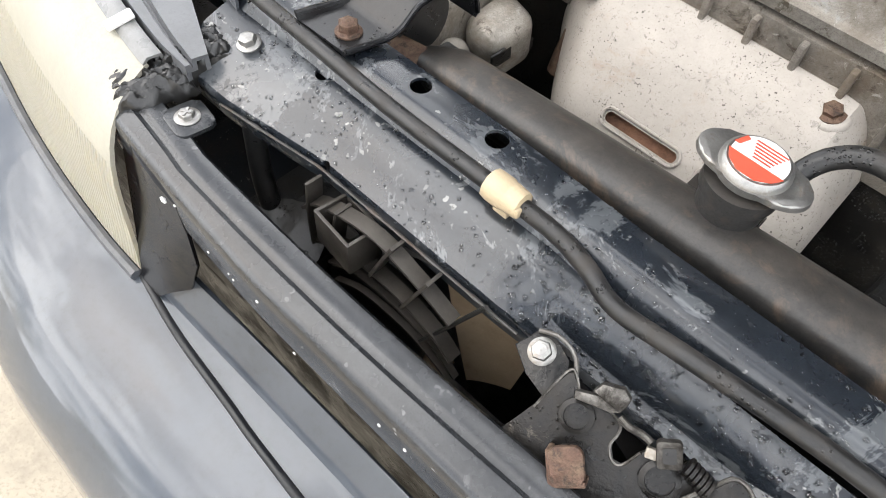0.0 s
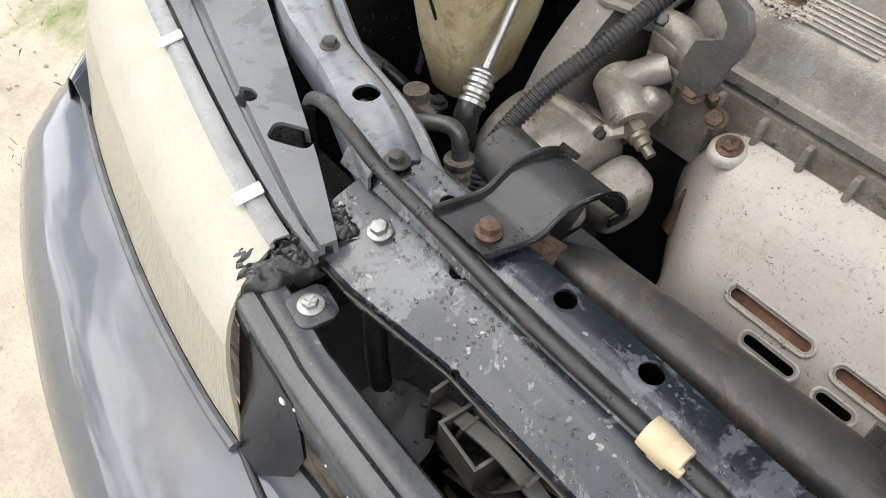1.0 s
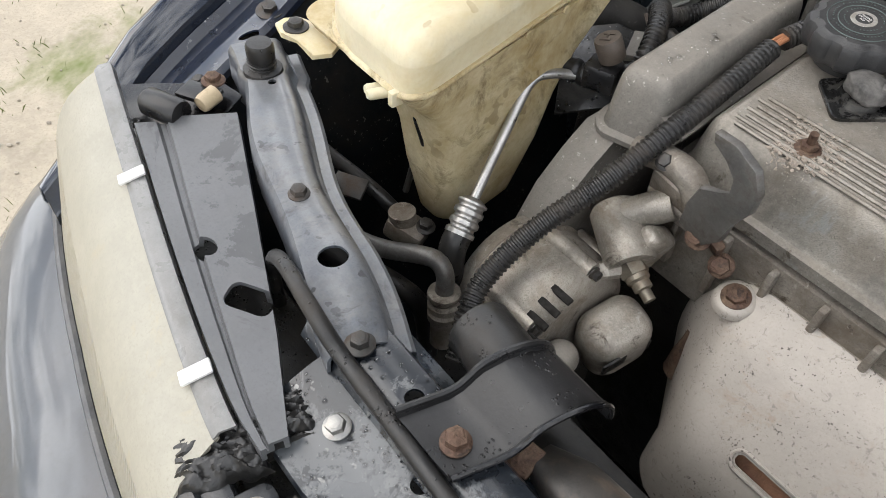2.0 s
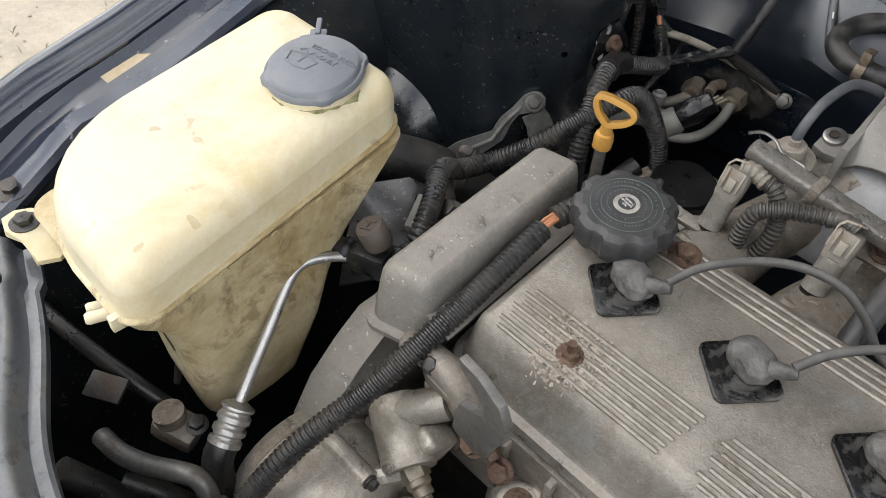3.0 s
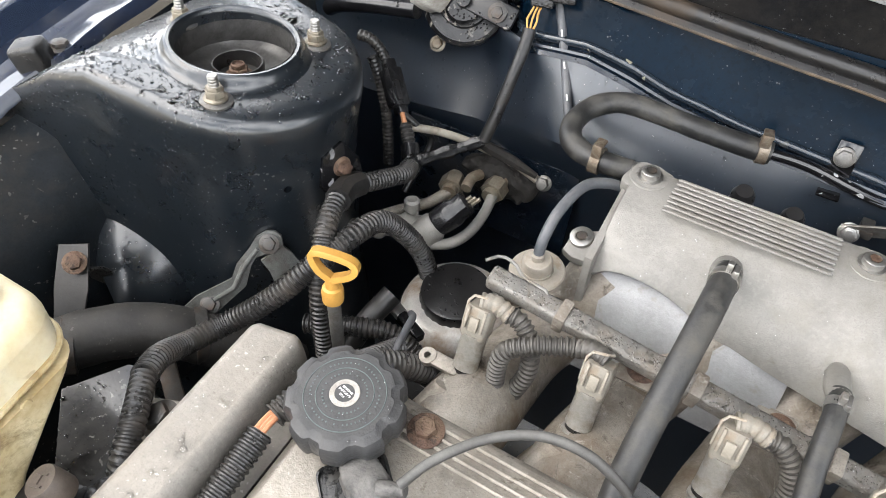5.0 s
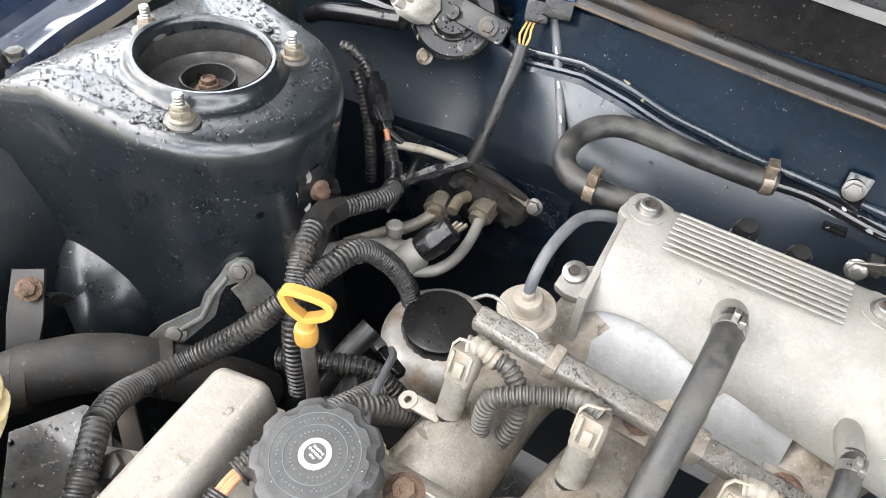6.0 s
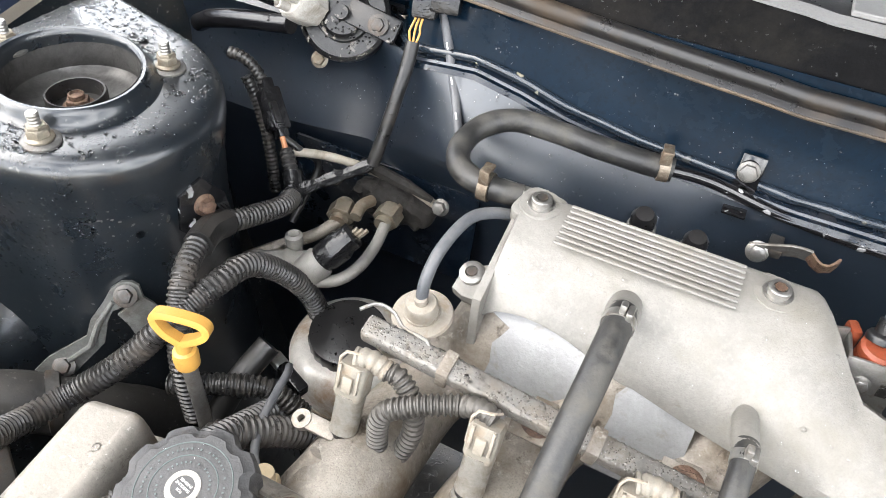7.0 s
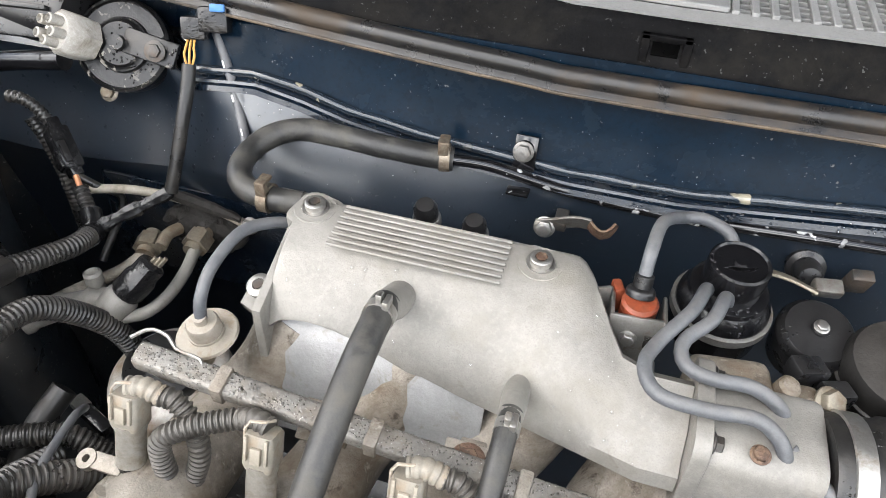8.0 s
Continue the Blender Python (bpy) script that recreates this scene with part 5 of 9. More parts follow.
part("striker_lug", prism([(-0.0073, 0.0292), (-0.0085, 0.0235), (0.0065, 0.0235), (0.0075, 0.027), (0.0069, 0.0315), (0.002, 0.0335)], 0.0085, lm, 0.0016), M_WORN, latch, "scuffed square lug")
part("link_rod", sweep(spline([lm @ Vector(p) for p in ((0.0085, 0.021, 0.002), (0.014, 0.0205, 0.0035), (0.020, 0.0215, 0.002), (0.0263, 0.0213, 0.003))], 0.002), [0.0019] * len(spline([lm @ Vector(p) for p in ((0.0085, 0.021, 0.002), (0.014, 0.0205, 0.0035), (0.020, 0.0215, 0.002), (0.0263, 0.0213, 0.003))], 0.002)), 8), M_WORN, latch)
part("pawl_block", prism(rrect(0.0115, 0.0125, 0.002), 0.007, lm @ Matrix.Translation((0.0345, 0.0225, 0)) @ Matrix.Rotation(radians(38), 4, "Z"), 0.001), M_WORN, latch, "notched steel pawl")
# dark plate on the pawl paints the shade of its notch
part("pawl_notch", prism(rrect(0.0060, 0.0070, 0.001), 0.0006, lm @ Matrix.Translation((0.0345, 0.0225, 0.0069)) @ Matrix.Rotation(radians(38), 4, "Z")), M_GRIME_SHADE, latch)
part("white_tip", box((0.0055, 0.005, 0.005), lm @ Matrix.Translation((0.0285, 0.0175, 0.002)) @ Matrix.Rotation(radians(20), 4, "Z"), 0.0008), M_PALE, latch, "pale bare tip")
part("boss", placed(lathe([(0.0085, 0), (0.0085, 0.0016), (0.0062, 0.0026), (0.0062, 0.0012), (0, 0.0012)], None, 24), lm @ Matrix.Translation((-0.007, 0.0084, -0.0002))), M_LATCH, latch)
part("rivet", placed(lathe([(0.0095, 0), (0.0095, 0.0018), (0.0068, 0.003), (0.0066, 0.0016), (0, 0.0018)], None, 24), lm @ Matrix.Translation((0.0389, 0.0101, -0.0002))), M_LATCH, latch)
part("mount_plate", prism([(-0.015, -0.008), (-0.012, 0.006), (-0.002, 0.009), (0.010, 0.006), (0.019, -0.006), (0.022, -0.016), (0.0, -0.014)], 0.0022, Matrix.Translation((-0.047, -0.0615, 0.684)) @ Euler((radians(24), 0, radians(-8))).to_matrix().to_4x4(), 0.0008), M_LATCH, latch)
part("mount_rim", tube([(-0.058, -0.056, 0.6885), (-0.048, -0.0525, 0.6905), (-0.036, -0.055, 0.690), (-0.028, -0.064, 0.687), (-0.0265, -0.071, 0.6845)], 0.0013, 8), M_GSTEEL, latch, "worn bright rim")
part("mount_bolt", hex_head((-0.050, -0.0625, 0.6855), (0.05, -0.45, 1), 0.0054, 0.007, 1.35, 15), M_STEEL, latch, "silvery mounting bolt")
for k in range(6):
    part("spring_coil", lathe([(0.0036, -0.0008), (0.0050, -0.0008), (0.0050, 0.0008), (0.0036, 0.0008)], lm @ Matrix.Translation((0.044 + 0.0024 * k, 0.0235 - 0.0004 * k, 0.004)) @ Matrix.Rotation(radians(90), 4, "Y"), 14), M_LATCH, latch)
part("lower_lever", prism([(0.0504, 0.004), (0.0504, 0.0103), (0.0575, 0.0255), (0.0598, 0.0318), (0.066, 0.0335), (0.0724, 0.0308), (0.085, 0.02), (0.085, 0.0)], 0.003, lm @ Matrix.Translation((0, 0, 0.001)), 0.0012), M_LATCH, latch)
lv = spline([lm @ Vector(p) for p in ((0.0504, 0.0103, 0.004), (0.0575, 0.0255, 0.004), (0.0605, 0.0320, 0.004), (0.066, 0.0335, 0.004), (0.0724, 0.0308, 0.004), (0.080, 0.025, 0.004))], 0.003)
part("lever_rim", sweep(lv, [0.0011] * len(lv), 8), M_WORN, latch)
hook = thing("safety_hook", (-0.028, -0.107, 0.66), "rusty safety hook below the latch", "safety hook")
hm = lm @ Matrix.Translation((0.0030, -0.0095, 0.012)) @ Matrix.Rotation(radians(42), 4, "Z")
part("hook_body", join(prism(rrect(0.0165, 0.0185, 0.005), 0.003, hm, 0.0014), box((0.003, 0.0165, 0.014), hm @ Matrix.Translation((-0.0078, -0.0005, -0.005)), 0.001), box((0.0165, 0.003, 0.014), hm @ Matrix.Translation((0.0, -0.0085, -0.005)), 0.001)), M_RUST, hook, "rusty folded steel")
# dark box on the face, no opening: the slot's shade as colour
part("hook_slot", box((0.007, 0.0012, 0.008), hm @ Matrix.Translation((-0.001, -0.0102, -0.006)), 0.0004), M_GRIME_SHADE, hook, "dark box standing for a shaded slot")
part("hook_arm", box((0.010, 0.006, 0.05), hm @ Matrix.Translation((0.0, 0.004, -0.026)), 0.002), M_LATCH, hook)

# ---- cooling fan behind the grille ----
fan = thing("cooling_fan", (-0.13, -0.05, 0.5), "black plastic condenser fan shroud with beige blades", "cooling fan")
FC = Vector((-0.078, -0.066, 0.525))
ft = axis(FC, (0.0, -1.0, 0.12))


def fan_arc(r, a0, a1, d, n=28):
    return [ft @ Vector((r * math.cos(radians(lerp(a0, a1, i / n))), r * math.sin(radians(lerp(a0, a1, i / n))), d)) for i in range(n + 1)]


M_FANB = surface("dusty_brown_black_plastic", (0.05, 0.044, 0.038), 0.42, vary=0.35, size=40, bump=0.12, dust=(0.17, 0.15, 0.125, 0.35))
ARCS = (((-0.232, 0.640), (-0.214, 0.658), (-0.168, 0.672), (-0.130, 0.663), (-0.104, 0.652)), ((-0.225, 0.612), (-0.195, 0.631), (-0.150, 0.634), (-0.115, 0.624), (-0.100, 0.612)), ((-0.215, 0.595), (-0.185, 0.612), (-0.145, 0.614), (-0.113, 0.604), (-0.097, 0.590)), ((-0.210, 0.578), (-0.180, 0.595), (-0.140, 0.597), (-0.110, 0.586), (-0.094, 0.572)))
for i, arc in enumerate(ARCS):
    part("guard_ring", strap([(x, -0.066, z) for x, z in arc], 0.010 if i < 2 else 0.005, 0.0022, (0, 1, 0)), M_FANB, fan)
for (xa, za), (xb, zb) in (((-0.169, 0.632), (-0.149, 0.680)), ((-0.141, 0.628), (-0.121, 0.676)), ((-0.206, 0.618), (-0.196, 0.668)), ((-0.225, 0.610), (-0.222, 0.672))):
    part("guard_rib", strap([(xa, -0.066, za), ((xa + xb) / 2, -0.067, (za + zb) / 2), (xb, -0.066, zb)], 0.012, 0.0022, (0, 1, 0)), M_FANB, fan)
part("shroud_ring", loft([fan_arc(0.158, 0, 352, d, 44) for d in (-0.03, 0.012)], closed=False), M_DULL, fan)
part("hub", lathe([(0, 0), (0.045, 0), (0.045, 0.012), (0.03, 0.02), (0, 0.02)], ft, 28), M_DULL, fan)
for k in range(5):
    a0 = 99 + k * 72
    rows = []
    for i in range(9):
        r = lerp(0.045, 0.140, i / 8)
        w = lerp(17, 15, i / 8)
        if i == 8:
            w *= 0.75
        rows.append([ft @ Vector((r * math.cos(radians(a0 + lerp(-w, w, j / 6))), r * math.sin(radians(a0 + lerp(-w, w, j / 6))), -0.016 + 0.007 * lerp(-1, 1, j / 6))) for j in range(7)])
    part("blade", sheet(rows, 0.002), M_FAN, fan, "beige plastic blade")
# lugs and brackets on the shroud near the corner
lug_at = Matrix.Translation((-0.190, -0.068, 0.664)) @ Matrix.Rotation(radians(-6), 4, "Z")
part("shroud_lug", join(*[box(sz, lug_at @ Matrix.Translation(c), 0.0006) for sz, c in (((0.034, 0.0025, 0.028), (0, -0.011, -0.012)), ((0.034, 0.0025, 0.028), (0, 0.011, -0.012)), ((0.0025, 0.024, 0.028), (-0.016, 0, -0.012)), ((0.0025, 0.024, 0.028), (0.016, 0, -0.012)))]), M_FANB, fan, "hollow moulded lug")
part("shroud_panel", block((-0.27, -0.055, 0.50), (-0.14, -0.04, 0.60), 0.003), M_DULL, fan)
part("shroud_wire", tube([(-0.29, -0.06, 0.665), (-0.282, -0.066, 0.63), (-0.275, -0.068, 0.60), (-0.285, -0.06, 0.54)], 0.0075, 12), M_RUBBER, fan)
part("motor", lathe([(0, 0), (0.03, 0), (0.03, 0.03), (0, 0.032)], axis((-0.255, -0.072, 0.57), (0.2, -0.3, 1)), 20), M_RUBBER, fan)
part("fan_stay", sweep(spline([(-0.125, -0.070, 0.606), (-0.112, -0.068, 0.632), (-0.098, -0.067, 0.662), (-0.085, -0.066, 0.690)], 0.006), [0.0014] * len(spline([(-0.125, -0.070, 0.606), (-0.112, -0.068, 0.632), (-0.098, -0.067, 0.662), (-0.085, -0.066, 0.690)], 0.006)), 6), M_DULL, fan)

# ---- radiator ----
rad = thing("radiator", (-0.05, 0.05, 0.3), "dusty black radiator with a plastic top tank", "radiator")
path = [(-0.235, 0.036, 0.698), (-0.229, 0.036, 0.699), (-0.20, 0.037, 0.700), (0.0, 0.046, 0.700), (0.35, 0.055, 0.700)]
tl = spline(path, 0.012)


def oval(c, w, h, lift=0.0):
    return [(c.x, c.y + w * math.copysign(abs(math.cos(a)) ** 0.75, math.cos(a)), c.z + lift + h * math.copysign(abs(math.sin(a)) ** 0.75, math.sin(a))) for a in [2 * math.pi * i / 24 for i in range(24)]]


rr = []
for i, c in enumerate(tl):
    k = min(1.0, 0.55 + i * 0.22)
    rr.append(oval(c, (0.0175 + 0.028 * (c.x + 0.235) * 0.6) * k, 0.0165 * k))
M_RADTANK = surface("radiator_tank_plastic", (0.028, 0.027, 0.026), 0.34, vary=0.4, size=20, bump=0.14, stains=(((0.12, 0.085, 0.058), 0.62, 16.0, 0.08), ((0.05, 0.04, 0.032), 0.6, 60.0, 0.06)), dust=(0.18, 0.15, 0.12, 0.25))
part("top_tank", loft(rr), M_RADTANK, rad)
part("tank_flange", sheet([[(x, 0.024 + 0.02 * (x + 0.23) * 0.6, 0.697), (x, 0.035 + 0.02 * (x + 0.23) * 0.6, 0.694), (x, 0.040, 0.690)] for x in [-0.24 + 0.02 * i for i in range(30)]], 0.003), M_DULL, rad)
part("core", block((-0.25, 0.035, 0.32), (0.35, 0.075, 0.685), 0.002), M_DULL, rad)
part("filler_neck", lathe([(0, 0), (0.018, 0), (0.0185, 0.012), (0.021, 0.014), (0.021, 0.022), (0, 0.022)], axis((-0.030, 0.060, 0.716), (0, 0, 1)), 28), M_RADTANK, rad)
part("neck_web", loft([[(x, 0.050 + (x + 0.03) * 0.05, 0.712), (x, 0.040, 0.70), (x, 0.085, 0.70), (x, 0.072, 0.712)] for x in (-0.055, -0.012)]), M_RADTANK, rad)
part("overflow_hose", tube([(-0.016, 0.078, 0.730), (-0.006, 0.096, 0.744), (0.012, 0.104, 0.752), (0.04, 0.100, 0.752), (0.09, 0.080, 0.746), (0.14, 0.06, 0.73)], 0.0062, 14), M_RUBBER, rad)
cm = axis((-0.029, 0.0625, 0.7400), (0.02, -0.02, 1), -45)
ear = []
for i in range(48):
    a = 2 * math.pi * i / 48
    r = 0.0195 + 0.0125 * (max(0, abs(math.cos(a)) - 0.6) / 0.4) ** 1.5
    ear.append((r * math.cos(a), r * math.sin(a) * (1.0 if abs(math.cos(a)) < 0.8 else 0.95)))
rcap = part("cap", prism(ear, 0.0040, cm @ Matrix.Translation((0, 0, 0.002)), 0.0014), M_STEEL, rad, "silver pressure cap with two ears and a warning label")
part("cap_dome", lathe([(0.0192, 0.005), (0.0186, 0.0085), (0.0165, 0.0105), (0, 0.011)], cm, 36), M_STEEL, rcap)
lab = part("warning_label", lathe([(0.0150, 0.0106), (0.0150, 0.0113), (0, 0.0114)], cm, 36), M_WHITE, rcap, "white warning label")
part("red_band", join(prism([(-0.0155, -0.0045), (0.0155, -0.0045), (0.012, -0.0105), (0.005, -0.0152), (-0.005, -0.0152), (-0.012, -0.0105)], 0.0004, cm @ Matrix.Translation((0, 0, 0.0114))), prism([(-0.0155, 0.001), (-0.0125, 0.009), (-0.010, 0.008), (-0.0125, 0.001)], 0.0004, cm @ Matrix.Translation((0, 0, 0.0114)))), M_RED, rcap, "red warning print")
tb = []
for i in range(6):
    w = 0.018 - 0.0016 * i
    tb.append(box((w, 0.0008, 0.0003), cm @ Matrix.Translation((0.0015, 0.0098 - 0.0023 * i, 0.0117))))
part("label_text", join(*tb), M_RED, rcap, "lines of tiny unreadable print")

# ---- radiator mount bracket ----
rb = thing("radiator_bracket", (-0.25, 0.02, 0.72), "black pressed bracket with a rusty bolt holding the radiator", "bracket")
prof = [(-0.018, 0.7225), (-0.010, 0.7225), (0.010, 0.7228), (0.018, 0.727), (0.028, 0.738), (0.040, 0.742), (0.052, 0.742), (0.062, 0.738), (0.068, 0.730), (0.070, 0.72)]
bl = []
for w in (-0.0225, -0.021, -0.008, 0.008, 0.021, 0.0225):
    dz = 0.004 if abs(w) > 0.0215 else 0.0
    bl.append([Vector((-0.262 + w * 1.0 + (y * 0.25), y, z + dz)) for y, z in prof])
part("strap", sheet(bl, 0.0025), M_BLACK, rb)
for rim_ in (bl[0], bl[-1]):
    part("strap_lip", tube([p + Vector((0, 0, 0.0005)) for p in rim_], 0.0016, 8), M_WETBLACK, rb)
part("strap_lip", tube([(bl[0][i] + Vector((0, 0, 0.001))) for i in range(len(prof))], 0.0022, 8), M_BLACK, rb)
part("bracket_bolt", hex_head((-0.258, -0.004, 0.7255), (0, 0, 1), 0.0064, 0.0075, 1.3, 20), M_RUST, rb, "rusty hexagon bolt")
part("rubber_mount", lathe([(0, 0), (0.019, 0), (0.0205, 0.003), (0.0205, 0.05), (0.018, 0.052), (0, 0.052)], axis((-0.315, 0.058, 0.712), (1, -0.12, 0)), 26), M_RUBBER, rb, "black rubber mount")
part("rubber_lip", lathe([(0.015, 0), (0.0225, 0), (0.0225, 0.005), (0.015, 0.005)], axis((-0.255, 0.052, 0.710), (1, 0.02, 0)), 26), M_RUBBER, rb)
part("rust_foot", box((0.03, 0.018, 0.004), pose(-0.245, 0.026, 0.705, 25, 0, 10), 0.001), M_RUST, rb, "rusty mounting foot")

# exhaust heat shield
NOSE["on"] = False
shield = thing("heat_shield", (-0.14, 0.22, 0.5), "scratched pale steel exhaust heat shield with slots", "heat shield")
srows = []
XS = [-0.2955, -0.294, -0.291, -0.286, -0.279, -0.270, -0.258, -0.245] + [-0.23 + 0.0175 * i for i in range(12)] + [-0.02, -0.008, 0.002, 0.008, 0.0115, 0.013]
for x in XS:
    rim = max(0.0, min(1.0, (x + 0.296) / 0.045)) ** 0.5 * max(0.0, min(1.0, (0.0135 - x) / 0.035)) ** 0.5
    topz = 0.555 + 0.107 * min(1.0, max(0.0, (x + 0.296) / 0.056)) ** 0.42 - 0.045 * max(0, (x + 0.03) / 0.043) ** 2
    row = []
    for y, z in ((0.284, topz - 0.014), (0.280, topz - 0.003), (0.274, topz), (0.264, topz - 0.002), (0.252, topz - 0.012), (0.236, 0.632), (0.222, 0.614), (0.209, 0.599), (0.199, 0.588), (0.191, 0.577), (0.185, 0.565), (0.181, 0.547), (0.179, 0.49)):
        inset = 0.060 * max(0.0, min(1.0, (0.270 - y) / 0.085)) * max(0.0, 1 - (x + 0.2955) / 0.15)
        row.append((x + inset, y + 0.034 * (1 - rim), min(z, topz - max(0, 0.274 - y) * 0.55) - 0.006 * (1 - rim)))
    srows.append(row)
sh = part("shield_sheet", sheet(srows, 0.0018), M_SHIELD, shield)
sn = Vector((0, -0.76, 0.65))


def slot(x0, x1, y, z, h, deep=0.03):
    return prism(rrect(x1 - x0, h, h / 2 - 0.0002, 6), deep * 2, axis(((x0 + x1) / 2, y, z), sn, 0) @ Matrix.Translation((0, 0, -deep)))


SLOTS = ((-0.174, -0.104, 0.199, 0.588, 0.0095), (-0.145, -0.102, 0.1865, 0.5685, 0.0085), (-0.082, -0.030, 0.199, 0.588, 0.0095), (-0.081, -0.054, 0.1865, 0.5685, 0.0085))
cut(sh, *[slot(*sl_) for sl_ in SLOTS])
for x0, x1, y, z, h in SLOTS:
    lip_m = axis(((x0 + x1) / 2, y, z), sn, 0)
    path_ = [lip_m @ Vector((px, py, 0.0008)) for px, py in rrect(x1 - x0 + 0.006, h + 0.006, h / 2 + 0.0028, 6)]
    part("slot_lip", sweep(path_ + path_[:1], [0.0016] * (len(path_) + 1), 8), M_SHIELD, shield)
for bx, by_, bz0 in ((-0.246, 0.259, 0.6535), (-0.032, 0.262, 0.6515)):
    part("washer", lathe([(0.017, -0.006), (0.0155, -0.001), (0.0125, 0.001), (0, 0.001)], axis((bx, by_, bz0 - 0.0005), (-0.05, -0.35, 1)), 26), M_SHIELD, shield, "dimpled seat")
    part("shield_bolt", hex_head((bx, by_, bz0 + 0.0005), (-0.05, -0.3, 1), 0.0078, 0.005, 1.42, 9), M_RUST, shield, "rusty flange bolt")

# ---- exhaust manifold behind the shield ----
M_EXH = surface("dry_rust", (0.30, 0.155, 0.095), 0.8, vary=0.3, size=60, bump=0.4, dirt=(0.18, 0.10, 0.07), dirt_at=0.6, dirt_size=40)
exh = thing("exhaust_manifold", (-0.13, 0.25, 0.5), "rust-brown cast exhaust manifold behind the heat shield", "exhaust manifold")
part("log", tube([(-0.205, 0.236, 0.565), (-0.17, 0.232, 0.568), (-0.1, 0.230, 0.568), (-0.01, 0.234, 0.565)], 0.027, 18, 0.01, 0.05), M_EXH, exh)
for k in range(4):
    part("branch", tube([(-0.25 + 0.075 * k, 0.250, 0.550), (-0.25 + 0.075 * k, 0.265, 0.585), (-0.25 + 0.075 * k, 0.285, 0.61)], 0.018, 14, 0.006, 0.05), M_RUST, exh)

# ---- washer reservoir ----
tank = thing("washer_reservoir", (-0.53, 0.24, 0.5), "yellowed translucent plastic washer reservoir with moulded seam", "washer reservoir")


def tank_ring(d, grow=0.0, sink=0.0):
    """The reservoir's plan outline at a depth d below the sloping top, rounded at the corners."""
    pts = []
    for cx, cy, r, a0 in ((-0.483, 0.326, 0.020, 0), (-0.586, 0.320, 0.026, 90), (-0.530, 0.203, 0.084, 180), (-0.479, 0.141, 0.022, 270)):
        for i in range(8):
            a = radians(a0 + 90 * i / 7)
            x, y = cx + (r + grow) * math.cos(a), cy + (r + grow) * math.sin(a)
            z = 0.799 + 0.228 * (y - 0.13) - 0.03 * max(0, -x - 0.55) - d
            pts.append(Vector((x, y, z)))
    return pts


def tank_top(k, lift):
    ring = tank_ring(0.0, -0.015)
    c = Vector((-0.532, 0.238, 0))
    out = []
    for p in ring:
        x, y = c.x + (p.x - c.x) * k, c.y + (p.y - c.y) * k
        out.append(Vector((x, y, 0.799 + 0.228 * (y - 0.13) - 0.03 * max(0, -x - 0.55) + lift)))
    return out


trings = [tank_ring(0.0415, 0.0), tank_ring(0.030, 0.0), tank_ring(0.019, -0.0005), tank_ring(0.012, -0.002), tank_ring(0.0065, -0.005), tank_ring(0.0028, -0.0095), tank_ring(0.0006, -0.015)]
trings += [tank_top(0.80, 0.001), tank_top(0.6, 0.0018), tank_top(0.3, 0.0022), tank_top(0.05, 0.0022)]
part("upper_shell", loft(trings[2:]), M_TANK, tank)
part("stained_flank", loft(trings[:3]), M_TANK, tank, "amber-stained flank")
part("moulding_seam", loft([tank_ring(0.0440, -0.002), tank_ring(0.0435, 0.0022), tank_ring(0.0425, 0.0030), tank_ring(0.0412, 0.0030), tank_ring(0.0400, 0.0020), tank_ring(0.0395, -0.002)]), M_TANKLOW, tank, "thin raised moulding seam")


def funnel(z, y0, y1, x0, x1, tilt):
    """A level of the reservoir's lower half between two walls each way, its corners rounded."""
    pts = []
    for cx, cy, a0 in ((x1 - 0.016, y1 - 0.016, 0), (x0 + 0.016, y1 - 0.016, 90), (x0 + 0.016, y0 + 0.016, 180), (x1 - 0.016, y0 + 0.016, 270)):
        for i in range(7):
            a = radians(a0 + 90 * i / 6)
            x, y = cx + 0.016 * math.cos(a), cy + 0.016 * math.sin(a)
            pts.append(Vector((x, y, z + tilt * (y - 0.13))))
    return pts


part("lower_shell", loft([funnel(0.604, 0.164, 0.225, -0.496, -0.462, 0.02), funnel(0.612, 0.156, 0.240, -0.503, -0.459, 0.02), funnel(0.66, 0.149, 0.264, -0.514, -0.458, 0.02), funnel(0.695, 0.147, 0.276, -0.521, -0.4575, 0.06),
                          funnel(0.722, 0.143, 0.293, -0.532, -0.457, 0.10), funnel(0.735, 0.134, 0.318, -0.566, -0.457, 0.17), funnel(0.7475, 0.123, 0.341, -0.606, -0.457, 0.215), funnel(0.7545, 0.120, 0.3455, -0.610, -0.457, 0.215)]), M_TANKLOW, tank, "lower half with amber stains and shade in its colour")
for fy in (0.155, 0.185, 0.225, 0.262, 0.305):
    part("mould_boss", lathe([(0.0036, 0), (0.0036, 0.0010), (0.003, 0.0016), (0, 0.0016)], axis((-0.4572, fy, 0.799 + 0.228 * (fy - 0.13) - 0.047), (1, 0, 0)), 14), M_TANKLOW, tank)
lugp = part("mounting_lug", prism([(-0.016, -0.010), (-0.019, 0.0), (-0.014, 0.011), (0.0, 0.016), (0.030, 0.030), (0.046, 0.004), (0.040, -0.010), (0.014, -0.008), (0.0, -0.014)], 0.004, Matrix.Translation((-0.606, 0.114, 0.7375)), 0.0012), M_TANK, tank)
part("lug_bolt", hex_head((-0.607, 0.1145, 0.7415), (0, 0, 1), 0.0066, 0.0065, 1.6, 15), M_DSTEEL, tank, "dark steel bolt and washer")
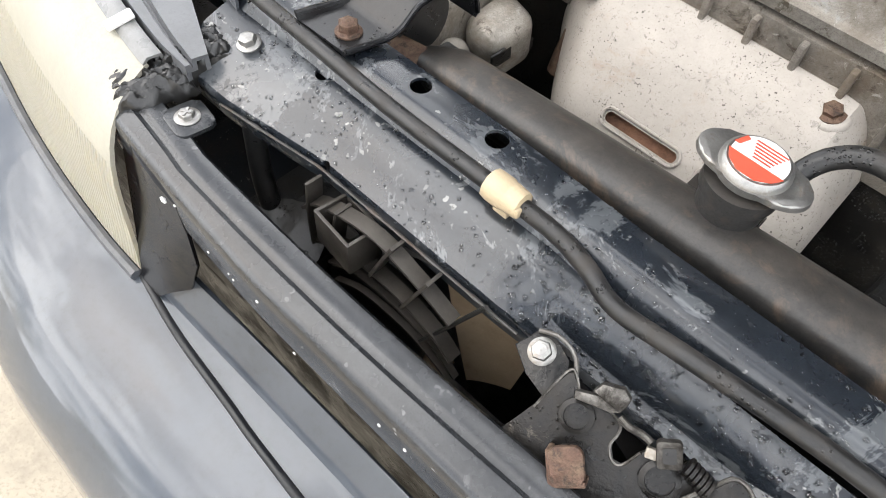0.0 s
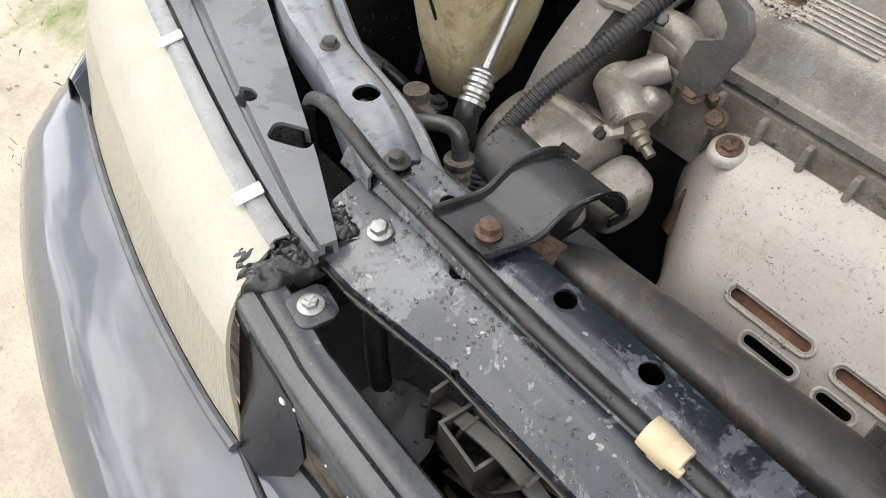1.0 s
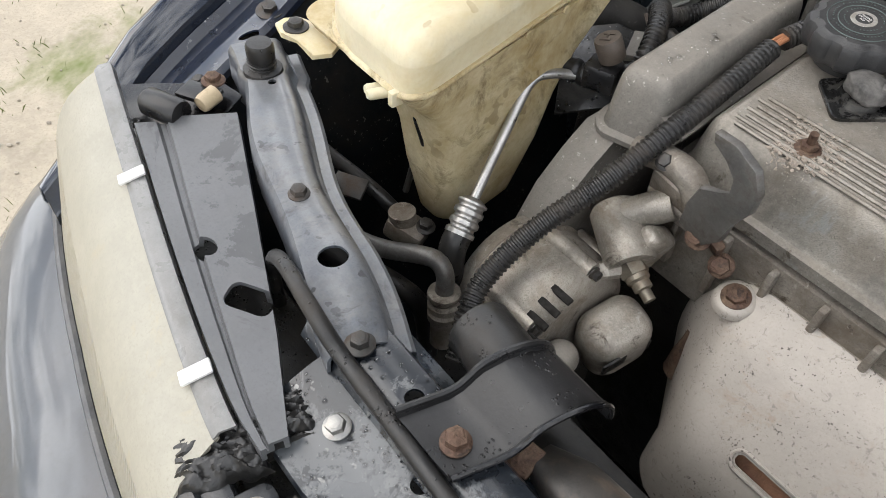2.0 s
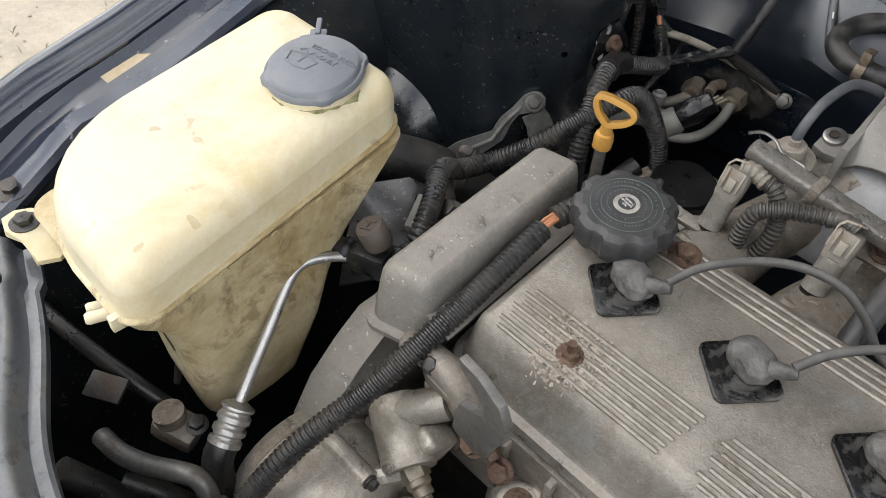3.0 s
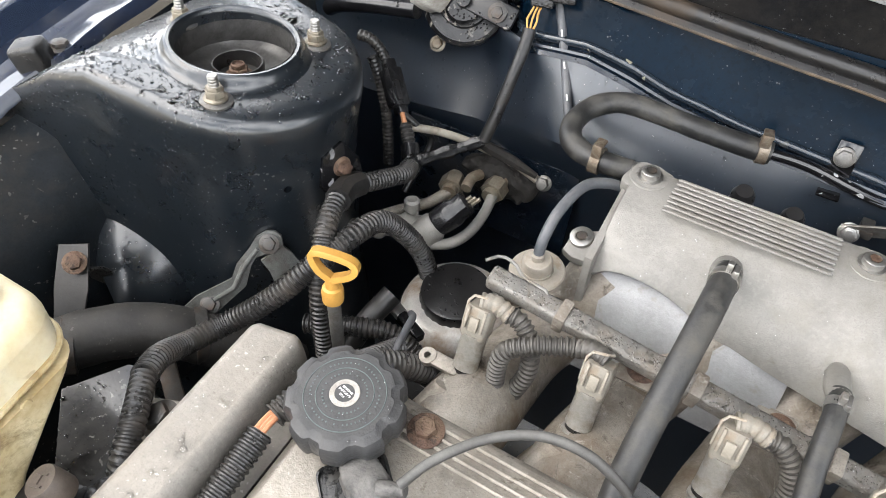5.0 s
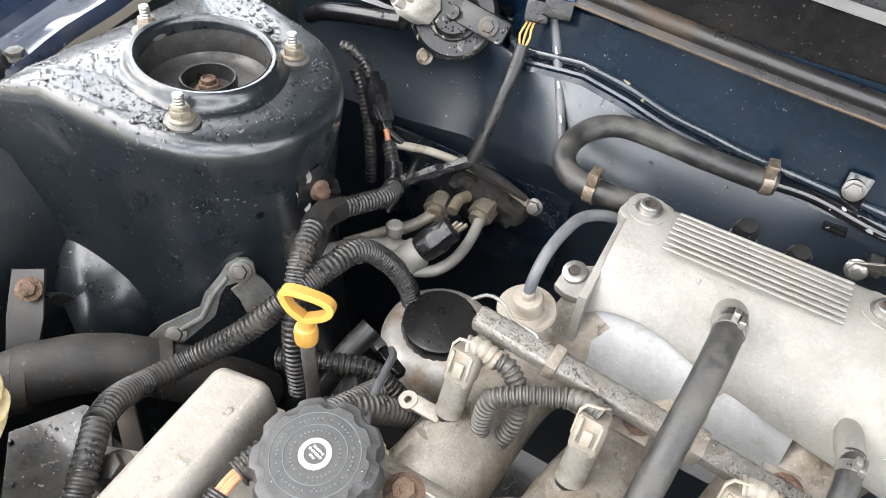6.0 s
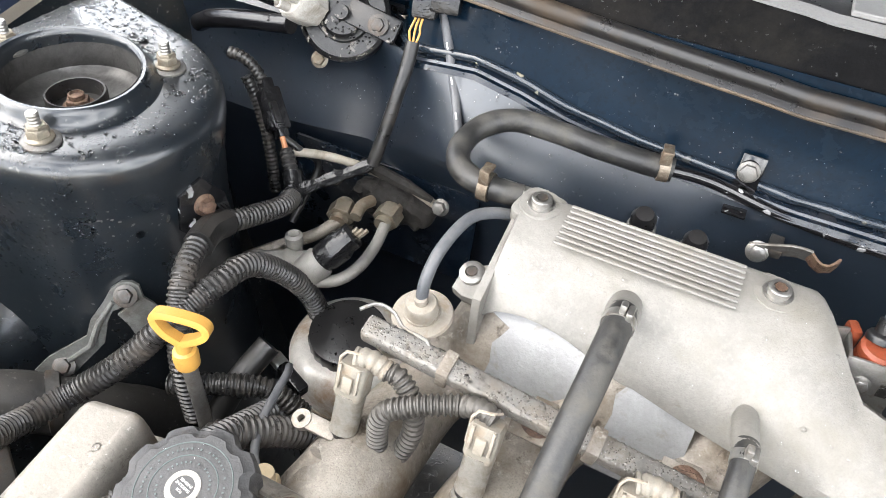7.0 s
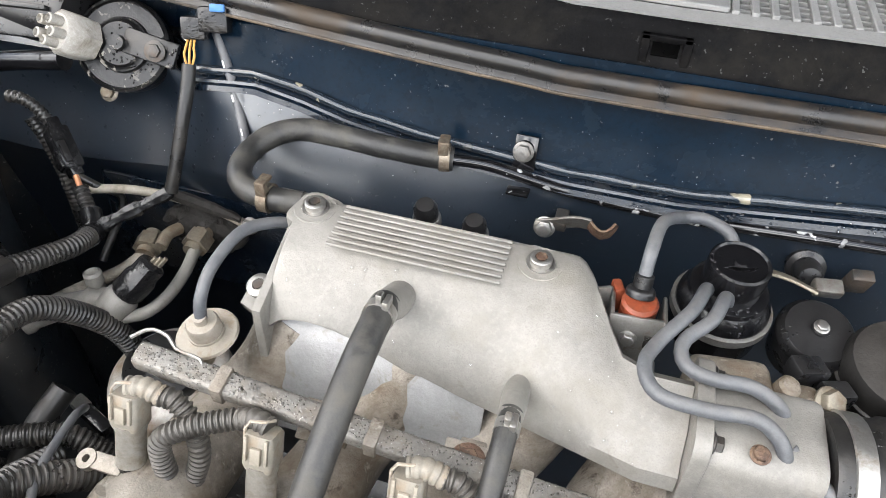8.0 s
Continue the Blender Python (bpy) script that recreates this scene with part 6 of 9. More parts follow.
part("hose_nipple", join(lathe([(0.0042, 0), (0.0042, 0.016), (0.003, 0.018), (0, 0.018)], axis((-0.486, 0.121, 0.749), (-0.25, -1, 0.1)), 14), lathe([(0.0040, 0), (0.0040, 0.012), (0.0030, 0.014), (0, 0.014)], axis((-0.497, 0.122, 0.746), (-0.25, -1, 0.1)), 14), box((0.006, 0.010, 0.012), pose(-0.476, 0.118, 0.751), 0.001)), M_TANK, tank)
wm = axis((-0.5080, 0.3030, 0.8340), (0.02, -0.17, 1), -6)
part("filler_neck", lathe([(0.031, -0.02), (0.031, -0.012), (0.033, -0.004), (0.034, 0.004), (0.033, 0.012), (0, 0.012)], wm, 36), M_TANK, tank, "cream filler neck")
wcap = part("cap", lathe([(0.0, 0.008), (0.0325, 0.008), (0.0348, 0.0095), (0.0348, 0.0125), (0.0338, 0.0138), (0.0322, 0.0138), (0.0312, 0.0165), (0.0296, 0.0178), (0.0, 0.0180)], wm, 44,
                  lambda a, r, z: 1.0 + (0.07 if r > 0.032 and abs(math.sin(a * 2 - 0.6)) > 0.93 else 0.0)), M_CAPGREY, tank, "grey plastic snap cap with raised symbol")
part("grime_ring", lathe([(0.030, 0.0015), (0.0325, 0.0050), (0.0345, 0.0042), (0.0362, 0.0020), (0.0365, -0.003)], wm, 44, lambda a, r, z: 1 + 0.03 * math.sin(a * 7) + 0.02 * math.sin(a * 17), False), M_MOSS, tank, "green mossy grime under the cap")
part("hinge_tab", join(box((0.012, 0.014, 0.003), wm @ Matrix.Translation((-0.027, 0.025, 0.011)) @ Matrix.Rotation(radians(45), 4, "Z"), 0.001), box((0.004, 0.018, 0.003), wm @ Matrix.Translation((-0.033, 0.031, 0.013)) @ Matrix.Rotation(radians(45), 4, "Z"), 0.001)), M_CAPGREY, wcap)
# the moulded symbol: a windscreen with a spray, and two short lines of lettering
sym = wm @ Matrix.Translation((-0.008, -0.004, 0.0180)) @ Matrix.Rotation(radians(8), 4, "Z")
sy = [sweep([sym @ Vector(p) for p in ((-0.009, -0.006, 0), (-0.012, 0.003, 0), (-0.004, 0.0055, 0), (0.004, 0.0055, 0), (0.012, 0.003, 0), (0.009, -0.006, 0), (0.0, -0.0075, 0), (-0.009, -0.006, 0))], [0.0009] * 8, 6)]
for sgn in (-1, 1):
    sy.append(sweep([sym @ Vector(p) for p in ((0, -0.003, 0), (sgn * 0.001, 0.007, 0), (sgn * 0.004, 0.0105, 0), (sgn * 0.008, 0.008, 0))], [0.0009] * 4, 6))
part("pump_symbol", join(*sy), M_CAPGREY, wcap, "raised screen-wash symbol")


def lettering(words, size, m, material, parent, deep=0.0004, name="lettering", label=""):
    cu = bpy.data.curves.new("t", "FONT")
    cu.body, cu.size, cu.extrude, cu.align_x, cu.align_y = words, size, deep, "CENTER", "CENTER"
    cu.resolution_u = 2
    ob = new("t", cu)
    bpy.context.view_layer.update()
    me = bpy.data.meshes.new_from_object(ob.evaluated_get(bpy.context.evaluated_depsgraph_get()))
    bpy.data.objects.remove(ob)
    bpy.data.curves.remove(cu)
    bm = bmesh.new()
    bm.from_mesh(me)
    bpy.data.meshes.remove(me)
    return part(name, placed(bm, m), material, parent, label, smooth=0)


lettering("WASHER FLUID", 0.0058, wm @ Matrix.Translation((0.006, 0.0135, 0.0182)) @ Matrix.Rotation(radians(8), 4, "Z"), M_CAPGREY, wcap, label="raised words")
lettering("ONLY", 0.0058, wm @ Matrix.Translation((0.007, 0.0070, 0.0182)) @ Matrix.Rotation(radians(8), 4, "Z"), M_CAPGREY, wcap, label="raised word")

# ---- cylinder head and block ----
SL = 0.14


def cz(y):
    """The height of the valve cover's top."""
    return 0.753 + SL * (y - 0.311)


engine = thing("engine_block", (-0.15, 0.36, 0.3), "grimy cast engine block and cylinder head", "engine")
part("block_body", block((-0.36, 0.285, 0.28), (0.08, 0.47, 0.64), 0.02), M_GRIME_SHADE, engine)
part("cylinder_head", loft([[(-0.352, 0.277, z0), (0.07, 0.277, z0), (0.07, 0.452, z1), (-0.352, 0.452, z1)] for z0, z1 in ((0.60, 0.62), (0.684, 0.708))]), M_ALU_D, engine)
for k in range(9):
    x = -0.315 + 0.04 * k
    part("head_rib", box((0.006, 0.02, 0.06), Matrix.Translation((x, 0.279, 0.652)), 0.002), M_ALU_D, engine)

vcover = thing("valve_cover", (-0.15, 0.36, 0.69), "dusty grey-brown cast valve cover with grooves", "valve cover")


def vring(z, g):
    """Outline of the cover at a level below its sloping top."""
    out = []
    for cx, cy, a0 in ((0.045, 0.437, 0), (-0.318, 0.437, 90), (-0.318, 0.302, 180), (0.045, 0.302, 270)):
        for i in range(6):
            a = radians(a0 + 90 * i / 5)
            x, y = cx + (0.016 + g) * math.cos(a), cy + (0.010 + g) * math.sin(a)
            out.append(Vector((x, y, cz(y) - z)))
    return out


vr = [vring(0.058, 0.014), vring(0.048, 0.014), vring(0.047, 0.008), vring(0.044, 0.006), vring(0.018, 0.002), vring(0.010, 0.0), vring(0.004, -0.003), vring(0.001, -0.007), vring(0.0, -0.0085)]
body_vc = part("cover_body", loft(vr), M_COVER, vcover)
# grooves milled in two fields
gs = []
for y0, count in ((0.297, 7), (0.4165, 4)):
    for i in range(count):
        y = y0 + 0.0062 * i
        ends = ((-0.316, -0.192), (-0.165, 0.035)) if count == 7 else ((-0.300, 0.035),)
        for xa, xb in ends:
            gs.append(sweep([(xa - (0.004 if i % 2 else 0), y, cz(y) + 0.0006), (xb + 0.0012 * i, y, cz(y) + 0.0006)], [0.0017] * 2, 6))
part("cast_ribs", join(*gs), M_COVER, vcover)
# sunken plug wells with rubber pads
for k in range(4):
    x = -0.2750 + 0.0885 * k
    y = 0.3755
    well = thing("plug_boot", (x, y, cz(y)), "black rubber spark plug cap on a square pad", "spark plug cap", "spark plug caps")
    m = axis((x, y, cz(y) - 0.0008), (0, -SL, 1), 48)
    sq = rrect(0.042, 0.042, 0.006)
    part("pad", join(prism(sq, 0.0022, m, 0.0008), loft([[m @ Vector((px * s, py * s, z)) for px, py in sq] for s, z in ((1.0, 0.0), (1.02, 0.0038), (0.965, 0.0042), (0.93, 0.0018))])), M_PADR, well)
    lump = bmesh.new()
    cmx = axis((x + 0.002, y + 0.0045, cz(y) + 0.0105), (0.06, 0.05, 1), 25)
    bmesh.ops.create_icosphere(lump, subdivisions=4, radius=1)
    for v in lump.verts:
        c = v.co
        f = max(abs(c.x) ** 2.7 + abs(c.y) ** 2.7 + abs(c.z) ** 2.7, 1e-6) ** (-1 / 2.7)
        w_ = 1 + 0.09 * noise.noise(c * 2.0 + Vector((k * 3, 0, 0))) + 0.04 * noise.noise(c * 6)
        v.co = cmx @ Vector((c.x * f * 0.0162 * w_, c.y * f * 0.0128 * w_, c.z * f * 0.0092 * w_))
    part("cap", lump, M_CAPDUST, well, "dust-caked rubber cap")
    part("skirt", lathe([(0.0165, 0.001), (0.0145, 0.006), (0.0, 0.006)], axis((x + 0.001, y + 0.003, cz(y)), (0, -SL, 1), 45), 16), M_PADR, well)
    part("lead_sleeve", sweep([(x + 0.012, y + 0.003, cz(y) + 0.0140), (x + 0.020, y + 0.006, cz(y) + 0.0160), (x + 0.027, y + 0.008, cz(y) + 0.0190)], [0.0058, 0.0050, 0.0038], 12), M_CAPDUST, well)
# ignition leads arching to the back of the engine
LEADS = [[(-0.252, 0.3835, 0.7835), (-0.241, 0.402, 0.794), (-0.222, 0.428, 0.797), (-0.197, 0.443, 0.802), (-0.170, 0.447, 0.802), (-0.148, 0.449, 0.788), (-0.125, 0.450, 0.766), (-0.06, 0.45, 0.75), (0.05, 0.45, 0.75)],
         [(-0.1635, 0.3835, 0.7835), (-0.152, 0.400, 0.794), (-0.130, 0.424, 0.799), (-0.104, 0.440, 0.800), (-0.078, 0.446, 0.786), (-0.03, 0.448, 0.765), (0.06, 0.45, 0.76)],
         [(-0.075, 0.3835, 0.7835), (-0.055, 0.400, 0.794), (-0.03, 0.42, 0.785), (0.06, 0.44, 0.77)]]
for pts in LEADS:
    lead = thing("ignition_lead", pts[0], "dusty grey ignition lead", "ignition lead", "ignition leads")
    part("wire", tube(pts, 0.0031, 12, 0.005, 0.05), M_LEAD, lead)
for bx, by, mat_ in ((-0.268, 0.311, M_RUST), (-0.098, 0.311, M_RUST)):
    n_ = (0, -SL, 1)
    nut = thing("cover_nut", (bx, by, cz(by)), "rusty cover nut in a ring of pale deposit", "cover nut", "cover nuts")
    part("nut", hex_head((bx, by, cz(by) + 0.001), n_, 0.0062, 0.006, 1.5, 7, False), M_RUST, nut)
    part("stud", rod((bx, by, cz(by) + 0.004), n_, 0.003, 0.011, 12), M_RUST, nut)
    crust = bmesh.new()
    rc = random.Random(5)
    for i in range(1100):
        a, r = rc.uniform(0, 6.283), abs(rc.gauss(0, 0.012)) + 0.005
        if r > 0.030 + 0.005 * math.sin(a * 3):
            continue
        s = rc.uniform(0.0003, 0.0015)
        yy = by + r * math.sin(a)
        bmesh.ops.create_icosphere(crust, subdivisions=1, radius=1, matrix=pose(bx + r * math.cos(a), yy, cz(yy) + 0.0012, rc.uniform(0, 90), 0, rc.uniform(0, 360)) @ Matrix.Diagonal((s * 1.5, s, s * 0.35, 1)))
    part("deposit", crust, M_CHALK, nut, "flaky pale deposit", smooth=0)
part("cover_bolt", hex_head((-0.262, 0.428, cz(0.428) + 0.0015), (0, -SL, 1), 0.0072, 0.0075, 1.65, 11), M_RUST, vcover, "rusty flange bolt")
part("cover_bolt", hex_head((-0.333, 0.452, 0.757), (0, -SL, 1), 0.0068, 0.0065, 1.5, 11), M_BRASS, vcover, "yellowed flange bolt")

# ---- oil filler cap ----
ocap = thing("oil_filler_cap", (-0.306, 0.411, 0.768), "black lobed oil filler cap with a white printed ring", "oil cap")
om = axis((-0.306, 0.411, cz(0.411) - 0.001), (0.0, -SL * 0.9, 1), 12) @ Matrix.Scale(0.91, 4)


def lobes(a, r, z):
    if z < 0.012 or z > 0.038 or r < 0.03:
        return 1.0
    w = 0.5 - 0.5 * math.cos(9 * a)
    return 1.0 - 0.085 * max(0.0, min(1.0, (w - 0.55) / 0.25))


part("cap_body", lathe([(0.0, 0.0), (0.026, 0.0), (0.027, 0.010), (0.0365, 0.0125), (0.0395, 0.0155), (0.0405, 0.022), (0.0405, 0.032), (0.0385, 0.0355), (0.0335, 0.0370), (0.0325, 0.0380), (0.0, 0.0390)], om, 96, lobes), M_OILCAP, ocap)
part("print_ring", join(*[lathe([(r, 0.0388 - 0.001 * r / 0.0325), (r + 0.0002, 0.0394 - 0.001 * r / 0.0325), (r + 0.0006, 0.0394 - 0.001 * r / 0.0325), (r + 0.0008, 0.0388 - 0.001 * r / 0.0325)], om, 96, None, False) for r in (0.0265, 0.0185)]), M_TEXT, ocap, "thin printed circles")
part("print_disc", lathe([(0.0064, 0.0388), (0.0067, 0.0394), (0.0098, 0.0394), (0.0101, 0.0388)], om, 40), M_PLUGW, ocap, "white printed ring")
part("print_core", lathe([(0.0066, 0.0388), (0.0066, 0.0393), (0, 0.0394)], om, 32), M_OILCAP, ocap)
for i, wd in enumerate(("FOR", "GASOLINE", "ENGINES")):
    lettering(wd, 0.0023, om @ Matrix.Translation((0, 0.0, 0.0396)) @ Matrix.Rotation(radians(156), 4, "Z") @ Matrix.Translation((0, 0.0024 - 0.0026 * i, 0)), M_WHITE, ocap, 0.0001, "print", "tiny white words")
bars = []
for r, k0, cnt in ((0.0225, 10, 52), (0.0145, 0, 36)):
    for i in range(cnt):
        if (i * 7 + k0) % 9 in (0, 4) or (r > 0.029 and i % 20 > 9):
            continue
        a = 2 * math.pi * i / cnt
        bars.append(box((0.0011, 0.0009, 0.0003), om @ Matrix.Rotation(a, 4, "Z") @ Matrix.Translation((r, 0, 0.0391))))
part("print_bars", join(*bars), M_TEXT, ocap, "small worn print round the rim")

# ---- timing belt cover ----
belt = thing("timing_belt_cover", (-0.378, 0.35, 0.5), "dusty grey-brown plastic timing belt cover", "belt cover")


def bz(y):
    return 0.764 + 0.135 * (y - 0.27)


def bring(z, g, shift=0.0):
    out = []
    for cx, cy, a0 in ((-0.3695, 0.428, 0), (-0.3925, 0.424, 90), (-0.3925, 0.276, 180), (-0.3695, 0.282, 270)):
        for i in range(6):
            a = radians(a0 + 90 * i / 5)
            x, y = cx + (0.009 + g) * math.cos(a) + shift, cy + (0.010 + g) * math.sin(a)
            out.append(Vector((x, y, bz(y) - z)))
    return out


part("upper_hood", loft([bring(0.050, 0.005), bring(0.046, 0.004), bring(0.020, 0.0015), bring(0.010, 0.0), bring(0.004, -0.002), bring(0.001, -0.005), bring(0.0, -0.0075)]), M_TIMING, belt)
part("flange", loft([bring(0.056, 0.010), bring(0.055, 0.011), bring(0.051, 0.011), bring(0.0495, 0.009)]), M_TIMING, belt)
lc = [(0.447, 0.72), (0.452, 0.5), (0.32, 0.46), (0.235, 0.48), (0.20, 0.53), (0.188, 0.585), (0.196, 0.632), (0.214, 0.665), (0.238, 0.690), (0.262, 0.709)]
part("lower_case", loft([[Vector((x, y, z)) for y, z in [(lerp(0.3, y, k), lerp(0.6, z, k)) for y, z in lc]] for x, k in ((-0.418, 0.94), (-0.416, 0.98), (-0.410, 1.0), (-0.383, 1.0))]), M_TIMING, belt)
part("side_ledge", sheet([[(-0.362, y, bz(y) - 0.026), (-0.354, y, bz(y) - 0.030), (-0.338, y, bz(y) - 0.032)] for y in [0.275 + 0.02 * i for i in range(9)]], 0.003), M_TIMING, belt)

# ---- inlet manifold ----
M_WEB = surface("bright_cast_web", (0.31, 0.31, 0.31), 0.46, metal=0.4, vary=0.2, size=40, bump=0.25, grain=500, stains=(((0.24, 0.23, 0.21), 0.62, 60.0, 0.05),))
inlet = thing("inlet_manifold", (-0.1, 0.6, 0.6), "pale cast aluminium inlet plenum with ribbed top", "inlet manifold")


def plen(x):
    """Cross-section of the plenum at x: ten points from the back bottom over the top to the front bottom."""
    if x < -0.04:
        k = 0.0
    else:
        k = min(1.0, (x + 0.04) / 0.05)
        k = k * k * (3 - 2 * k)
    yb, yf = lerp(0.690, 0.628, k), lerp(0.606, 0.572, min(1, max(0, (x + 0.12) / 0.14)))
    zt, zb = lerp(0.832, 0.808, k), lerp(0.742, 0.755, k)
    ze = along(x, ((-0.232, 0.772), (-0.222, 0.784), (-0.205, 0.790), (-0.185, 0.789), (-0.165, 0.783), (-0.148, 0.774), (-0.130, 0.765), (-0.10, 0.763), (0.0, 0.765)))
    return [(x, yb - 0.004, zb), (x, yb + 0.001, zb + 0.03), (x, yb, zt - 0.012), (x, yb - 0.004, zt - 0.003), (x, yb - 0.010, zt), (x, lerp(yb, yf, 0.40), zt - 0.004 - 0.004 * k), (x, lerp(yb, yf, 0.62), zt - 0.013), (x, lerp(yb, yf, 0.82), zt - 0.027),
            (x, yf + 0.002, max(ze + 0.004, 0.776 + 0.002 * k)), (x, yf + 0.001, ze + 0.001), (x, yf + 0.006, ze - 0.004), (x, yf + 0.018, ze - 0.006), (x, yf + 0.035, zb)]


xs = [-0.231, -0.230, -0.227, -0.22, -0.21, -0.20, -0.19, -0.18, -0.17, -0.16, -0.15, -0.14, -0.13, -0.12, -0.09, -0.065, -0.05, -0.043, -0.038, -0.033, -0.027, -0.02, -0.01, 0.0, 0.02, 0.035, 0.043]
rings_p = []
for i, x in enumerate(xs):
    ring = plen(x)
    if i == 0:
        c = Vector((x, 0.65, 0.785))
        ring = [tuple(c.lerp(Vector(p), 0.96)) for p in ring]
    rings_p.append(ring)
part("plenum", loft(rings_p), M_ALU, inlet)
ribs = []
for i in range(8):
    y = 0.6805 - 0.0052 * i
    z = 0.8330 - 0.004 * (i / 8) ** 1.3 - 0.0005
    ribs.append(box((0.118, 0.0030, 0.0018), Matrix.Translation((-0.141, y, z)), 0.0008, 1))
part("cast_ribs", join(*ribs), M_ALU, inlet)
for bx, by, bz_ in ((-0.220, 0.674, 0.829), (-0.061, 0.669, 0.8285)):
    part("bolt_pad", prism(rrect(0.034, 0.034, 0.009), 0.010, axis((bx, by, bz_ - 0.0095), (0, -0.08, 1), -12), 0.002), M_ALU, inlet)
    part("bolt_boss", lathe([(0.0165, -0.03), (0.0155, 0.0), (0.0145, 0.002), (0.0, 0.002)], axis((bx, by, bz_), (0, -0.08, 1)), 26), M_ALU, inlet)
    hd = axis((bx, by, bz_ + 0.002), (0, -0.08, 1))
    part("socket_bolt", lathe([(0.0095, 0), (0.0095, 0.0008), (0.0072, 0.001), (0.0072, 0.0052), (0.0062, 0.006), (0.0042, 0.006), (0.0038, 0.002), (0, 0.002)], hd, 22), M_STEEL, inlet, "socket-head bolt")
    # flat hexagon laid on the head; its tone paints the socket's shade
    part("socket", prism(ngon(0.0040, 6), 0.0004, hd @ Matrix.Translation((0, 0, 0.0060))), M_DSTEEL if bx < -0.1 else M_RUST, inlet, "flat hexagon tinted for a shaded socket")
part("end_ear", prism([(-0.012, -0.011), (-0.002, -0.0145), (0.020, -0.013), (0.036, 0.02), (0.034, 0.03), (-0.002, 0.012), (-0.012, 0.009)], 0.009, axis((-0.2455, 0.634, 0.772), (-0.1, -0.35, 1), 12), 0.0015), M_ALU, inlet)
part("ear_bolt", lathe([(0.0092, 0), (0.0092, 0.0035), (0.0074, 0.0045), (0.0046, 0.0045), (0.0042, 0.001), (0, 0.001)], axis((-0.249, 0.635, 0.7815), (-0.1, -0.35, 1)), 22), M_STEEL, inlet, "socket-head bolt")
# same painted socket shade on the ear bolt
part("socket", prism(ngon(0.0043, 6), 0.0004, axis((-0.249, 0.635, 0.7815), (-0.1, -0.35, 1)) @ Matrix.Translation((0, 0, 0.0046))), M_DSTEEL, inlet, "flat hexagon tinted for a shaded socket")
part("end_flange", prism([(0.0, -0.04), (0.012, -0.04), (0.085, 0.01), (0.088, 0.04), (0.078, 0.044), (0.0, 0.012)], 0.006, Matrix.Translation((-0.235, 0.600, 0.785)) @ Euler((radians(90), 0, radians(90))).to_matrix().to_4x4(), 0.001), M_ALU, inlet)
part("bright_web", sheet([[(x, 0.632, 0.786), (x, 0.618, 0.776), (x, 0.604, 0.758), (x, 0.592, 0.735), (x, 0.583, 0.70)] for x in [-0.226 + 0.0125 * i for i in range(13)]], 0.003), M_WEB, inlet, "bright cast web below the plenum")
for k in range(4):
    x = -0.278 + 0.0885 * k
    rp = [(x + 0.012, 0.440, 0.690), (x + 0.012, 0.470, 0.703), (x + 0.014, 0.505, 0.706), (x + 0.018, 0.545, 0.700), (x + 0.026, 0.585, 0.703), (x + 0.045, 0.615, 0.722), (x + 0.060, 0.64, 0.75)]
    pth = spline(rp, 0.008)
    part("runner", sweep(pth, [0.0325 + 0.003 * math.sin(i * 0.25) for i in range(len(pth))], 18), M_ALU_D, inlet, "dusty cast runner")
    part("injector_boss", loft([[axis((x + 0.001, 0.487 + 0.001, 0.722), (0, 0.42, 1)) @ Vector((px, py, z)) for px, py in rrect(w, h, 0.009)] for w, h, z in ((0.066, 0.070, -0.034), (0.052, 0.052, -0.016), (0.036, 0.036, 0.002), (0.028, 0.028, 0.010), (0.025, 0.025, 0.013))]), M_ALU_D, inlet)
    part("mould_mark", lathe([(0.0048, 0), (0.0048, 0.0006), (0.0042, 0.0006), (0.0042, 0.0)], axis((x + 0.002, 0.4765, 0.7295), (0, -0.55, 1)), 20), M_ALU_D, inlet)
part("flange_plate", box((0.40, 0.014, 0.045), pose(-0.13, 0.448, 0.688, -20), 0.003), M_ALU_D, inlet)
part("runner_lug", join(lathe([(0.0026, 0), (0.0066, 0), (0.0066, 0.006), (0.0026, 0.006), (0.0026, 0)], axis((-0.304, 0.502, 0.734), (-0.1, -0.3, 1)), 20), box((0.022, 0.011, 0.006), pose(-0.290, 0.502, 0.737, 17), 0.001)), M_ALU_D, inlet)

# ---- fuel rail and injectors ----
M_INJ = surface("pale_injector_metal", (0.31, 0.292, 0.262), 0.36, metal=0.35, vary=0.25, size=70, bump=0.12, dirt=(0.2, 0.165, 0.12), dirt_at=0.6, dirt_size=50)
M_SLEEVE = surface("beige_sleeve", (0.235, 0.214, 0.178), 0.55, vary=0.25, size=60, bump=0.1, dirt=(0.2, 0.15, 0.1), dirt_at=0.6, dirt_size=60)
rail = thing("fuel_rail", (-0.1, 0.54, 0.78), "grimy wet steel fuel rail above the injectors", "fuel rail")
part("rail_bar", box((0.345, 0.0155, 0.013), pose(-0.113, 0.547, 0.775, 12, 6.3, 0), 0.003, 3), M_RAILBAR, rail, "square rail wet with beads of water")
for x in (-0.227, -0.13, -0.04):
    part("rail_clip", box((0.008, 0.0185, 0.0175), pose(x, 0.547, 0.787 - 0.11 * (x + 0.224), 12, 6.3, 0), 0.0015), M_ALU_D, rail)
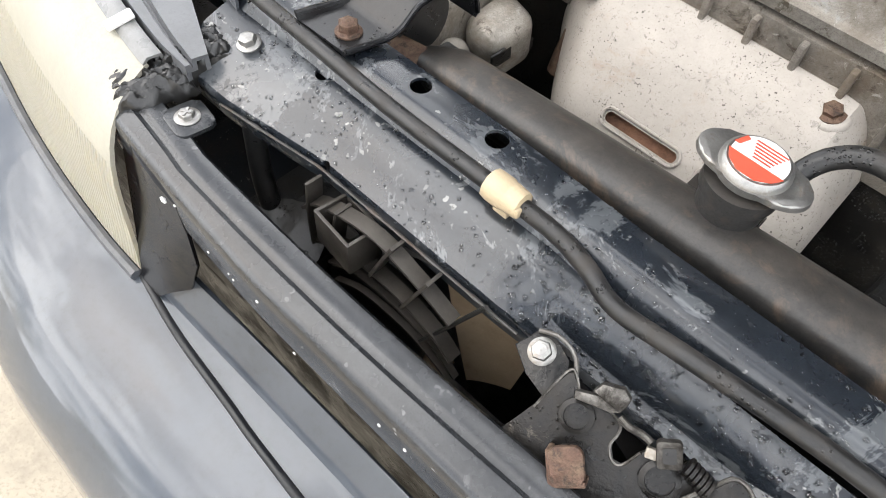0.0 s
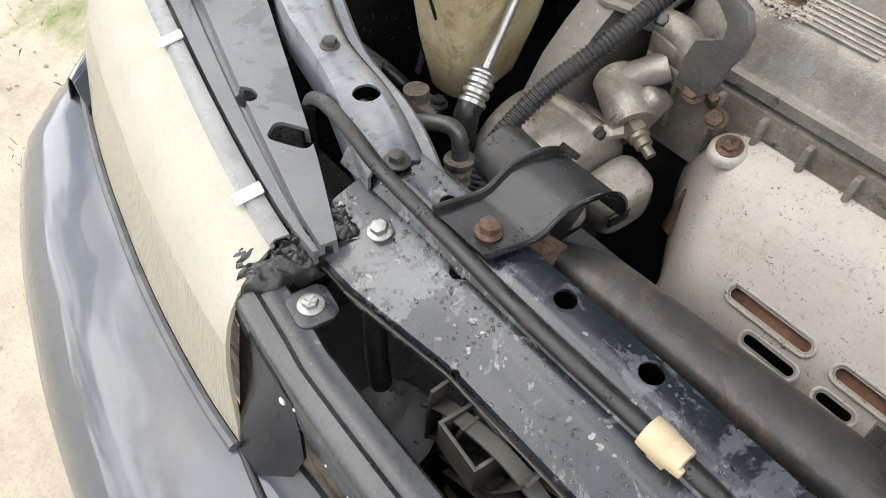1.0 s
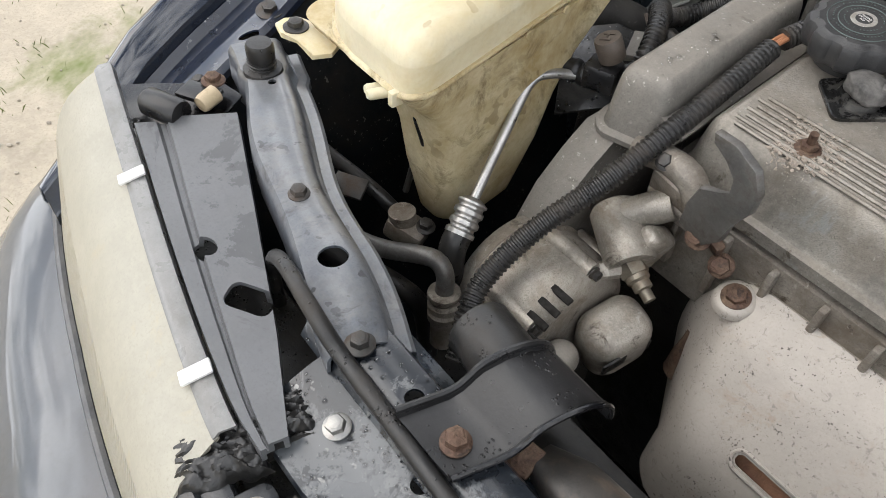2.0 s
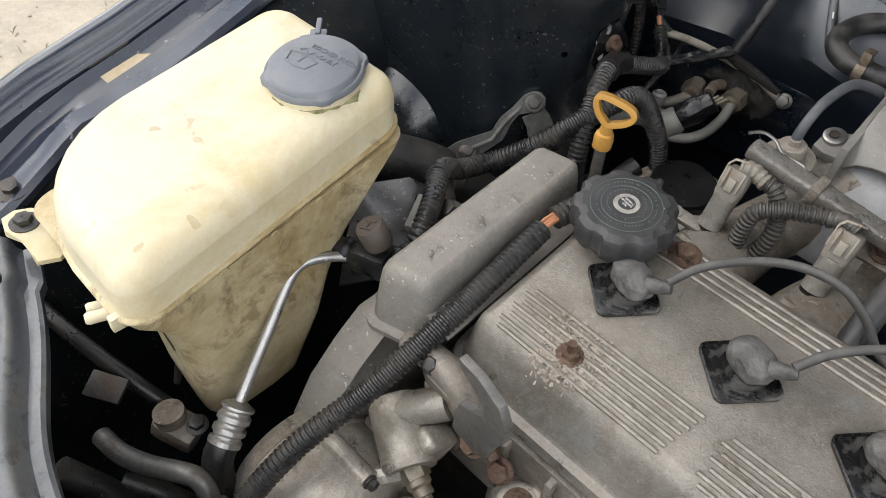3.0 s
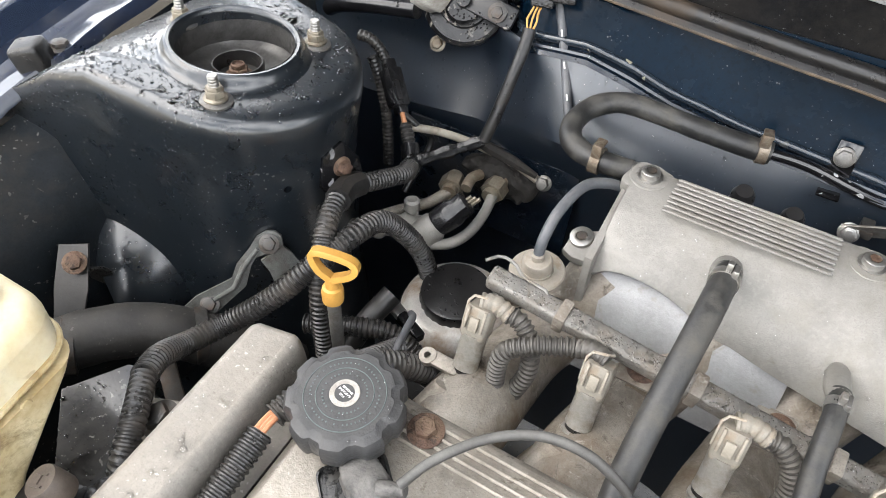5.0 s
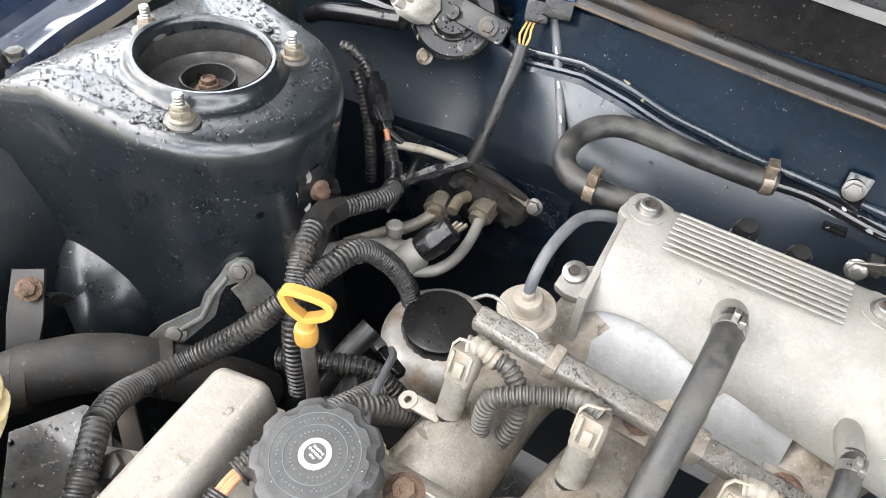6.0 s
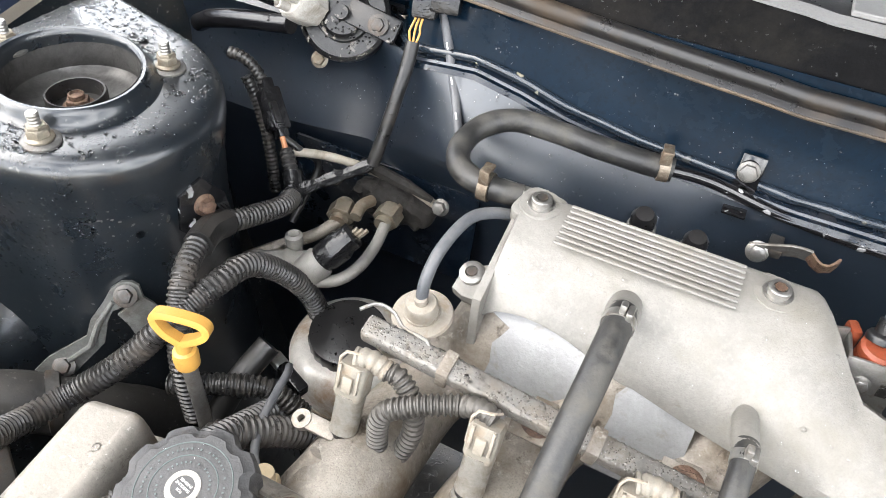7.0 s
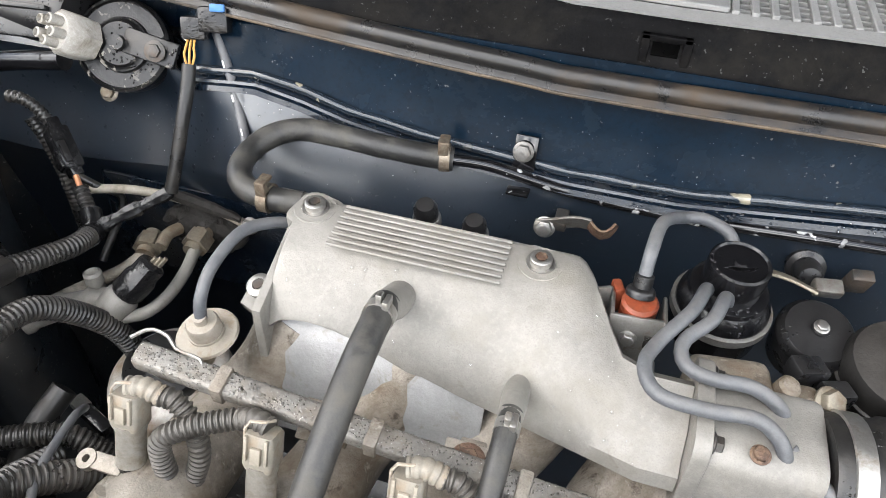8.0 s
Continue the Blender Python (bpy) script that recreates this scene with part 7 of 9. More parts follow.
for x, z in ((-0.166, 0.715), (-0.075, 0.714)):
    part("rail_bolt", hex_head((x, 0.556, z + 0.050), (0, -0.5, 1), 0.0085, 0.007, 1.35, 10), M_RUST, rail, "rusty flange bolt")
    part("rail_foot", join(box((0.026, 0.026, 0.004), pose(x - 0.003, 0.556, z + 0.047, 27), 0.001), box((0.016, 0.004, 0.04), pose(x, 0.568, z + 0.03, -10), 0.001)), M_ALU_D, rail)
damp = thing("pulsation_damper", (-0.263, 0.583, 0.77), "tarnished round fuel pulsation damper", "fuel damper")
dm = axis((-0.2645, 0.590, 0.769), (-0.05, -0.15, 1))
part("damper_disc", lathe([(0, 0), (0.010, 0), (0.011, 0.0045), (0.0200, 0.0052), (0.0213, 0.0065), (0.0203, 0.0080), (0.0123, 0.0084), (0.0120, 0.0100), (0, 0.0100)], dm, 36), M_PALE, damp)
part("damper_cup", lathe([(0.0112, 0.0095), (0.0112, 0.0185), (0.0100, 0.0200), (0.0045, 0.0200), (0.0045, 0.025), (0, 0.025)], dm, 28), M_PALE, damp, "tarnished cup")
part("damper_stem", tube([(-0.2645, 0.590, 0.771), (-0.267, 0.580, 0.758), (-0.270, 0.560, 0.768), (-0.271, 0.548, 0.788)], 0.0075, 14), M_BRASS, damp)
part("damper_clip", tube([(-0.292, 0.553, 0.800), (-0.284, 0.562, 0.801), (-0.272, 0.562, 0.799), (-0.262, 0.556, 0.796), (-0.244, 0.553, 0.797), (-0.240, 0.548, 0.793)], 0.0013, 8), M_STEEL, damp, "thin sprung wire clip")
vac = thing("vacuum_hose", (-0.26, 0.62, 0.79), "grey rubber vacuum hose arching to the plenum", "hose")
part("hose", tube([(-0.2660, 0.588, 0.790), (-0.2655, 0.592, 0.806), (-0.264, 0.609, 0.820), (-0.258, 0.638, 0.827), (-0.247, 0.660, 0.821), (-0.235, 0.673, 0.813), (-0.226, 0.678, 0.811)], 0.0042, 14), M_GREYHOSE, vac)

for k in range(4):
    x = -0.278 + 0.0885 * k
    inj = thing("fuel_injector", (x, 0.49, 0.735), "dusty fuel injector with a grey-beige plug", "injector", "injectors")
    up = Vector((0.0, 0.020, 0.053)).normalized()
    im = axis((x + 0.001, 0.507, 0.737), up, 0)
    rt = Vector((1, 0, 0))
    iy = im.to_3x3().inverted() @ rt
    turn_ = math.degrees(math.atan2(iy.y, iy.x))
    im = im @ Matrix.Rotation(radians(turn_), 4, "Z") @ Matrix.Diagonal((0.86, 0.86, 1.0, 1))
    part("injector_body", lathe([(0.0, -0.016), (0.0118, -0.016), (0.0118, -0.003), (0.0092, -0.002), (0.0092, 0.001), (0.0112, 0.002), (0.0108, 0.004), (0.0108, 0.026), (0.0112, 0.027), (0.0112, 0.031), (0, 0.032)], im, 24), M_INJ, inj, "bare metal injector body")
    part("seal_ring", lathe([(0.0093, -0.002), (0.0100, -0.0015), (0.0100, 0.0005), (0.0093, 0.001)], im, 24), M_GRIME_SHADE, inj)
    part("plug_shell", loft([[im @ Vector((px, py, z)) for px, py in rrect(w, h, 0.003)] for w, h, z in ((0.020, 0.018, 0.029), (0.0225, 0.0195, 0.032), (0.0225, 0.0195, 0.050), (0.0195, 0.0165, 0.053))]), M_SLEEVE, inj, "faded beige plug")
    for s in (-0.0075, 0.0, 0.0075):
        part("plug_latch", box((0.0024 if s else 0.0075, 0.0030, 0.017 if s else 0.011), im @ Matrix.Translation((s, -0.0110, 0.045 if s else 0.041)), 0.0006), M_CONN, inj)
    part("wire_clip", sweep([im @ Vector(p) for p in ((-0.0115, -0.004, 0.036), (-0.0118, -0.004, 0.054), (-0.0085, -0.003, 0.0585), (0.002, -0.002, 0.0600), (0.006, 0.004, 0.0590))], [0.0011] * 5, 6), M_PALE, inj, "bent wire clip")
    sg_ = -1.0 if k == 1 else 1.0
    boot_end = im @ Vector((0.021 * sg_, 0.006, 0.052))
    sl = spline([im @ Vector((-0.003 * sg_, 0.002, 0.054)), im @ Vector((0.008 * sg_, 0.004, 0.0555)), boot_end], 0.001)
    part("plug_boot", sweep(sl, [0.0070 if i % 5 < 3 else 0.0061 for i in range(len(sl))], 14), M_LOOMD if k == 1 else M_SLEEVE, inj, "ribbed sleeve")
    h = thing("injector_loom", boot_end, "dusty black corrugated injector conduit", "conduit", "injector conduits")
    e = boot_end
    if k == 1:
        pts = [e, e + Vector((-0.010, -0.004, -0.001)), e + Vector((-0.032, -0.014, -0.006)), e + Vector((-0.046, -0.020, -0.020)), e + Vector((-0.046, -0.022, -0.07))]
    else:
        pts = [e, e + Vector((0.009, 0.000, -0.002)), e + Vector((0.020, -0.004, -0.014)), e + Vector((0.024, -0.010, -0.036)), e + Vector((0.016, -0.016, -0.065))]
    part("conduit", loom(pts, 0.0070, 0.0038, 0.2), M_LOOMD, h)

# ---- hoses off the plenum ----
def nipple_hose(name, foot, pts, r, label):
    t = thing(name, foot, label, "hose")
    d = (Vector(pts[1]) - Vector(pts[0])).normalized()
    part("cast_nipple", sweep([Vector(foot) - d * 0.020 - Vector((0, 0, 0.004)), Vector(foot) - d * 0.008, Vector(foot).lerp(Vector(pts[0]), 0.35), Vector(pts[0]) + d * 0.004, Vector(pts[0]) + d * 0.01], [r * 0.7, r * 1.15, r * 1.2, r * 1.08, r * 0.8], 20), M_ALU, t, "cast aluminium nipple")
    part("hose", tube(pts, r, 18, 0.006, 0.03), M_HOSE, t, "scuffed black rubber hose")
    cmx = axis(Vector(pts[0]) + d * 0.008, d)
    part("hose_clamp", join(lathe([(r * 1.02, 0), (r * 1.1, 0), (r * 1.1, 0.007), (r * 1.02, 0.007)], cmx, 22), box((0.004, 0.01, 0.006), cmx @ Matrix.Translation((0, r * 1.2, 0.0035)), 0.001), box((0.004, 0.006, 0.010), cmx @ Matrix.Translation((r * 0.5, r * 1.1, 0.0035)), 0.001)), M_STEEL, t, "spring wire clamp")
    return t


nipple_hose("breather_hose", (-0.143, 0.622, 0.812), [(-0.142, 0.603, 0.831), (-0.142, 0.588, 0.833), (-0.143, 0.558, 0.827), (-0.145, 0.525, 0.811), (-0.147, 0.492, 0.790), (-0.148, 0.464, 0.769), (-0.147, 0.446, 0.750)], 0.0092, "black rubber breather hose from plenum to cover")
nipple_hose("vacuum_pipe_hose", (-0.056, 0.588, 0.792), [(-0.055, 0.570, 0.804), (-0.055, 0.552, 0.803), (-0.055, 0.520, 0.788), (-0.052, 0.48, 0.765), (-0.05, 0.44, 0.74)], 0.0068, "black rubber hose below the plenum")
M_CLAMP = surface("tarnished_clamp_steel", (0.26, 0.22, 0.17), 0.4, metal=0.7, vary=0.4, size=70, bump=0.2, dirt=(0.10, 0.06, 0.035), dirt_at=0.54, dirt_size=60)
brh = thing("heater_hose", (-0.25, 0.72, 0.81), "thick black heater hose with spring clamps", "hose")
part("hose", tube([(-0.238, 0.690, 0.818), (-0.258, 0.688, 0.818), (-0.280, 0.691, 0.818), (-0.295, 0.701, 0.820), (-0.301, 0.720, 0.824), (-0.294, 0.743, 0.829), (-0.274, 0.758, 0.833), (-0.245, 0.762, 0.832), (-0.205, 0.764, 0.829), (-0.165, 0.770, 0.825), (-0.148, 0.773, 0.824)], 0.0092, 18, 0.006, 0.05), M_HOSE, brh)
for p, d in (((-0.262, 0.688, 0.818), (-1, 0, 0)), ((-0.160, 0.7708, 0.825), (1, 0.2, 0))):
    cmx = axis(p, d)
    part("hose_clamp", join(lathe([(0.0102, 0), (0.0112, 0), (0.0112, 0.008), (0.0102, 0.008)], cmx, 24), box((0.006, 0.012, 0.008), axis((p[0], p[1] - 0.006, p[2] + 0.0125), d) @ Matrix.Translation((0, 0, 0.004)), 0.001), box((0.014, 0.003, 0.008), axis((p[0], p[1] - 0.002, p[2] + 0.0165), d) @ Matrix.Translation((0, 0, 0.004)), 0.001)), M_CLAMP, brh, "tarnished spring clamp")
part("pipe_end", join(lathe([(0.0085, 0), (0.0085, 0.03)], axis((-0.226, 0.690, 0.818), (-1, 0, 0)), 16), hex_head((-0.222, 0.690, 0.818), (-1, 0, 0), 0.0105, 0.009, 1.0, 0, False)), M_STEEL, brh, "steel pipe union")
vp = thing("vacuum_pipe", (-0.1, 0.785, 0.82), "thin wet black steel pipe along the firewall", "pipe")
part("pipe", tube([(-0.152, 0.772, 0.824), (-0.12, 0.778, 0.821), (-0.06, 0.782, 0.809), (0.03, 0.782, 0.806), (0.2, 0.782, 0.815), (0.5, 0.782, 0.82)], 0.0048, 12, 0.008), M_CHIPPED, vp)
part("pipe_strap", join(box((0.018, 0.003, 0.042), pose(-0.097, 0.789, 0.824, -12), 0.001), box((0.018, 0.022, 0.003), pose(-0.097, 0.781, 0.804), 0.001)), M_CHIPPED, vp)
part("strap_bolt", hex_head((-0.098, 0.786, 0.834), (0, -1, 0.3), 0.0066, 0.006, 1.25, 0), M_GSTEEL, vp, "zinc bolt")

# ---- wiring looms ----
def conduit(name, pts, r, label, material=None, group="wiring conduits"):
    t = thing(name, pts[0], label, "conduit", group)
    part("conduit", loom(pts, r), material or M_LOOM, t)
    return t


main = conduit("wiring_conduit", [(-0.352, 0.085, 0.60), (-0.366, 0.105, 0.628), (-0.374, 0.128, 0.645), (-0.370, 0.17, 0.675), (-0.356, 0.223, 0.707), (-0.347, 0.279, 0.738), (-0.346, 0.33, 0.755), (-0.346, 0.374, 0.768)], 0.0088, "dusty black corrugated loom beside the valve cover")
part("split_end", loom([(-0.3455, 0.386, 0.771), (-0.341, 0.405, 0.774), (-0.336, 0.43, 0.771), (-0.332, 0.46, 0.755), (-0.33, 0.50, 0.73)], 0.0086), M_LOOM, main)
for d in (-0.002, 0.001, 0.003):
    part("bare_wire", tube([(-0.346 + d, 0.368, 0.771), (-0.3455 + d, 0.38, 0.7735), (-0.344 + d, 0.392, 0.774)], 0.0019, 8), M_COPPER, main, "copper-pink wires in the gap")
lo = conduit("wiring_conduit", [(-0.418, 0.318, 0.728), (-0.420, 0.328, 0.742), (-0.432, 0.350, 0.750), (-0.449, 0.372, 0.750)], 0.0088, "black corrugated loom across the inner wing")
part("upper_run", loom([(-0.449, 0.372, 0.750), (-0.462, 0.395, 0.738), (-0.474, 0.428, 0.712), (-0.462, 0.462, 0.712), (-0.436, 0.485, 0.735), (-0.414, 0.512, 0.762), (-0.403, 0.545, 0.772), (-0.401, 0.578, 0.764), (-0.397, 0.606, 0.735), (-0.389, 0.630, 0.692), (-0.38, 0.64, 0.64)], 0.0095), M_LOOM, lo)
tl_ = conduit("wiring_conduit", [(-0.398, 0.497, 0.68), (-0.405, 0.503, 0.735), (-0.416, 0.525, 0.775), (-0.428, 0.555, 0.784), (-0.436, 0.585, 0.779), (-0.432, 0.62, 0.766), (-0.428, 0.655, 0.753), (-0.440, 0.688, 0.738)], 0.0088, "black corrugated loom taped at the strut tower")
part("branch", loom([(-0.440, 0.688, 0.738), (-0.450, 0.700, 0.746), (-0.465, 0.714, 0.759)], 0.0068), M_LOOM, tl_)
part("tape_wrap", tube([(-0.430, 0.562, 0.783), (-0.436, 0.580, 0.780), (-0.4355, 0.598, 0.775)], 0.0112, 9), M_DULL, tl_, "grey tape wrap")
part("tape_joint", tube([(-0.436, 0.678, 0.742), (-0.441, 0.690, 0.737), (-0.452, 0.703, 0.746)], 0.0098, 9, 0.004, 0.12), M_TAPE, tl_, "black tape joint")
tw = spline([(-0.441, 0.690, 0.738), (-0.425, 0.705, 0.745), (-0.405, 0.722, 0.753), (-0.388, 0.733, 0.762)], 0.004)
part("twisted_tape", sweep(tw, [0.006 + 0.003 * noise.noise(p * 120) for p in tw], 7), M_TAPE, tl_, "twisted shiny black tape")
part("copper_tip", tube([(-0.465, 0.714, 0.759), (-0.474, 0.722, 0.765)], 0.0026, 8), M_COPPER, tl_, "bare copper wire")
plug = thing("inline_connector", (-0.49, 0.735, 0.775), "wet black inline connector hanging by its wires", "connector")
part("shell", join(box((0.018, 0.017, 0.040), axis((-0.493, 0.737, 0.779), (-0.5, 0.36, 0.55), 20), 0.003), box((0.021, 0.012, 0.016), axis((-0.487, 0.732, 0.773), (-0.5, 0.36, 0.55), 20), 0.002), box((0.011, 0.012, 0.056), axis((-0.4935, 0.7375, 0.780), (-0.5, 0.36, 0.55), 20), 0.002)), M_TAPE, plug)
part("latch", box((0.006, 0.005, 0.02), axis((-0.485, 0.730, 0.783), (-0.5, 0.36, 0.55), 20), 0.001), M_BLACK, plug)
part("lead_out", loom([(-0.509, 0.747, 0.797), (-0.518, 0.748, 0.808), (-0.528, 0.746, 0.817), (-0.54, 0.742, 0.82)], 0.0058), M_LOOM, plug)
part("loop_wire", tube([(-0.478, 0.724, 0.765), (-0.46, 0.73, 0.75), (-0.45, 0.74, 0.73), (-0.455, 0.70, 0.69)], 0.0035, 10), M_RUBBER, plug)
part("drop_loom", loom([(-0.525, 0.744, 0.80), (-0.512, 0.742, 0.77), (-0.50, 0.735, 0.735), (-0.495, 0.73, 0.69)], 0.0058), M_LOOM, plug)
sleeve = thing("sensor_lead", (-0.38, 0.77, 0.8), "black sleeved lead with orange wires into a black plug", "cable")
part("sleeve", tube([(-0.388, 0.733, 0.762), (-0.3835, 0.742, 0.785), (-0.379, 0.758, 0.820), (-0.377, 0.772, 0.846), (-0.3775, 0.780, 0.860)], 0.0058, 14), M_RUBBER, sleeve)
for d in (-0.0032, 0.0, 0.0032):
    part("wire", tube([(-0.3775 + d * 0.7, 0.780, 0.858), (-0.3785 + d * 1.5, 0.784, 0.866), (-0.378 + d, 0.787, 0.873), (-0.376 + d, 0.789, 0.880)], 0.0010, 8), M_ORANGE, sleeve, "orange-yellow wire")
part("plug_body", box((0.020, 0.014, 0.018), pose(-0.374, 0.793, 0.886, -20, 0, 12), 0.002), M_TAPE, sleeve, "black plug")
part("plug_socket", box((0.024, 0.016, 0.020), pose(-0.358, 0.799, 0.893, -20, 0, 12), 0.002), M_TAPE, sleeve)
part("plug_tab", box((0.012, 0.004, 0.006), pose(-0.352, 0.795, 0.905, -20, 0, 12), 0.001), M_BLUE, sleeve, "blue plastic tab")
stay = thing("drain_tube", (-0.34, 0.78, 0.82), "thin grey rubber tube with worn white print", "hose")
part("tube", tube([(-0.364, 0.805, 0.882), (-0.352, 0.795, 0.858), (-0.335, 0.775, 0.832), (-0.318, 0.752, 0.808), (-0.312, 0.745, 0.80)], 0.0040, 12), M_GREYHOSE, stay)
for f in (0.25, 0.5, 0.75):
    p = Vector((-0.364, 0.805, 0.882)).lerp(Vector((-0.312, 0.745, 0.80)), f)
    part("print_bar", box((0.0012, 0.0015, 0.006), axis(p + Vector((0.002, -0.0048, 0.001)), (0.5, -0.55, -0.75)), 0.0002, 1), M_WHITE, stay)

# ---- dipstick ----
dip = thing("dipstick", (-0.374, 0.483, 0.7), "orange oil dipstick with a loop handle", "dipstick")
loop = [(-0.3755, 0.484, 0.791), (-0.3835, 0.481, 0.799), (-0.3880, 0.480, 0.8085), (-0.3860, 0.481, 0.8145), (-0.374, 0.4855, 0.8135), (-0.362, 0.4895, 0.8100), (-0.3585, 0.490, 0.8045), (-0.363, 0.488, 0.798), (-0.3755, 0.484, 0.791)]
part("handle", strap(loop, 0.0085, 0.0046, (0.33, -0.9, 0.25), 0.002), M_ORANGE, dip)
part("handle_stem", lathe([(0.0, -0.006), (0.0078, -0.006), (0.0082, 0.003), (0.0072, 0.007), (0.0052, 0.008), (0.0046, 0.016), (0.0, 0.018)], axis((-0.3755, 0.484, 0.776), (0.0, 0, 1)), 18), M_ORANGE, dip)
part("tube", tube([(-0.3755, 0.484, 0.771), (-0.3735, 0.483, 0.745), (-0.371, 0.481, 0.70), (-0.37, 0.47, 0.62)], 0.0050, 12), M_GSTEEL, dip, "grimy metal guide tube")
part("stub_hose", tube([(-0.372, 0.555, 0.715), (-0.380, 0.53, 0.70), (-0.388, 0.505, 0.675)], 0.0095, 14), M_RUBBER, dip)

# ---- bracket at the tower's foot ----
M_LOOMBR = surface("dusty_zinc_bracket", (0.20, 0.205, 0.195), 0.42, metal=0.4, vary=0.3, size=50, bump=0.2, dirt=(0.10, 0.09, 0.075), dirt_at=0.58, dirt_size=40, specks=((0.06, 0.055, 0.05), 180.0, 0.66))
brk = thing("loom_bracket", (-0.49, 0.50, 0.69), "dusty steel loom bracket bolted to the inner wing", "bracket")
bm_ = Matrix.Translation((-0.476, 0.529, 0.738)) @ Matrix(((0.837, -0.148, 0.526, 0), (0.547, 0.227, -0.806, 0), (0, 0.963, 0.271, 0), (0, 0, 0, 1)))
part("strip", prism([(-0.079, -0.065), (-0.0675, -0.054), (-0.036, -0.036), (-0.031, -0.022), (-0.020, -0.008), (-0.0125, 0.0044), (-0.004, 0.010), (0.003, 0.010), (0.008, 0.006), (0.0095, -0.004), (-0.004, -0.0105), (-0.014, -0.015), (-0.019, -0.024), (-0.0244, -0.043), (-0.054, -0.0725), (-0.063, -0.078)][::-1], -0.003, bm_ @ Matrix.Translation((0, 0, -0.001))), M_LOOMBR, brk)
part("arm", prism([(-0.0095, -0.016), (0.0095, -0.004), (0.0160, -0.0105), (0.0235, -0.022), (0.0205, -0.033), (0.0084, -0.047), (0.0023, -0.042), (-0.0035, -0.026)][::-1], -0.003, bm_ @ Matrix.Translation((0, 0, 0.0005)) @ Matrix.Rotation(radians(14), 4, "Y")), M_LOOMBR, brk)
part("strip_rib", sweep([bm_ @ Vector(p) for p in ((-0.060, -0.062, 0.0), (-0.034, -0.044, 0.0), (-0.025, -0.024, 0.0), (-0.012, -0.006, 0.0))], [0.0020, 0.0026, 0.0026, 0.0016], 8), M_LOOMBR, brk)
for at_, way_, mat_ in (((-0.476, 0.5265, 0.7385), (0.35, -0.6, 0.6), M_DSTEEL), ((-0.513, 0.4835, 0.680), (0.3, -0.5, 0.7), M_DSTEEL), ((-0.4585, 0.5245, 0.702), (0.2, -0.9, 0.3), M_RUST)):
    part("bracket_bolt", hex_head(at_, way_, 0.0060, 0.006, 1.45, 10), mat_, brk, "weathered flange bolt")
part("tower_plate", prism([(-0.020, -0.024), (0.010, -0.027), (0.020, -0.004), (0.017, 0.022), (-0.004, 0.026), (-0.022, 0.006)], 0.003, axis((-0.4505, 0.592, 0.785), (0.95, -0.25, 0.1), 30), 0.001), M_CHIPPED, brk, "black bracket plate on the tower")
part("tower_bolt", hex_head((-0.4485, 0.592, 0.791), (0.95, -0.25, 0.1), 0.0062, 0.008, 1.4, 0), M_RUST, brk, "rusty flange bolt")
M_AIRHOSE = surface("dusty_air_hose", (0.022, 0.021, 0.020), 0.6, vary=0.4, size=30, bump=0.35, grain=200, dust=(0.15, 0.135, 0.115, 0.3), specks=((0.15, 0.14, 0.13), 260.0, 0.66))
ah = thing("air_hose", (-0.54, 0.44, 0.66), "thick grimy black hose low beside the reservoir", "hose")
for p_ in ((-0.578, 0.385, 0.680), (-0.512, 0.460, 0.662)):
    part("hose_band", lathe([(0.0232, 0), (0.0250, 0.001), (0.0250, 0.010), (0.0232, 0.011)], axis(p_, (0.55, 0.65, -0.15)), 24), M_DSTEEL, ah)
part("hose", tube([(-0.60, 0.33, 0.665), (-0.578, 0.385, 0.680), (-0.545, 0.430, 0.678), (-0.512, 0.460, 0.662), (-0.485, 0.490, 0.632), (-0.475, 0.53, 0.58)], 0.0235, 20, 0.008, 0.04), M_AIRHOSE, ah)
wb2 = thing("wing_bracket", (-0.62, 0.46, 0.69), "dark steel bracket and bolt on the inner wing", "bracket")
wbm_ = Matrix.Translation((-0.603, 0.428, 0.709)) @ Matrix(((0.894, -0.331, 0.300, 0), (0.447, 0.663, -0.601, 0), (0, 0.672, 0.741, 0), (0, 0, 0, 1)))
part("strip", prism([(-0.020, 0.026), (-0.018, -0.012), (-0.014, -0.042), (0.0105, -0.040), (0.0105, -0.009), (0.006, 0.029)], 0.002, wbm_ @ Matrix.Translation((0, 0, -0.004)), 0.0008), M_DULL, wb2, "dusty strip plate")
part("bolt", hex_head((-0.608, 0.434, 0.718), (0.45, -0.4, 0.8), 0.0066, 0.006, 1.5, 10), M_RUST, wb2)
part("leg", strap([(-0.607, 0.436, 0.708), (-0.612, 0.446, 0.700), (-0.622, 0.458, 0.680), (-0.634, 0.468, 0.650)], 0.022, 0.0025, (1, 0.5, 0.2)), M_GRIME_SHADE, wb2)

# ---- round filter with black cap ----
M_SILVER = surface("tarnished_silver_paint", (0.60, 0.58, 0.54), 0.35, metal=0.15, vary=0.2, size=25, bump=0.1, dirt=(0.3, 0.19, 0.1), dirt_at=0.58, dirt_size=22)
flt = thing("fuel_filter", (-0.352, 0.628, 0.6), "silver canister with a black moulded cap", "filter")
fm = axis((-0.349, 0.630, 0.636), (0.02, -0.12, 1)) @ Matrix.Scale(1.20, 4)
part("canister", lathe([(0.0, -0.06), (0.042, -0.06), (0.0445, 0.0), (0.0440, 0.008), (0.042, 0.013), (0.038, 0.018), (0.0325, 0.0205), (0.0, 0.0205)], fm, 40), M_SILVER, flt, "tarnished silver body")
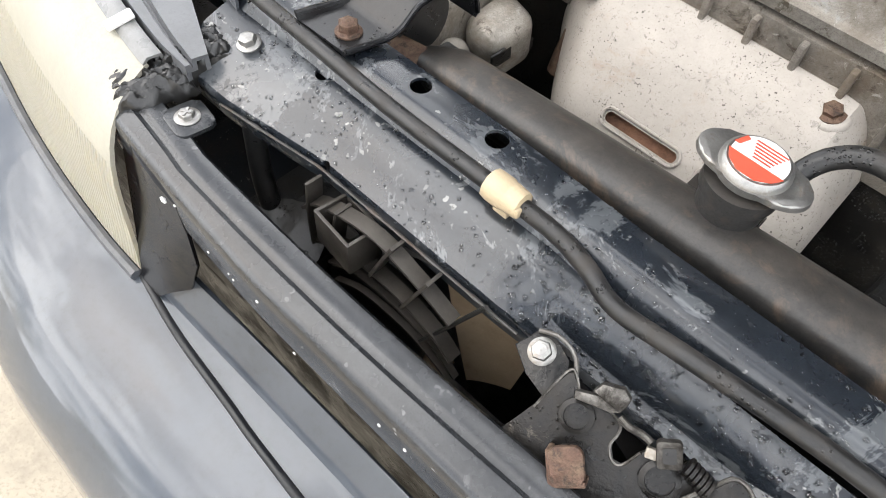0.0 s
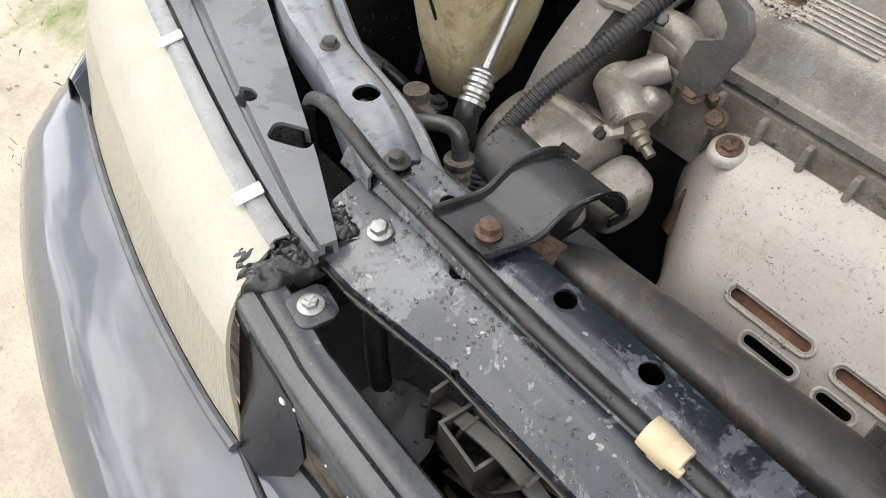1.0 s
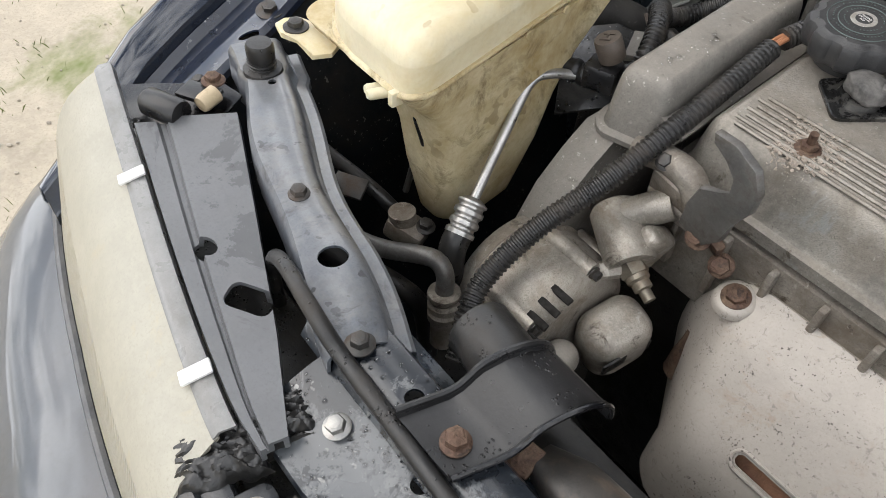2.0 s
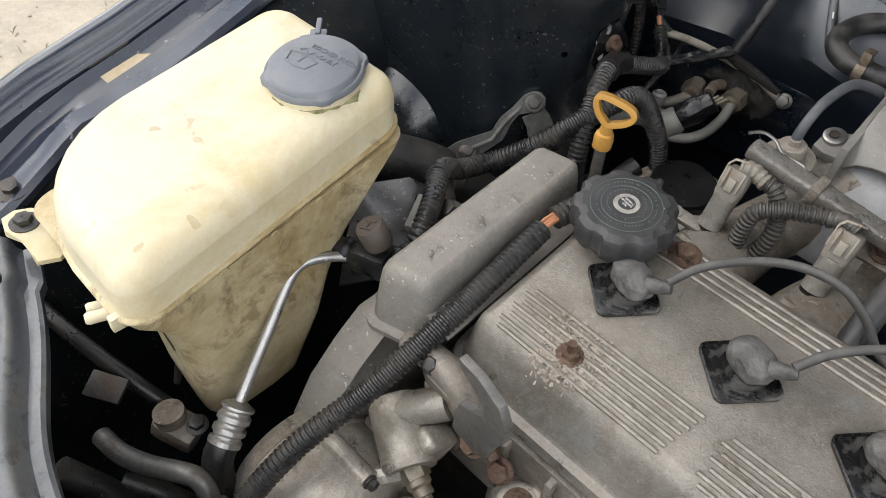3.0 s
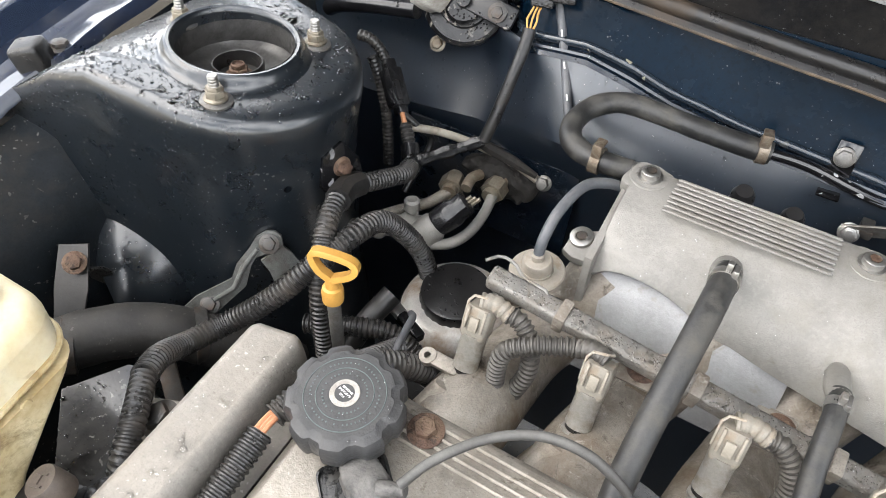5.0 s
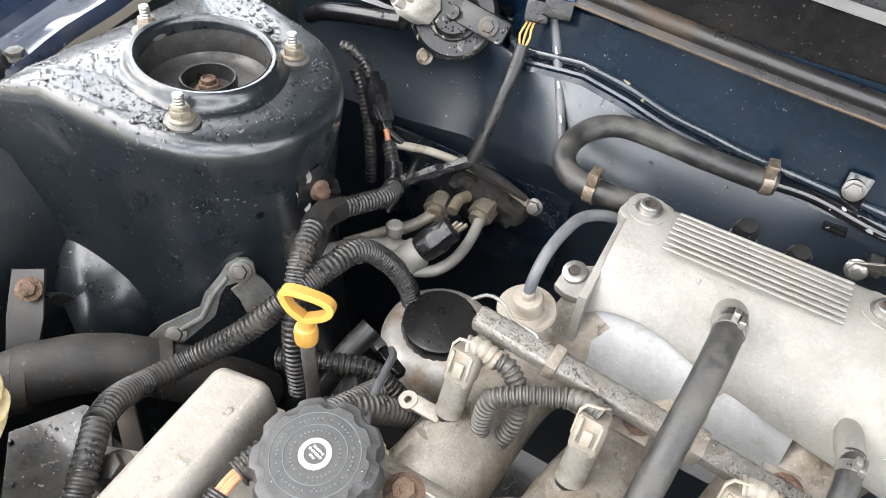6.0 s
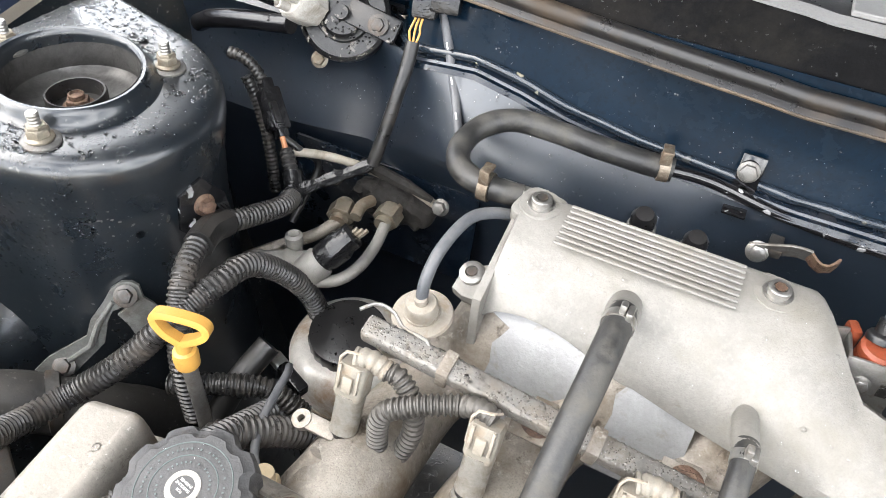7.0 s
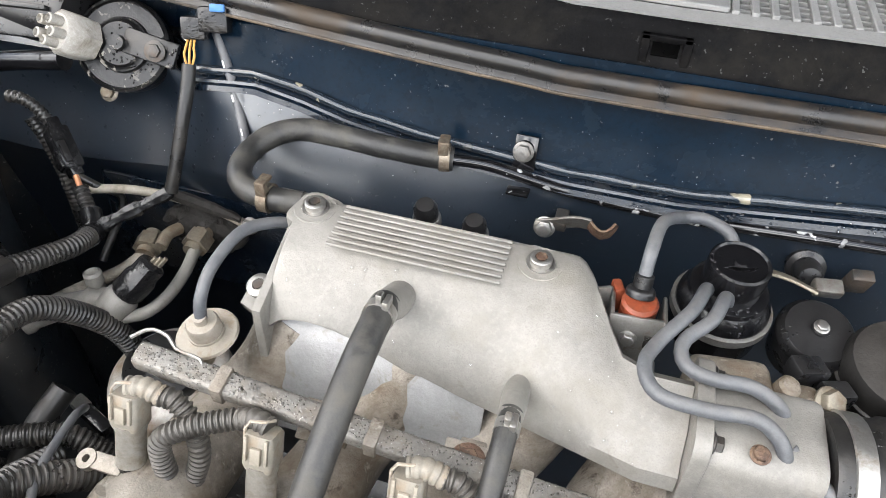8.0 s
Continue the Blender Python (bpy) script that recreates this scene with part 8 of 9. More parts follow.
part("cap", lathe([(0.0270, 0.014), (0.0285, 0.016), (0.0285, 0.027), (0.0272, 0.030), (0.0250, 0.031), (0.0, 0.031)], fm, 60, lambda a, r, z: 1 - (0.03 if r > 0.0275 and math.sin(a * 24) > 0.3 else 0)), M_BLACK, flt, "black cap with gripping ribs")
part("clamp_band", lathe([(0.0432, -0.03), (0.0452, -0.03), (0.0452, -0.018), (0.0432, -0.018)], fm, 40), M_BRASS, flt, "rusty clamp band")

# ---- refrigerant pipes at the firewall ----
xv = thing("pressure_switch", (-0.39, 0.66, 0.7), "aluminium pipe block with a black pressure switch", "pressure switch")
pb_ = spline([(-0.462, 0.612, 0.698), (-0.435, 0.632, 0.704), (-0.408, 0.643, 0.709), (-0.388, 0.646, 0.713)], 0.004)
part("pipe_body", sweep(pb_, [0.0105 + 0.0022 * (i % 7 < 2) for i in range(len(pb_))], 16), M_ALU, xv, "dull aluminium pipe")
part("service_port", lathe([(0.0, 0), (0.0066, 0), (0.0066, 0.010), (0.0050, 0.011), (0.0050, 0.014), (0.0074, 0.015), (0.0074, 0.024), (0.0048, 0.026), (0, 0.024)], axis((-0.414, 0.649, 0.708), (0, 0, 1)), 18), M_ALU, xv, "small service port")
SW = Vector((0.5, 0.5, 0.60))
part("switch_collar", lathe([(0.0, -0.006), (0.0135, -0.006), (0.0140, 0.010), (0.0120, 0.013), (0, 0.013)], axis((-0.3925, 0.640, 0.711), SW), 22), M_ALU, xv)
part("switch_body", lathe([(0.0, 0.0), (0.0118, 0.0), (0.0126, 0.004), (0.0126, 0.020), (0.0108, 0.024), (0.0108, 0.034), (0.0080, 0.036), (0, 0.036)], axis((-0.3855, 0.647, 0.7195), SW), 14, lambda a, r, z: 1 + 0.10 * (math.sin(a * 5) > 0.2) * (z > 0.003)), M_TAPE, xv, "black ribbed switch body")
part("switch_terminals", join(*[box((0.003, 0.003, 0.010), axis((-0.3665 + 0.004 * i, 0.666 + 0.001 * i, 0.744), SW), 0.0006) for i in range(3)]), M_BRASS, xv, "yellowish terminals")
part("curved_pipe", tube([(-0.385, 0.637, 0.702), (-0.370, 0.646, 0.704), (-0.361, 0.664, 0.708), (-0.360, 0.690, 0.712), (-0.364, 0.714, 0.716), (-0.367, 0.730, 0.718)], 0.0052, 12), M_ALU, xv)
for p, n_ in (((-0.4035, 0.702, 0.716), (-0.2, 0.85, 0.1)), ((-0.367, 0.719, 0.716), (0.0, 0.9, 0.15))):
    part("pipe_nut", join(prism(ngon(0.0125, 6, 10), 0.014, axis(p, n_), 0.001), lathe([(0.008, -0.006), (0.008, 0.02)], axis(p, n_), 16)), M_BRASS, xv, "tarnished hexagon union")
part("bare_spring", tube([(-0.386, 0.700, 0.726), (-0.388, 0.715, 0.728), (-0.386, 0.73, 0.724)], 0.0055, 10), M_BRASS, xv)
gk = bmesh.new()
bmesh.ops.create_icosphere(gk, subdivisions=4, radius=1, matrix=Matrix.Translation((-0.375, 0.752, 0.712)) @ Matrix.Diagonal((0.042, 0.016, 0.024, 1)))
for v in gk.verts:
    v.co += v.normal * (0.006 * noise.noise(v.co * 90) + 0.003 * noise.noise(v.co * 240))
solo("firewall_gasket", gk, M_GASKET_SHADE, "crumbling brown foam round the pipe openings", "gasket")
part("lower_pipe", tube([(-0.455, 0.632, 0.70), (-0.436, 0.658, 0.703), (-0.415, 0.680, 0.708), (-0.404, 0.70, 0.714)], 0.0055, 12), M_ALU_D, xv)
led = thing("firewall_ledge", (-0.4, 0.75, 0.745), "pale grimy ledge strip with torn insulation", "ledge")
part("strip", tube([(-0.475, 0.722, 0.750), (-0.44, 0.738, 0.748), (-0.40, 0.748, 0.742), (-0.36, 0.752, 0.734), (-0.335, 0.752, 0.726)], 0.0042, 10), M_CONN, led)
part("torn_foam", sweep([(-0.405, 0.742, 0.752), (-0.385, 0.744, 0.747), (-0.36, 0.746, 0.741), (-0.335, 0.748, 0.733)], [0.004, 0.006, 0.0055, 0.003], 7), M_GASKET_SHADE, led, "torn dark foam")
part("ledge_bolt", hex_head((-0.327, 0.750, 0.727), (0, -0.9, 0.4), 0.0062, 0.008, 1.3, 5), M_GSTEEL, led, "zinc bolt")
part("lower_face", box((0.2, 0.004, 0.10), pose(-0.40, 0.772, 0.68, -6), 0.001), M_BAY, led)

# ---- wiper motor ----
wmot = thing("wiper_motor", (-0.47, 0.8, 0.84), "grimy black wiper motor with an off-white plug", "wiper motor")
M_GEAR = surface("oily_black_casting", (0.008, 0.008, 0.0085), 0.34, vary=0.5, size=40, bump=0.4, grain=170, beads=(360.0, 0.2), specks=((0.25, 0.23, 0.2), 150.0, 0.62))
wa = axis((-0.456, 0.802, 0.853), (0.25, -0.75, 0.55))
part("gear_case", lathe([(0, -0.03), (0.036, -0.03), (0.040, -0.005), (0.040, 0.004), (0.037, 0.006), (0.036, 0.003), (0.024, 0.003), (0.023, 0.008), (0.020, 0.009), (0.018, 0.012), (0.007, 0.012), (0.006, 0.018), (0, 0.018)], wa, 40), M_GEAR, wmot, "round grimy gear case")
part("motor_barrel", lathe([(0, 0), (0.026, 0), (0.028, 0.006), (0.028, 0.09), (0, 0.09)], axis((-0.490, 0.800, 0.872), (-1, 0.05, 0.05)), 30), M_BLACK, wmot, "black motor barrel with a worn label")
part("label_bars", join(*[box((0.022 - 0.004 * (i % 2), 0.0004, 0.0022), pose(-0.545, 0.7775, 0.872 - 0.005 * i, 38)) for i in range(3)]), M_TEXT, wmot, "worn unreadable label print")
pm_ = axis((-0.485, 0.772, 0.872), (-0.25, -0.75, 0.55))
part("cream_plug", join(lathe([(0, -0.022), (0.0165, -0.022), (0.0175, -0.012), (0.0175, 0.004), (0.0150, 0.008), (0, 0.008)], pm_, 30, lambda a, r, z: 1 + (0.08 if math.sin(a * 7) > 0.3 and r > 0.016 else 0.0)), *[lathe([(0.0024, 0), (0.0042, 0), (0.0042, 0.013), (0.0030, 0.014), (0.0024, 0.006)], pm_ @ Matrix.Translation((0.0095 * math.cos(1.257 * i), 0.0095 * math.sin(1.257 * i), 0.006)), 12) for i in range(5)]), M_PLUGW, wmot, "off-white moulded plug with socket tubes")
part("housing_tray", join(box((0.060, 0.006, 0.030), pose(-0.530, 0.780, 0.874, -35, 0, 6), 0.003), box((0.062, 0.010, 0.004), pose(-0.530, 0.774, 0.889, -35, 0, 6), 0.001), box((0.062, 0.010, 0.004), pose(-0.530, 0.783, 0.861, -35, 0, 6), 0.001)), M_BLACK, wmot, "black plastic tray beside the plug")
part("bar", tube([(-0.60, 0.775, 0.818), (-0.58, 0.768, 0.830), (-0.54, 0.764, 0.842), (-0.485, 0.762, 0.853)], 0.0085, 14), M_WETBLACK, wmot, "glossy wet bar")
part("mount_arm", box((0.05, 0.006, 0.022), pose(-0.425, 0.797, 0.858, -35, 10, 0), 0.002), M_GEAR, wmot)
part("mount_bolt", hex_head((-0.416, 0.790, 0.860), (0.2, -0.8, 0.5), 0.006, 0.005, 1.5, 0), M_DSTEEL, wmot)
part("mount_bolt", hex_head((-0.481, 0.796, 0.806), (0.2, -0.8, 0.5), 0.0058, 0.006, 1.4, 0), M_BRASS, wmot)

# ---- firewall fittings ----
for x, y, z, s in ((-0.155, 0.745, 0.796, 1.1), (-0.116, 0.738, 0.797, 1.05)):
    fb = thing("firewall_grommet", (x, y, z), "black rubber stub on a steel base", "stub", "firewall stubs")
    part("base", lathe([(0.010 * s, 0), (0.010 * s, 0.006), (0.0085 * s, 0.008), (0, 0.008)], axis((x, y - 0.02, z), (0, -0.3, 1)), 18), M_STEEL, fb)
    part("stub", lathe([(0.007 * s, 0.006), (0.0085 * s, 0.010), (0.0085 * s, 0.018), (0.006 * s, 0.023), (0, 0.024)], axis((x, y - 0.02, z), (0, -0.3, 1)), 18), M_BLACK, fb)
fbr = thing("firewall_bracket", (-0.06, 0.79, 0.755), "bent steel bracket bolted to the firewall", "bracket")
part("strip", strap([(-0.076, 0.766, 0.784), (-0.062, 0.764, 0.790), (-0.048, 0.762, 0.797), (-0.036, 0.762, 0.797)], 0.014, 0.0022, (0, -0.4, 1)), M_GSTEEL, fbr)
part("hook", strap([(-0.038, 0.761, 0.798), (-0.030, 0.756, 0.794), (-0.022, 0.757, 0.796), (-0.018, 0.762, 0.802)], 0.012, 0.002, (0, -0.4, 1)), M_RUST, fbr)
part("stem", box((0.010, 0.02, 0.008), pose(-0.06, 0.772, 0.788), 0.001), M_DSTEEL, fbr)
part("bolt", hex_head((-0.071, 0.763, 0.785), (0, -0.9, 0.35), 0.0066, 0.008, 1.3, 0), M_STEEL, fbr)

# ---- refrigerant line by the reservoir ----
acl = thing("refrigerant_line", (-0.45, 0.22, 0.69), "thin bare aluminium refrigerant line with a crimped hose", "refrigerant line")
part("line", tube([(-0.433, 0.163, 0.655), (-0.440, 0.180, 0.670), (-0.450, 0.208, 0.697), (-0.459, 0.234, 0.721), (-0.460, 0.246, 0.727), (-0.456, 0.260, 0.727), (-0.449, 0.275, 0.724), (-0.440, 0.285, 0.723)], 0.0041, 14), M_BAREALU, acl)
d = Vector((-0.007, 0.017, 0.015)).normalized()
st = Vector((-0.4245, 0.143, 0.6375))
cr = [st + d * (0.0018 * i) for i in range(19)]
part("crimp", sweep(cr, [0.0125 if (i % 5) < 3 else 0.0105 for i in range(17)] + [0.009, 0.006], 20), M_BAREALU, acl, "ribbed crimp ferrule")
part("hose", tube([tuple(st + d * 0.003), tuple(st - d * 0.012), (-0.418, 0.132, 0.60), (-0.424, 0.15, 0.55), (-0.43, 0.17, 0.50)], 0.0115, 16), M_RUBBER, acl, "black rubber hose")
acv = thing("service_valve", (-0.428, 0.284, 0.74), "black service valve with a round knurled cap", "service valve")
vm_ = axis((-0.4245, 0.289, 0.7475), (-0.30, -0.28, 0.9))
part("valve_cap", lathe([(0, 0), (0.0102, 0), (0.0108, 0.002), (0.0108, 0.017), (0.0100, 0.0190), (0, 0.0195)], vm_, 48, lambda a, r, z: 1.0 + (0.012 if 0.003 < z < 0.017 and int(a * 24 / math.pi) % 2 else 0.0)), M_BROWNCAP, acv, "dusty brown cap")
vl_ = vm_ @ Matrix.Translation((0, 0, 0.0198)) @ Matrix.Rotation(radians(-30), 4, "Z")
part("cap_letter", join(box((0.0015, 0.0095, 0.0012), vl_ @ Matrix.Translation((-0.0036, 0, 0))), box((0.0015, 0.0095, 0.0012), vl_ @ Matrix.Translation((0.0036, 0, 0))), box((0.0070, 0.0015, 0.0012), vl_)), M_BROWNCAP, acv, "raised capital letter")
part("valve_body", join(box((0.028, 0.024, 0.022), pose(-0.428, 0.286, 0.732, 0, 0, 20), 0.004), lathe([(0.0085, 0), (0.0098, 0.002), (0.0098, 0.006), (0.0085, 0.008), (0.0098, 0.010), (0.0098, 0.014), (0.0085, 0.016), (0.0085, 0.022)], axis((-0.44, 0.285, 0.7235), (-0.9, -0.3, 0.05)), 18), lathe([(0.0085, 0), (0.0098, 0.002), (0.0098, 0.006), (0.0085, 0.008), (0.0098, 0.010), (0.0098, 0.014), (0.0085, 0.016), (0.0085, 0.022)], axis((-0.416, 0.295, 0.732), (0.3, 0.9, 0.1)), 18)), M_BLACK, acv)
part("elbow", tube([(-0.412, 0.312, 0.732), (-0.412, 0.318, 0.730), (-0.415, 0.320, 0.727)], 0.0062, 12), M_STEEL, acv)
M_WETPAN = surface("wet_grimy_sheet", (0.018, 0.017, 0.016), 0.3, vary=0.5, size=30, bump=0.3, grain=160, coat=0.8, coat_rough=0.16, dirt=(0.055, 0.05, 0.043), dirt_at=0.56, dirt_size=24, specks=((0.2, 0.19, 0.17), 210.0, 0.64))
pan = thing("wet_panel", (-0.47, 0.36, 0.70), "wet black sheet panel covered with drops", "panel")
wet_plate = part("plate", prism([(-0.045, -0.06), (0.032, -0.05), (0.034, 0.03), (0.018, 0.040), (-0.030, 0.034)], 0.003, axis((-0.482, 0.354, 0.690), (0.2, -0.25, 0.95), 12), 0.001), M_WETPAN, pan)
part("side", block((-0.50, 0.36, 0.58), (-0.45, 0.39, 0.69), 0.004), M_GRIME_SHADE, pan)
part("strap", strap([(-0.478, 0.408, 0.722), (-0.463, 0.398, 0.716), (-0.445, 0.386, 0.708), (-0.43, 0.374, 0.70)], 0.014, 0.0025, (0.3, 0.6, 0.3)), M_DSTEEL, pan)
bnut = thing("case_bolt", (-0.415, 0.345, 0.73), "dull flange bolt on the belt case", "bolt")
part("head", hex_head((-0.4255, 0.360, 0.7335), (-0.2, -0.3, 1), 0.0095, 0.009, 1.45, 10), M_DSTEEL, bnut)
part("lug_plate", prism([(-0.020, -0.032), (0.018, -0.030), (0.022, 0.030), (0.006, 0.038), (-0.012, 0.020)], 0.006, axis((-0.4255, 0.362, 0.727), (-0.2, -0.2, 1), -20), 0.002), M_TIMING, bnut, "grey plastic lug")
part("boss", lathe([(0.017, -0.03), (0.015, 0), (0, 0)], axis((-0.4255, 0.360, 0.7325), (-0.2, -0.3, 1)), 20), M_TIMING, bnut)

# ---- refrigerant pipes behind the headlight ----
acp = thing("refrigerant_pipe", (-0.43, 0.1, 0.62), "dull bent metal pipe with a ribbed joint", "pipe")
part("pipe", tube([(-0.505, 0.085, 0.612), (-0.48, 0.088, 0.616), (-0.455, 0.097, 0.622), (-0.433, 0.108, 0.630), (-0.418, 0.116, 0.631), (-0.408, 0.117, 0.622), (-0.404, 0.114, 0.606)], 0.0076, 16), M_GSTEEL, acp)
part("joint", lathe([(0.0085, 0.0), (0.0135, -0.001), (0.0142, -0.004), (0.0125, -0.008), (0.0105, -0.010), (0.0135, -0.013), (0.0135, -0.018), (0.0105, -0.020), (0.0135, -0.023), (0.0135, -0.030), (0.011, -0.034), (0.011, -0.06)], axis((-0.404, 0.114, 0.608), (-0.1, 0.05, 1)), 24), M_ALU_D, acp, "ribbed aluminium joint")
for pts, r in (([(-0.47, 0.08, 0.60), (-0.448, 0.098, 0.585), (-0.43, 0.112, 0.56), (-0.42, 0.115, 0.50)], 0.009), ([(-0.48, 0.05, 0.64), (-0.462, 0.07, 0.60), (-0.445, 0.08, 0.55), (-0.44, 0.085, 0.48)], 0.010), ([(-0.62, 0.10, 0.65), (-0.57, 0.11, 0.64), (-0.52, 0.125, 0.625), (-0.49, 0.14, 0.60)], 0.0065)):
    part("lower_pipe", tube(pts, r, 14), M_RUBBER, acp)
part("block", join(box((0.036, 0.026, 0.022), pose(-0.478, 0.132, 0.605, 0, 15, 25), 0.005), lathe([(0.012, 0), (0.012, 0.012), (0, 0.013)], axis((-0.482, 0.130, 0.612), (-0.1, 0, 1)), 18)), M_ALU_D, acp, "grey pipe block")
part("block_bolt", hex_head((-0.466, 0.142, 0.612), (0.1, 0, 1), 0.0062, 0.007, 1.45, 0), M_DSTEEL, acp)
part("plug", join(box((0.02, 0.016, 0.05), pose(-0.485, 0.160, 0.66, 10, 10, 0), 0.003), box((0.026, 0.02, 0.03), pose(-0.478, 0.158, 0.705, 0, -20, 20), 0.003)), M_BLACK, acp, "black sensor plug")
part("plug_wire", tube([(-0.49, 0.165, 0.70), (-0.50, 0.16, 0.67), (-0.505, 0.15, 0.62)], 0.003, 8), M_RUBBER, acp)
part("side_clip", box((0.03, 0.02, 0.004), pose(-0.525, 0.105, 0.635, 20, 0, 30), 0.001), M_DSTEEL, acp)

# ---- alternator ----
M_ALTC = surface("dirty_alternator_casting", (0.40, 0.365, 0.315), 0.44, metal=0.45, vary=0.35, size=26, bump=0.35, grain=600, stains=(((0.08, 0.065, 0.05), 0.62, 45.0, 0.05), ((0.5, 0.47, 0.42), 0.64, 70.0, 0.04)), dirt=(0.18, 0.14, 0.10), dirt_at=0.58, dirt_size=18)
alt = thing("alternator", (-0.35, 0.18, 0.55), "dirty cast aluminium alternator with cooling slots", "alternator")
am = axis((-0.415, 0.190, 0.583), (1, -0.06, 0.03))
part("housing", lathe([(0.0, 0), (0.045, 0), (0.056, 0.006), (0.060, 0.018), (0.060, 0.080), (0.0575, 0.086), (0.050, 0.091), (0.040, 0.093), (0.0, 0.093)], am, 48), M_ALTC, alt)
for k in range(9):
    th = radians(-34 + 13 * k)
    d_ = Vector((0, -math.cos(th), math.sin(th)))
    m_ = Matrix((Vector((0, math.sin(th), math.cos(th))), d_, Vector((1, 0, 0)))).transposed().to_4x4()
    # no hole cut; a dark box gives the slot its shade
    part("cooling_slot", box((0.0062, 0.0030, 0.020), Matrix.Translation(Vector((-0.3300, 0.1853, 0.5854)) + d_ * 0.0585) @ m_, 0.0010), M_GASKET_SHADE, alt, "dark box standing for a shaded cooling slot")
part("front_band", lathe([(0.0602, 0.020), (0.0622, 0.022), (0.0622, 0.034), (0.0602, 0.036)], am, 48), M_ALTC, alt)
for th_ in (35, 100, 150):
    dd_ = Vector((0, -math.cos(radians(th_)), math.sin(radians(th_))))
    part("case_screw", hex_head(Vector((-0.330, 0.1895, 0.5845)) + dd_ * 0.058, (1, 0, 0), 0.0045, 0.006, 1.3, 0), M_DSTEEL, alt)
    part("screw_ear", lathe([(0.008, -0.05), (0.008, -0.001), (0, -0.001)], axis(Vector((-0.330, 0.1895, 0.5845)) + dd_ * 0.058, (1, 0, 0)), 16), M_ALTC, alt)
part("rear_box", box((0.046, 0.056, 0.066), pose(-0.300, 0.205, 0.588, 15, 10, -8), 0.017, 5), M_ALTC, alt, "cast rear cover")
for k in range(6):
    # rear slots too are dark boxes coloured like shade
    part("rear_slot", box((0.003, 0.016, 0.018), pose(-0.2795, 0.180 + 0.008 * k, 0.592 - 0.002 * k, 15, 10, -8), 0.001, 1), M_GRIME_SHADE, alt)
part("terminal_boot", lathe([(0.0135, -0.02), (0.0145, 0.0), (0.0125, 0.008), (0.007, 0.013), (0, 0.0145)], axis((-0.308, 0.153, 0.594), (0.35, -0.5, 0.8)), 24), M_TIMING, alt, "rounded grey terminal boot")
part("pivot_lug", join(lathe([(0.0, -0.027), (0.0175, -0.027), (0.0205, -0.023), (0.0205, 0.022), (0.0185, 0.026), (0.010, 0.026), (0.009, 0.022), (0.0, 0.022)], axis((-0.338, 0.238, 0.652), (0.80, -0.42, -0.25)), 32), box((0.020, 0.030, 0.030), pose(-0.318, 0.246, 0.655, -28, 8, -14), 0.006, 3)), M_ALTC, alt, "chunky cast pivot lug")
part("mount_arm", join(tube([(-0.350, 0.240, 0.660), (-0.338, 0.252, 0.672), (-0.322, 0.266, 0.684)], 0.013, 14, 0.004, 0.08), box((0.05, 0.02, 0.026), pose(-0.322, 0.272, 0.68, 20, 0, 0), 0.008, 4)), M_ALTC, alt)
part("mount_bolt", hex_head((-0.338, 0.259, 0.667), (0.2, -0.6, 0.7), 0.0085, 0.007, 1.3, 8), M_DSTEEL, alt, "dull mounting bolt")
part("adjust_bar", sweep(spline([(-0.358, 0.186, 0.628), (-0.335, 0.206, 0.634), (-0.320, 0.224, 0.640)], 0.005), [0.0075] * len(spline([(-0.358, 0.186, 0.628), (-0.335, 0.206, 0.634), (-0.320, 0.224, 0.640)], 0.005)), 8), M_ALTC, alt)
part("adjust_nut", join(prism(ngon(0.0115, 6, 12), 0.014, axis((-0.322, 0.229, 0.644), (0.8, -0.2, -0.25)), 0.001), lathe([(0.0095, 0.012), (0.0095, 0.018), (0.0075, 0.020), (0.0075, 0.026), (0.0048, 0.027), (0.0048, 0.036), (0, 0.036)], axis((-0.322, 0.229, 0.644), (0.8, -0.2, -0.25)), 14)), M_BRASS, alt, "rusty yellow adjuster nut")

# ---- lifting eye and front bracket ----
eye = thing("lifting_eye", (-0.28, 0.257, 0.70), "rusty steel engine lifting hook", "lifting hook")
UPRIGHT = Matrix(((1, 0, -0.15), (-0.15, -0.1, -1), (0, 1, -0.1))).to_4x4()
part("hook_plate", prism([(-0.012, -0.004), (0.012, -0.006), (0.024, 0.010), (0.027, 0.030), (0.036, 0.050), (0.037, 0.068), (0.029, 0.083), (0.010, 0.090), (-0.008, 0.088), (-0.006, 0.080), (0.008, 0.076), (0.018, 0.067), (0.019, 0.054), (0.009, 0.046), (-0.005, 0.040), (-0.010, 0.020)], 0.006, Matrix.Translation((-0.294, 0.256, 0.690)) @ UPRIGHT, 0.0012), M_GSTEEL, eye, "dull grey hook plate")
part("foot", box((0.03, 0.008, 0.02), pose(-0.285, 0.262, 0.685, 30, 20, -10), 0.002), M_RUST, eye)
part("eye_bolt", hex_head((-0.289, 0.257, 0.683), (-0.1, -0.7, 0.6), 0.0085, 0.008, 1.3, 8), M_RUST, eye, "rusty flange bolt")
part("lower_bolt", hex_head((-0.267, 0.262, 0.667), (0.1, -0.7, 0.6), 0.0075, 0.008, 1.3, 8), M_RUST, eye, "rusty bolt head")
arm = thing("mount_arm", (-0.32, 0.268, 0.70), "grey cast bracket below the valve cover", "bracket")
part("casting", tube([(-0.366, 0.268, 0.708), (-0.340, 0.266, 0.716), (-0.316, 0.264, 0.716), (-0.302, 0.262, 0.702), (-0.290, 0.262, 0.690)], 0.011, 12, 0.005, 0.1), M_ALU_D, arm)
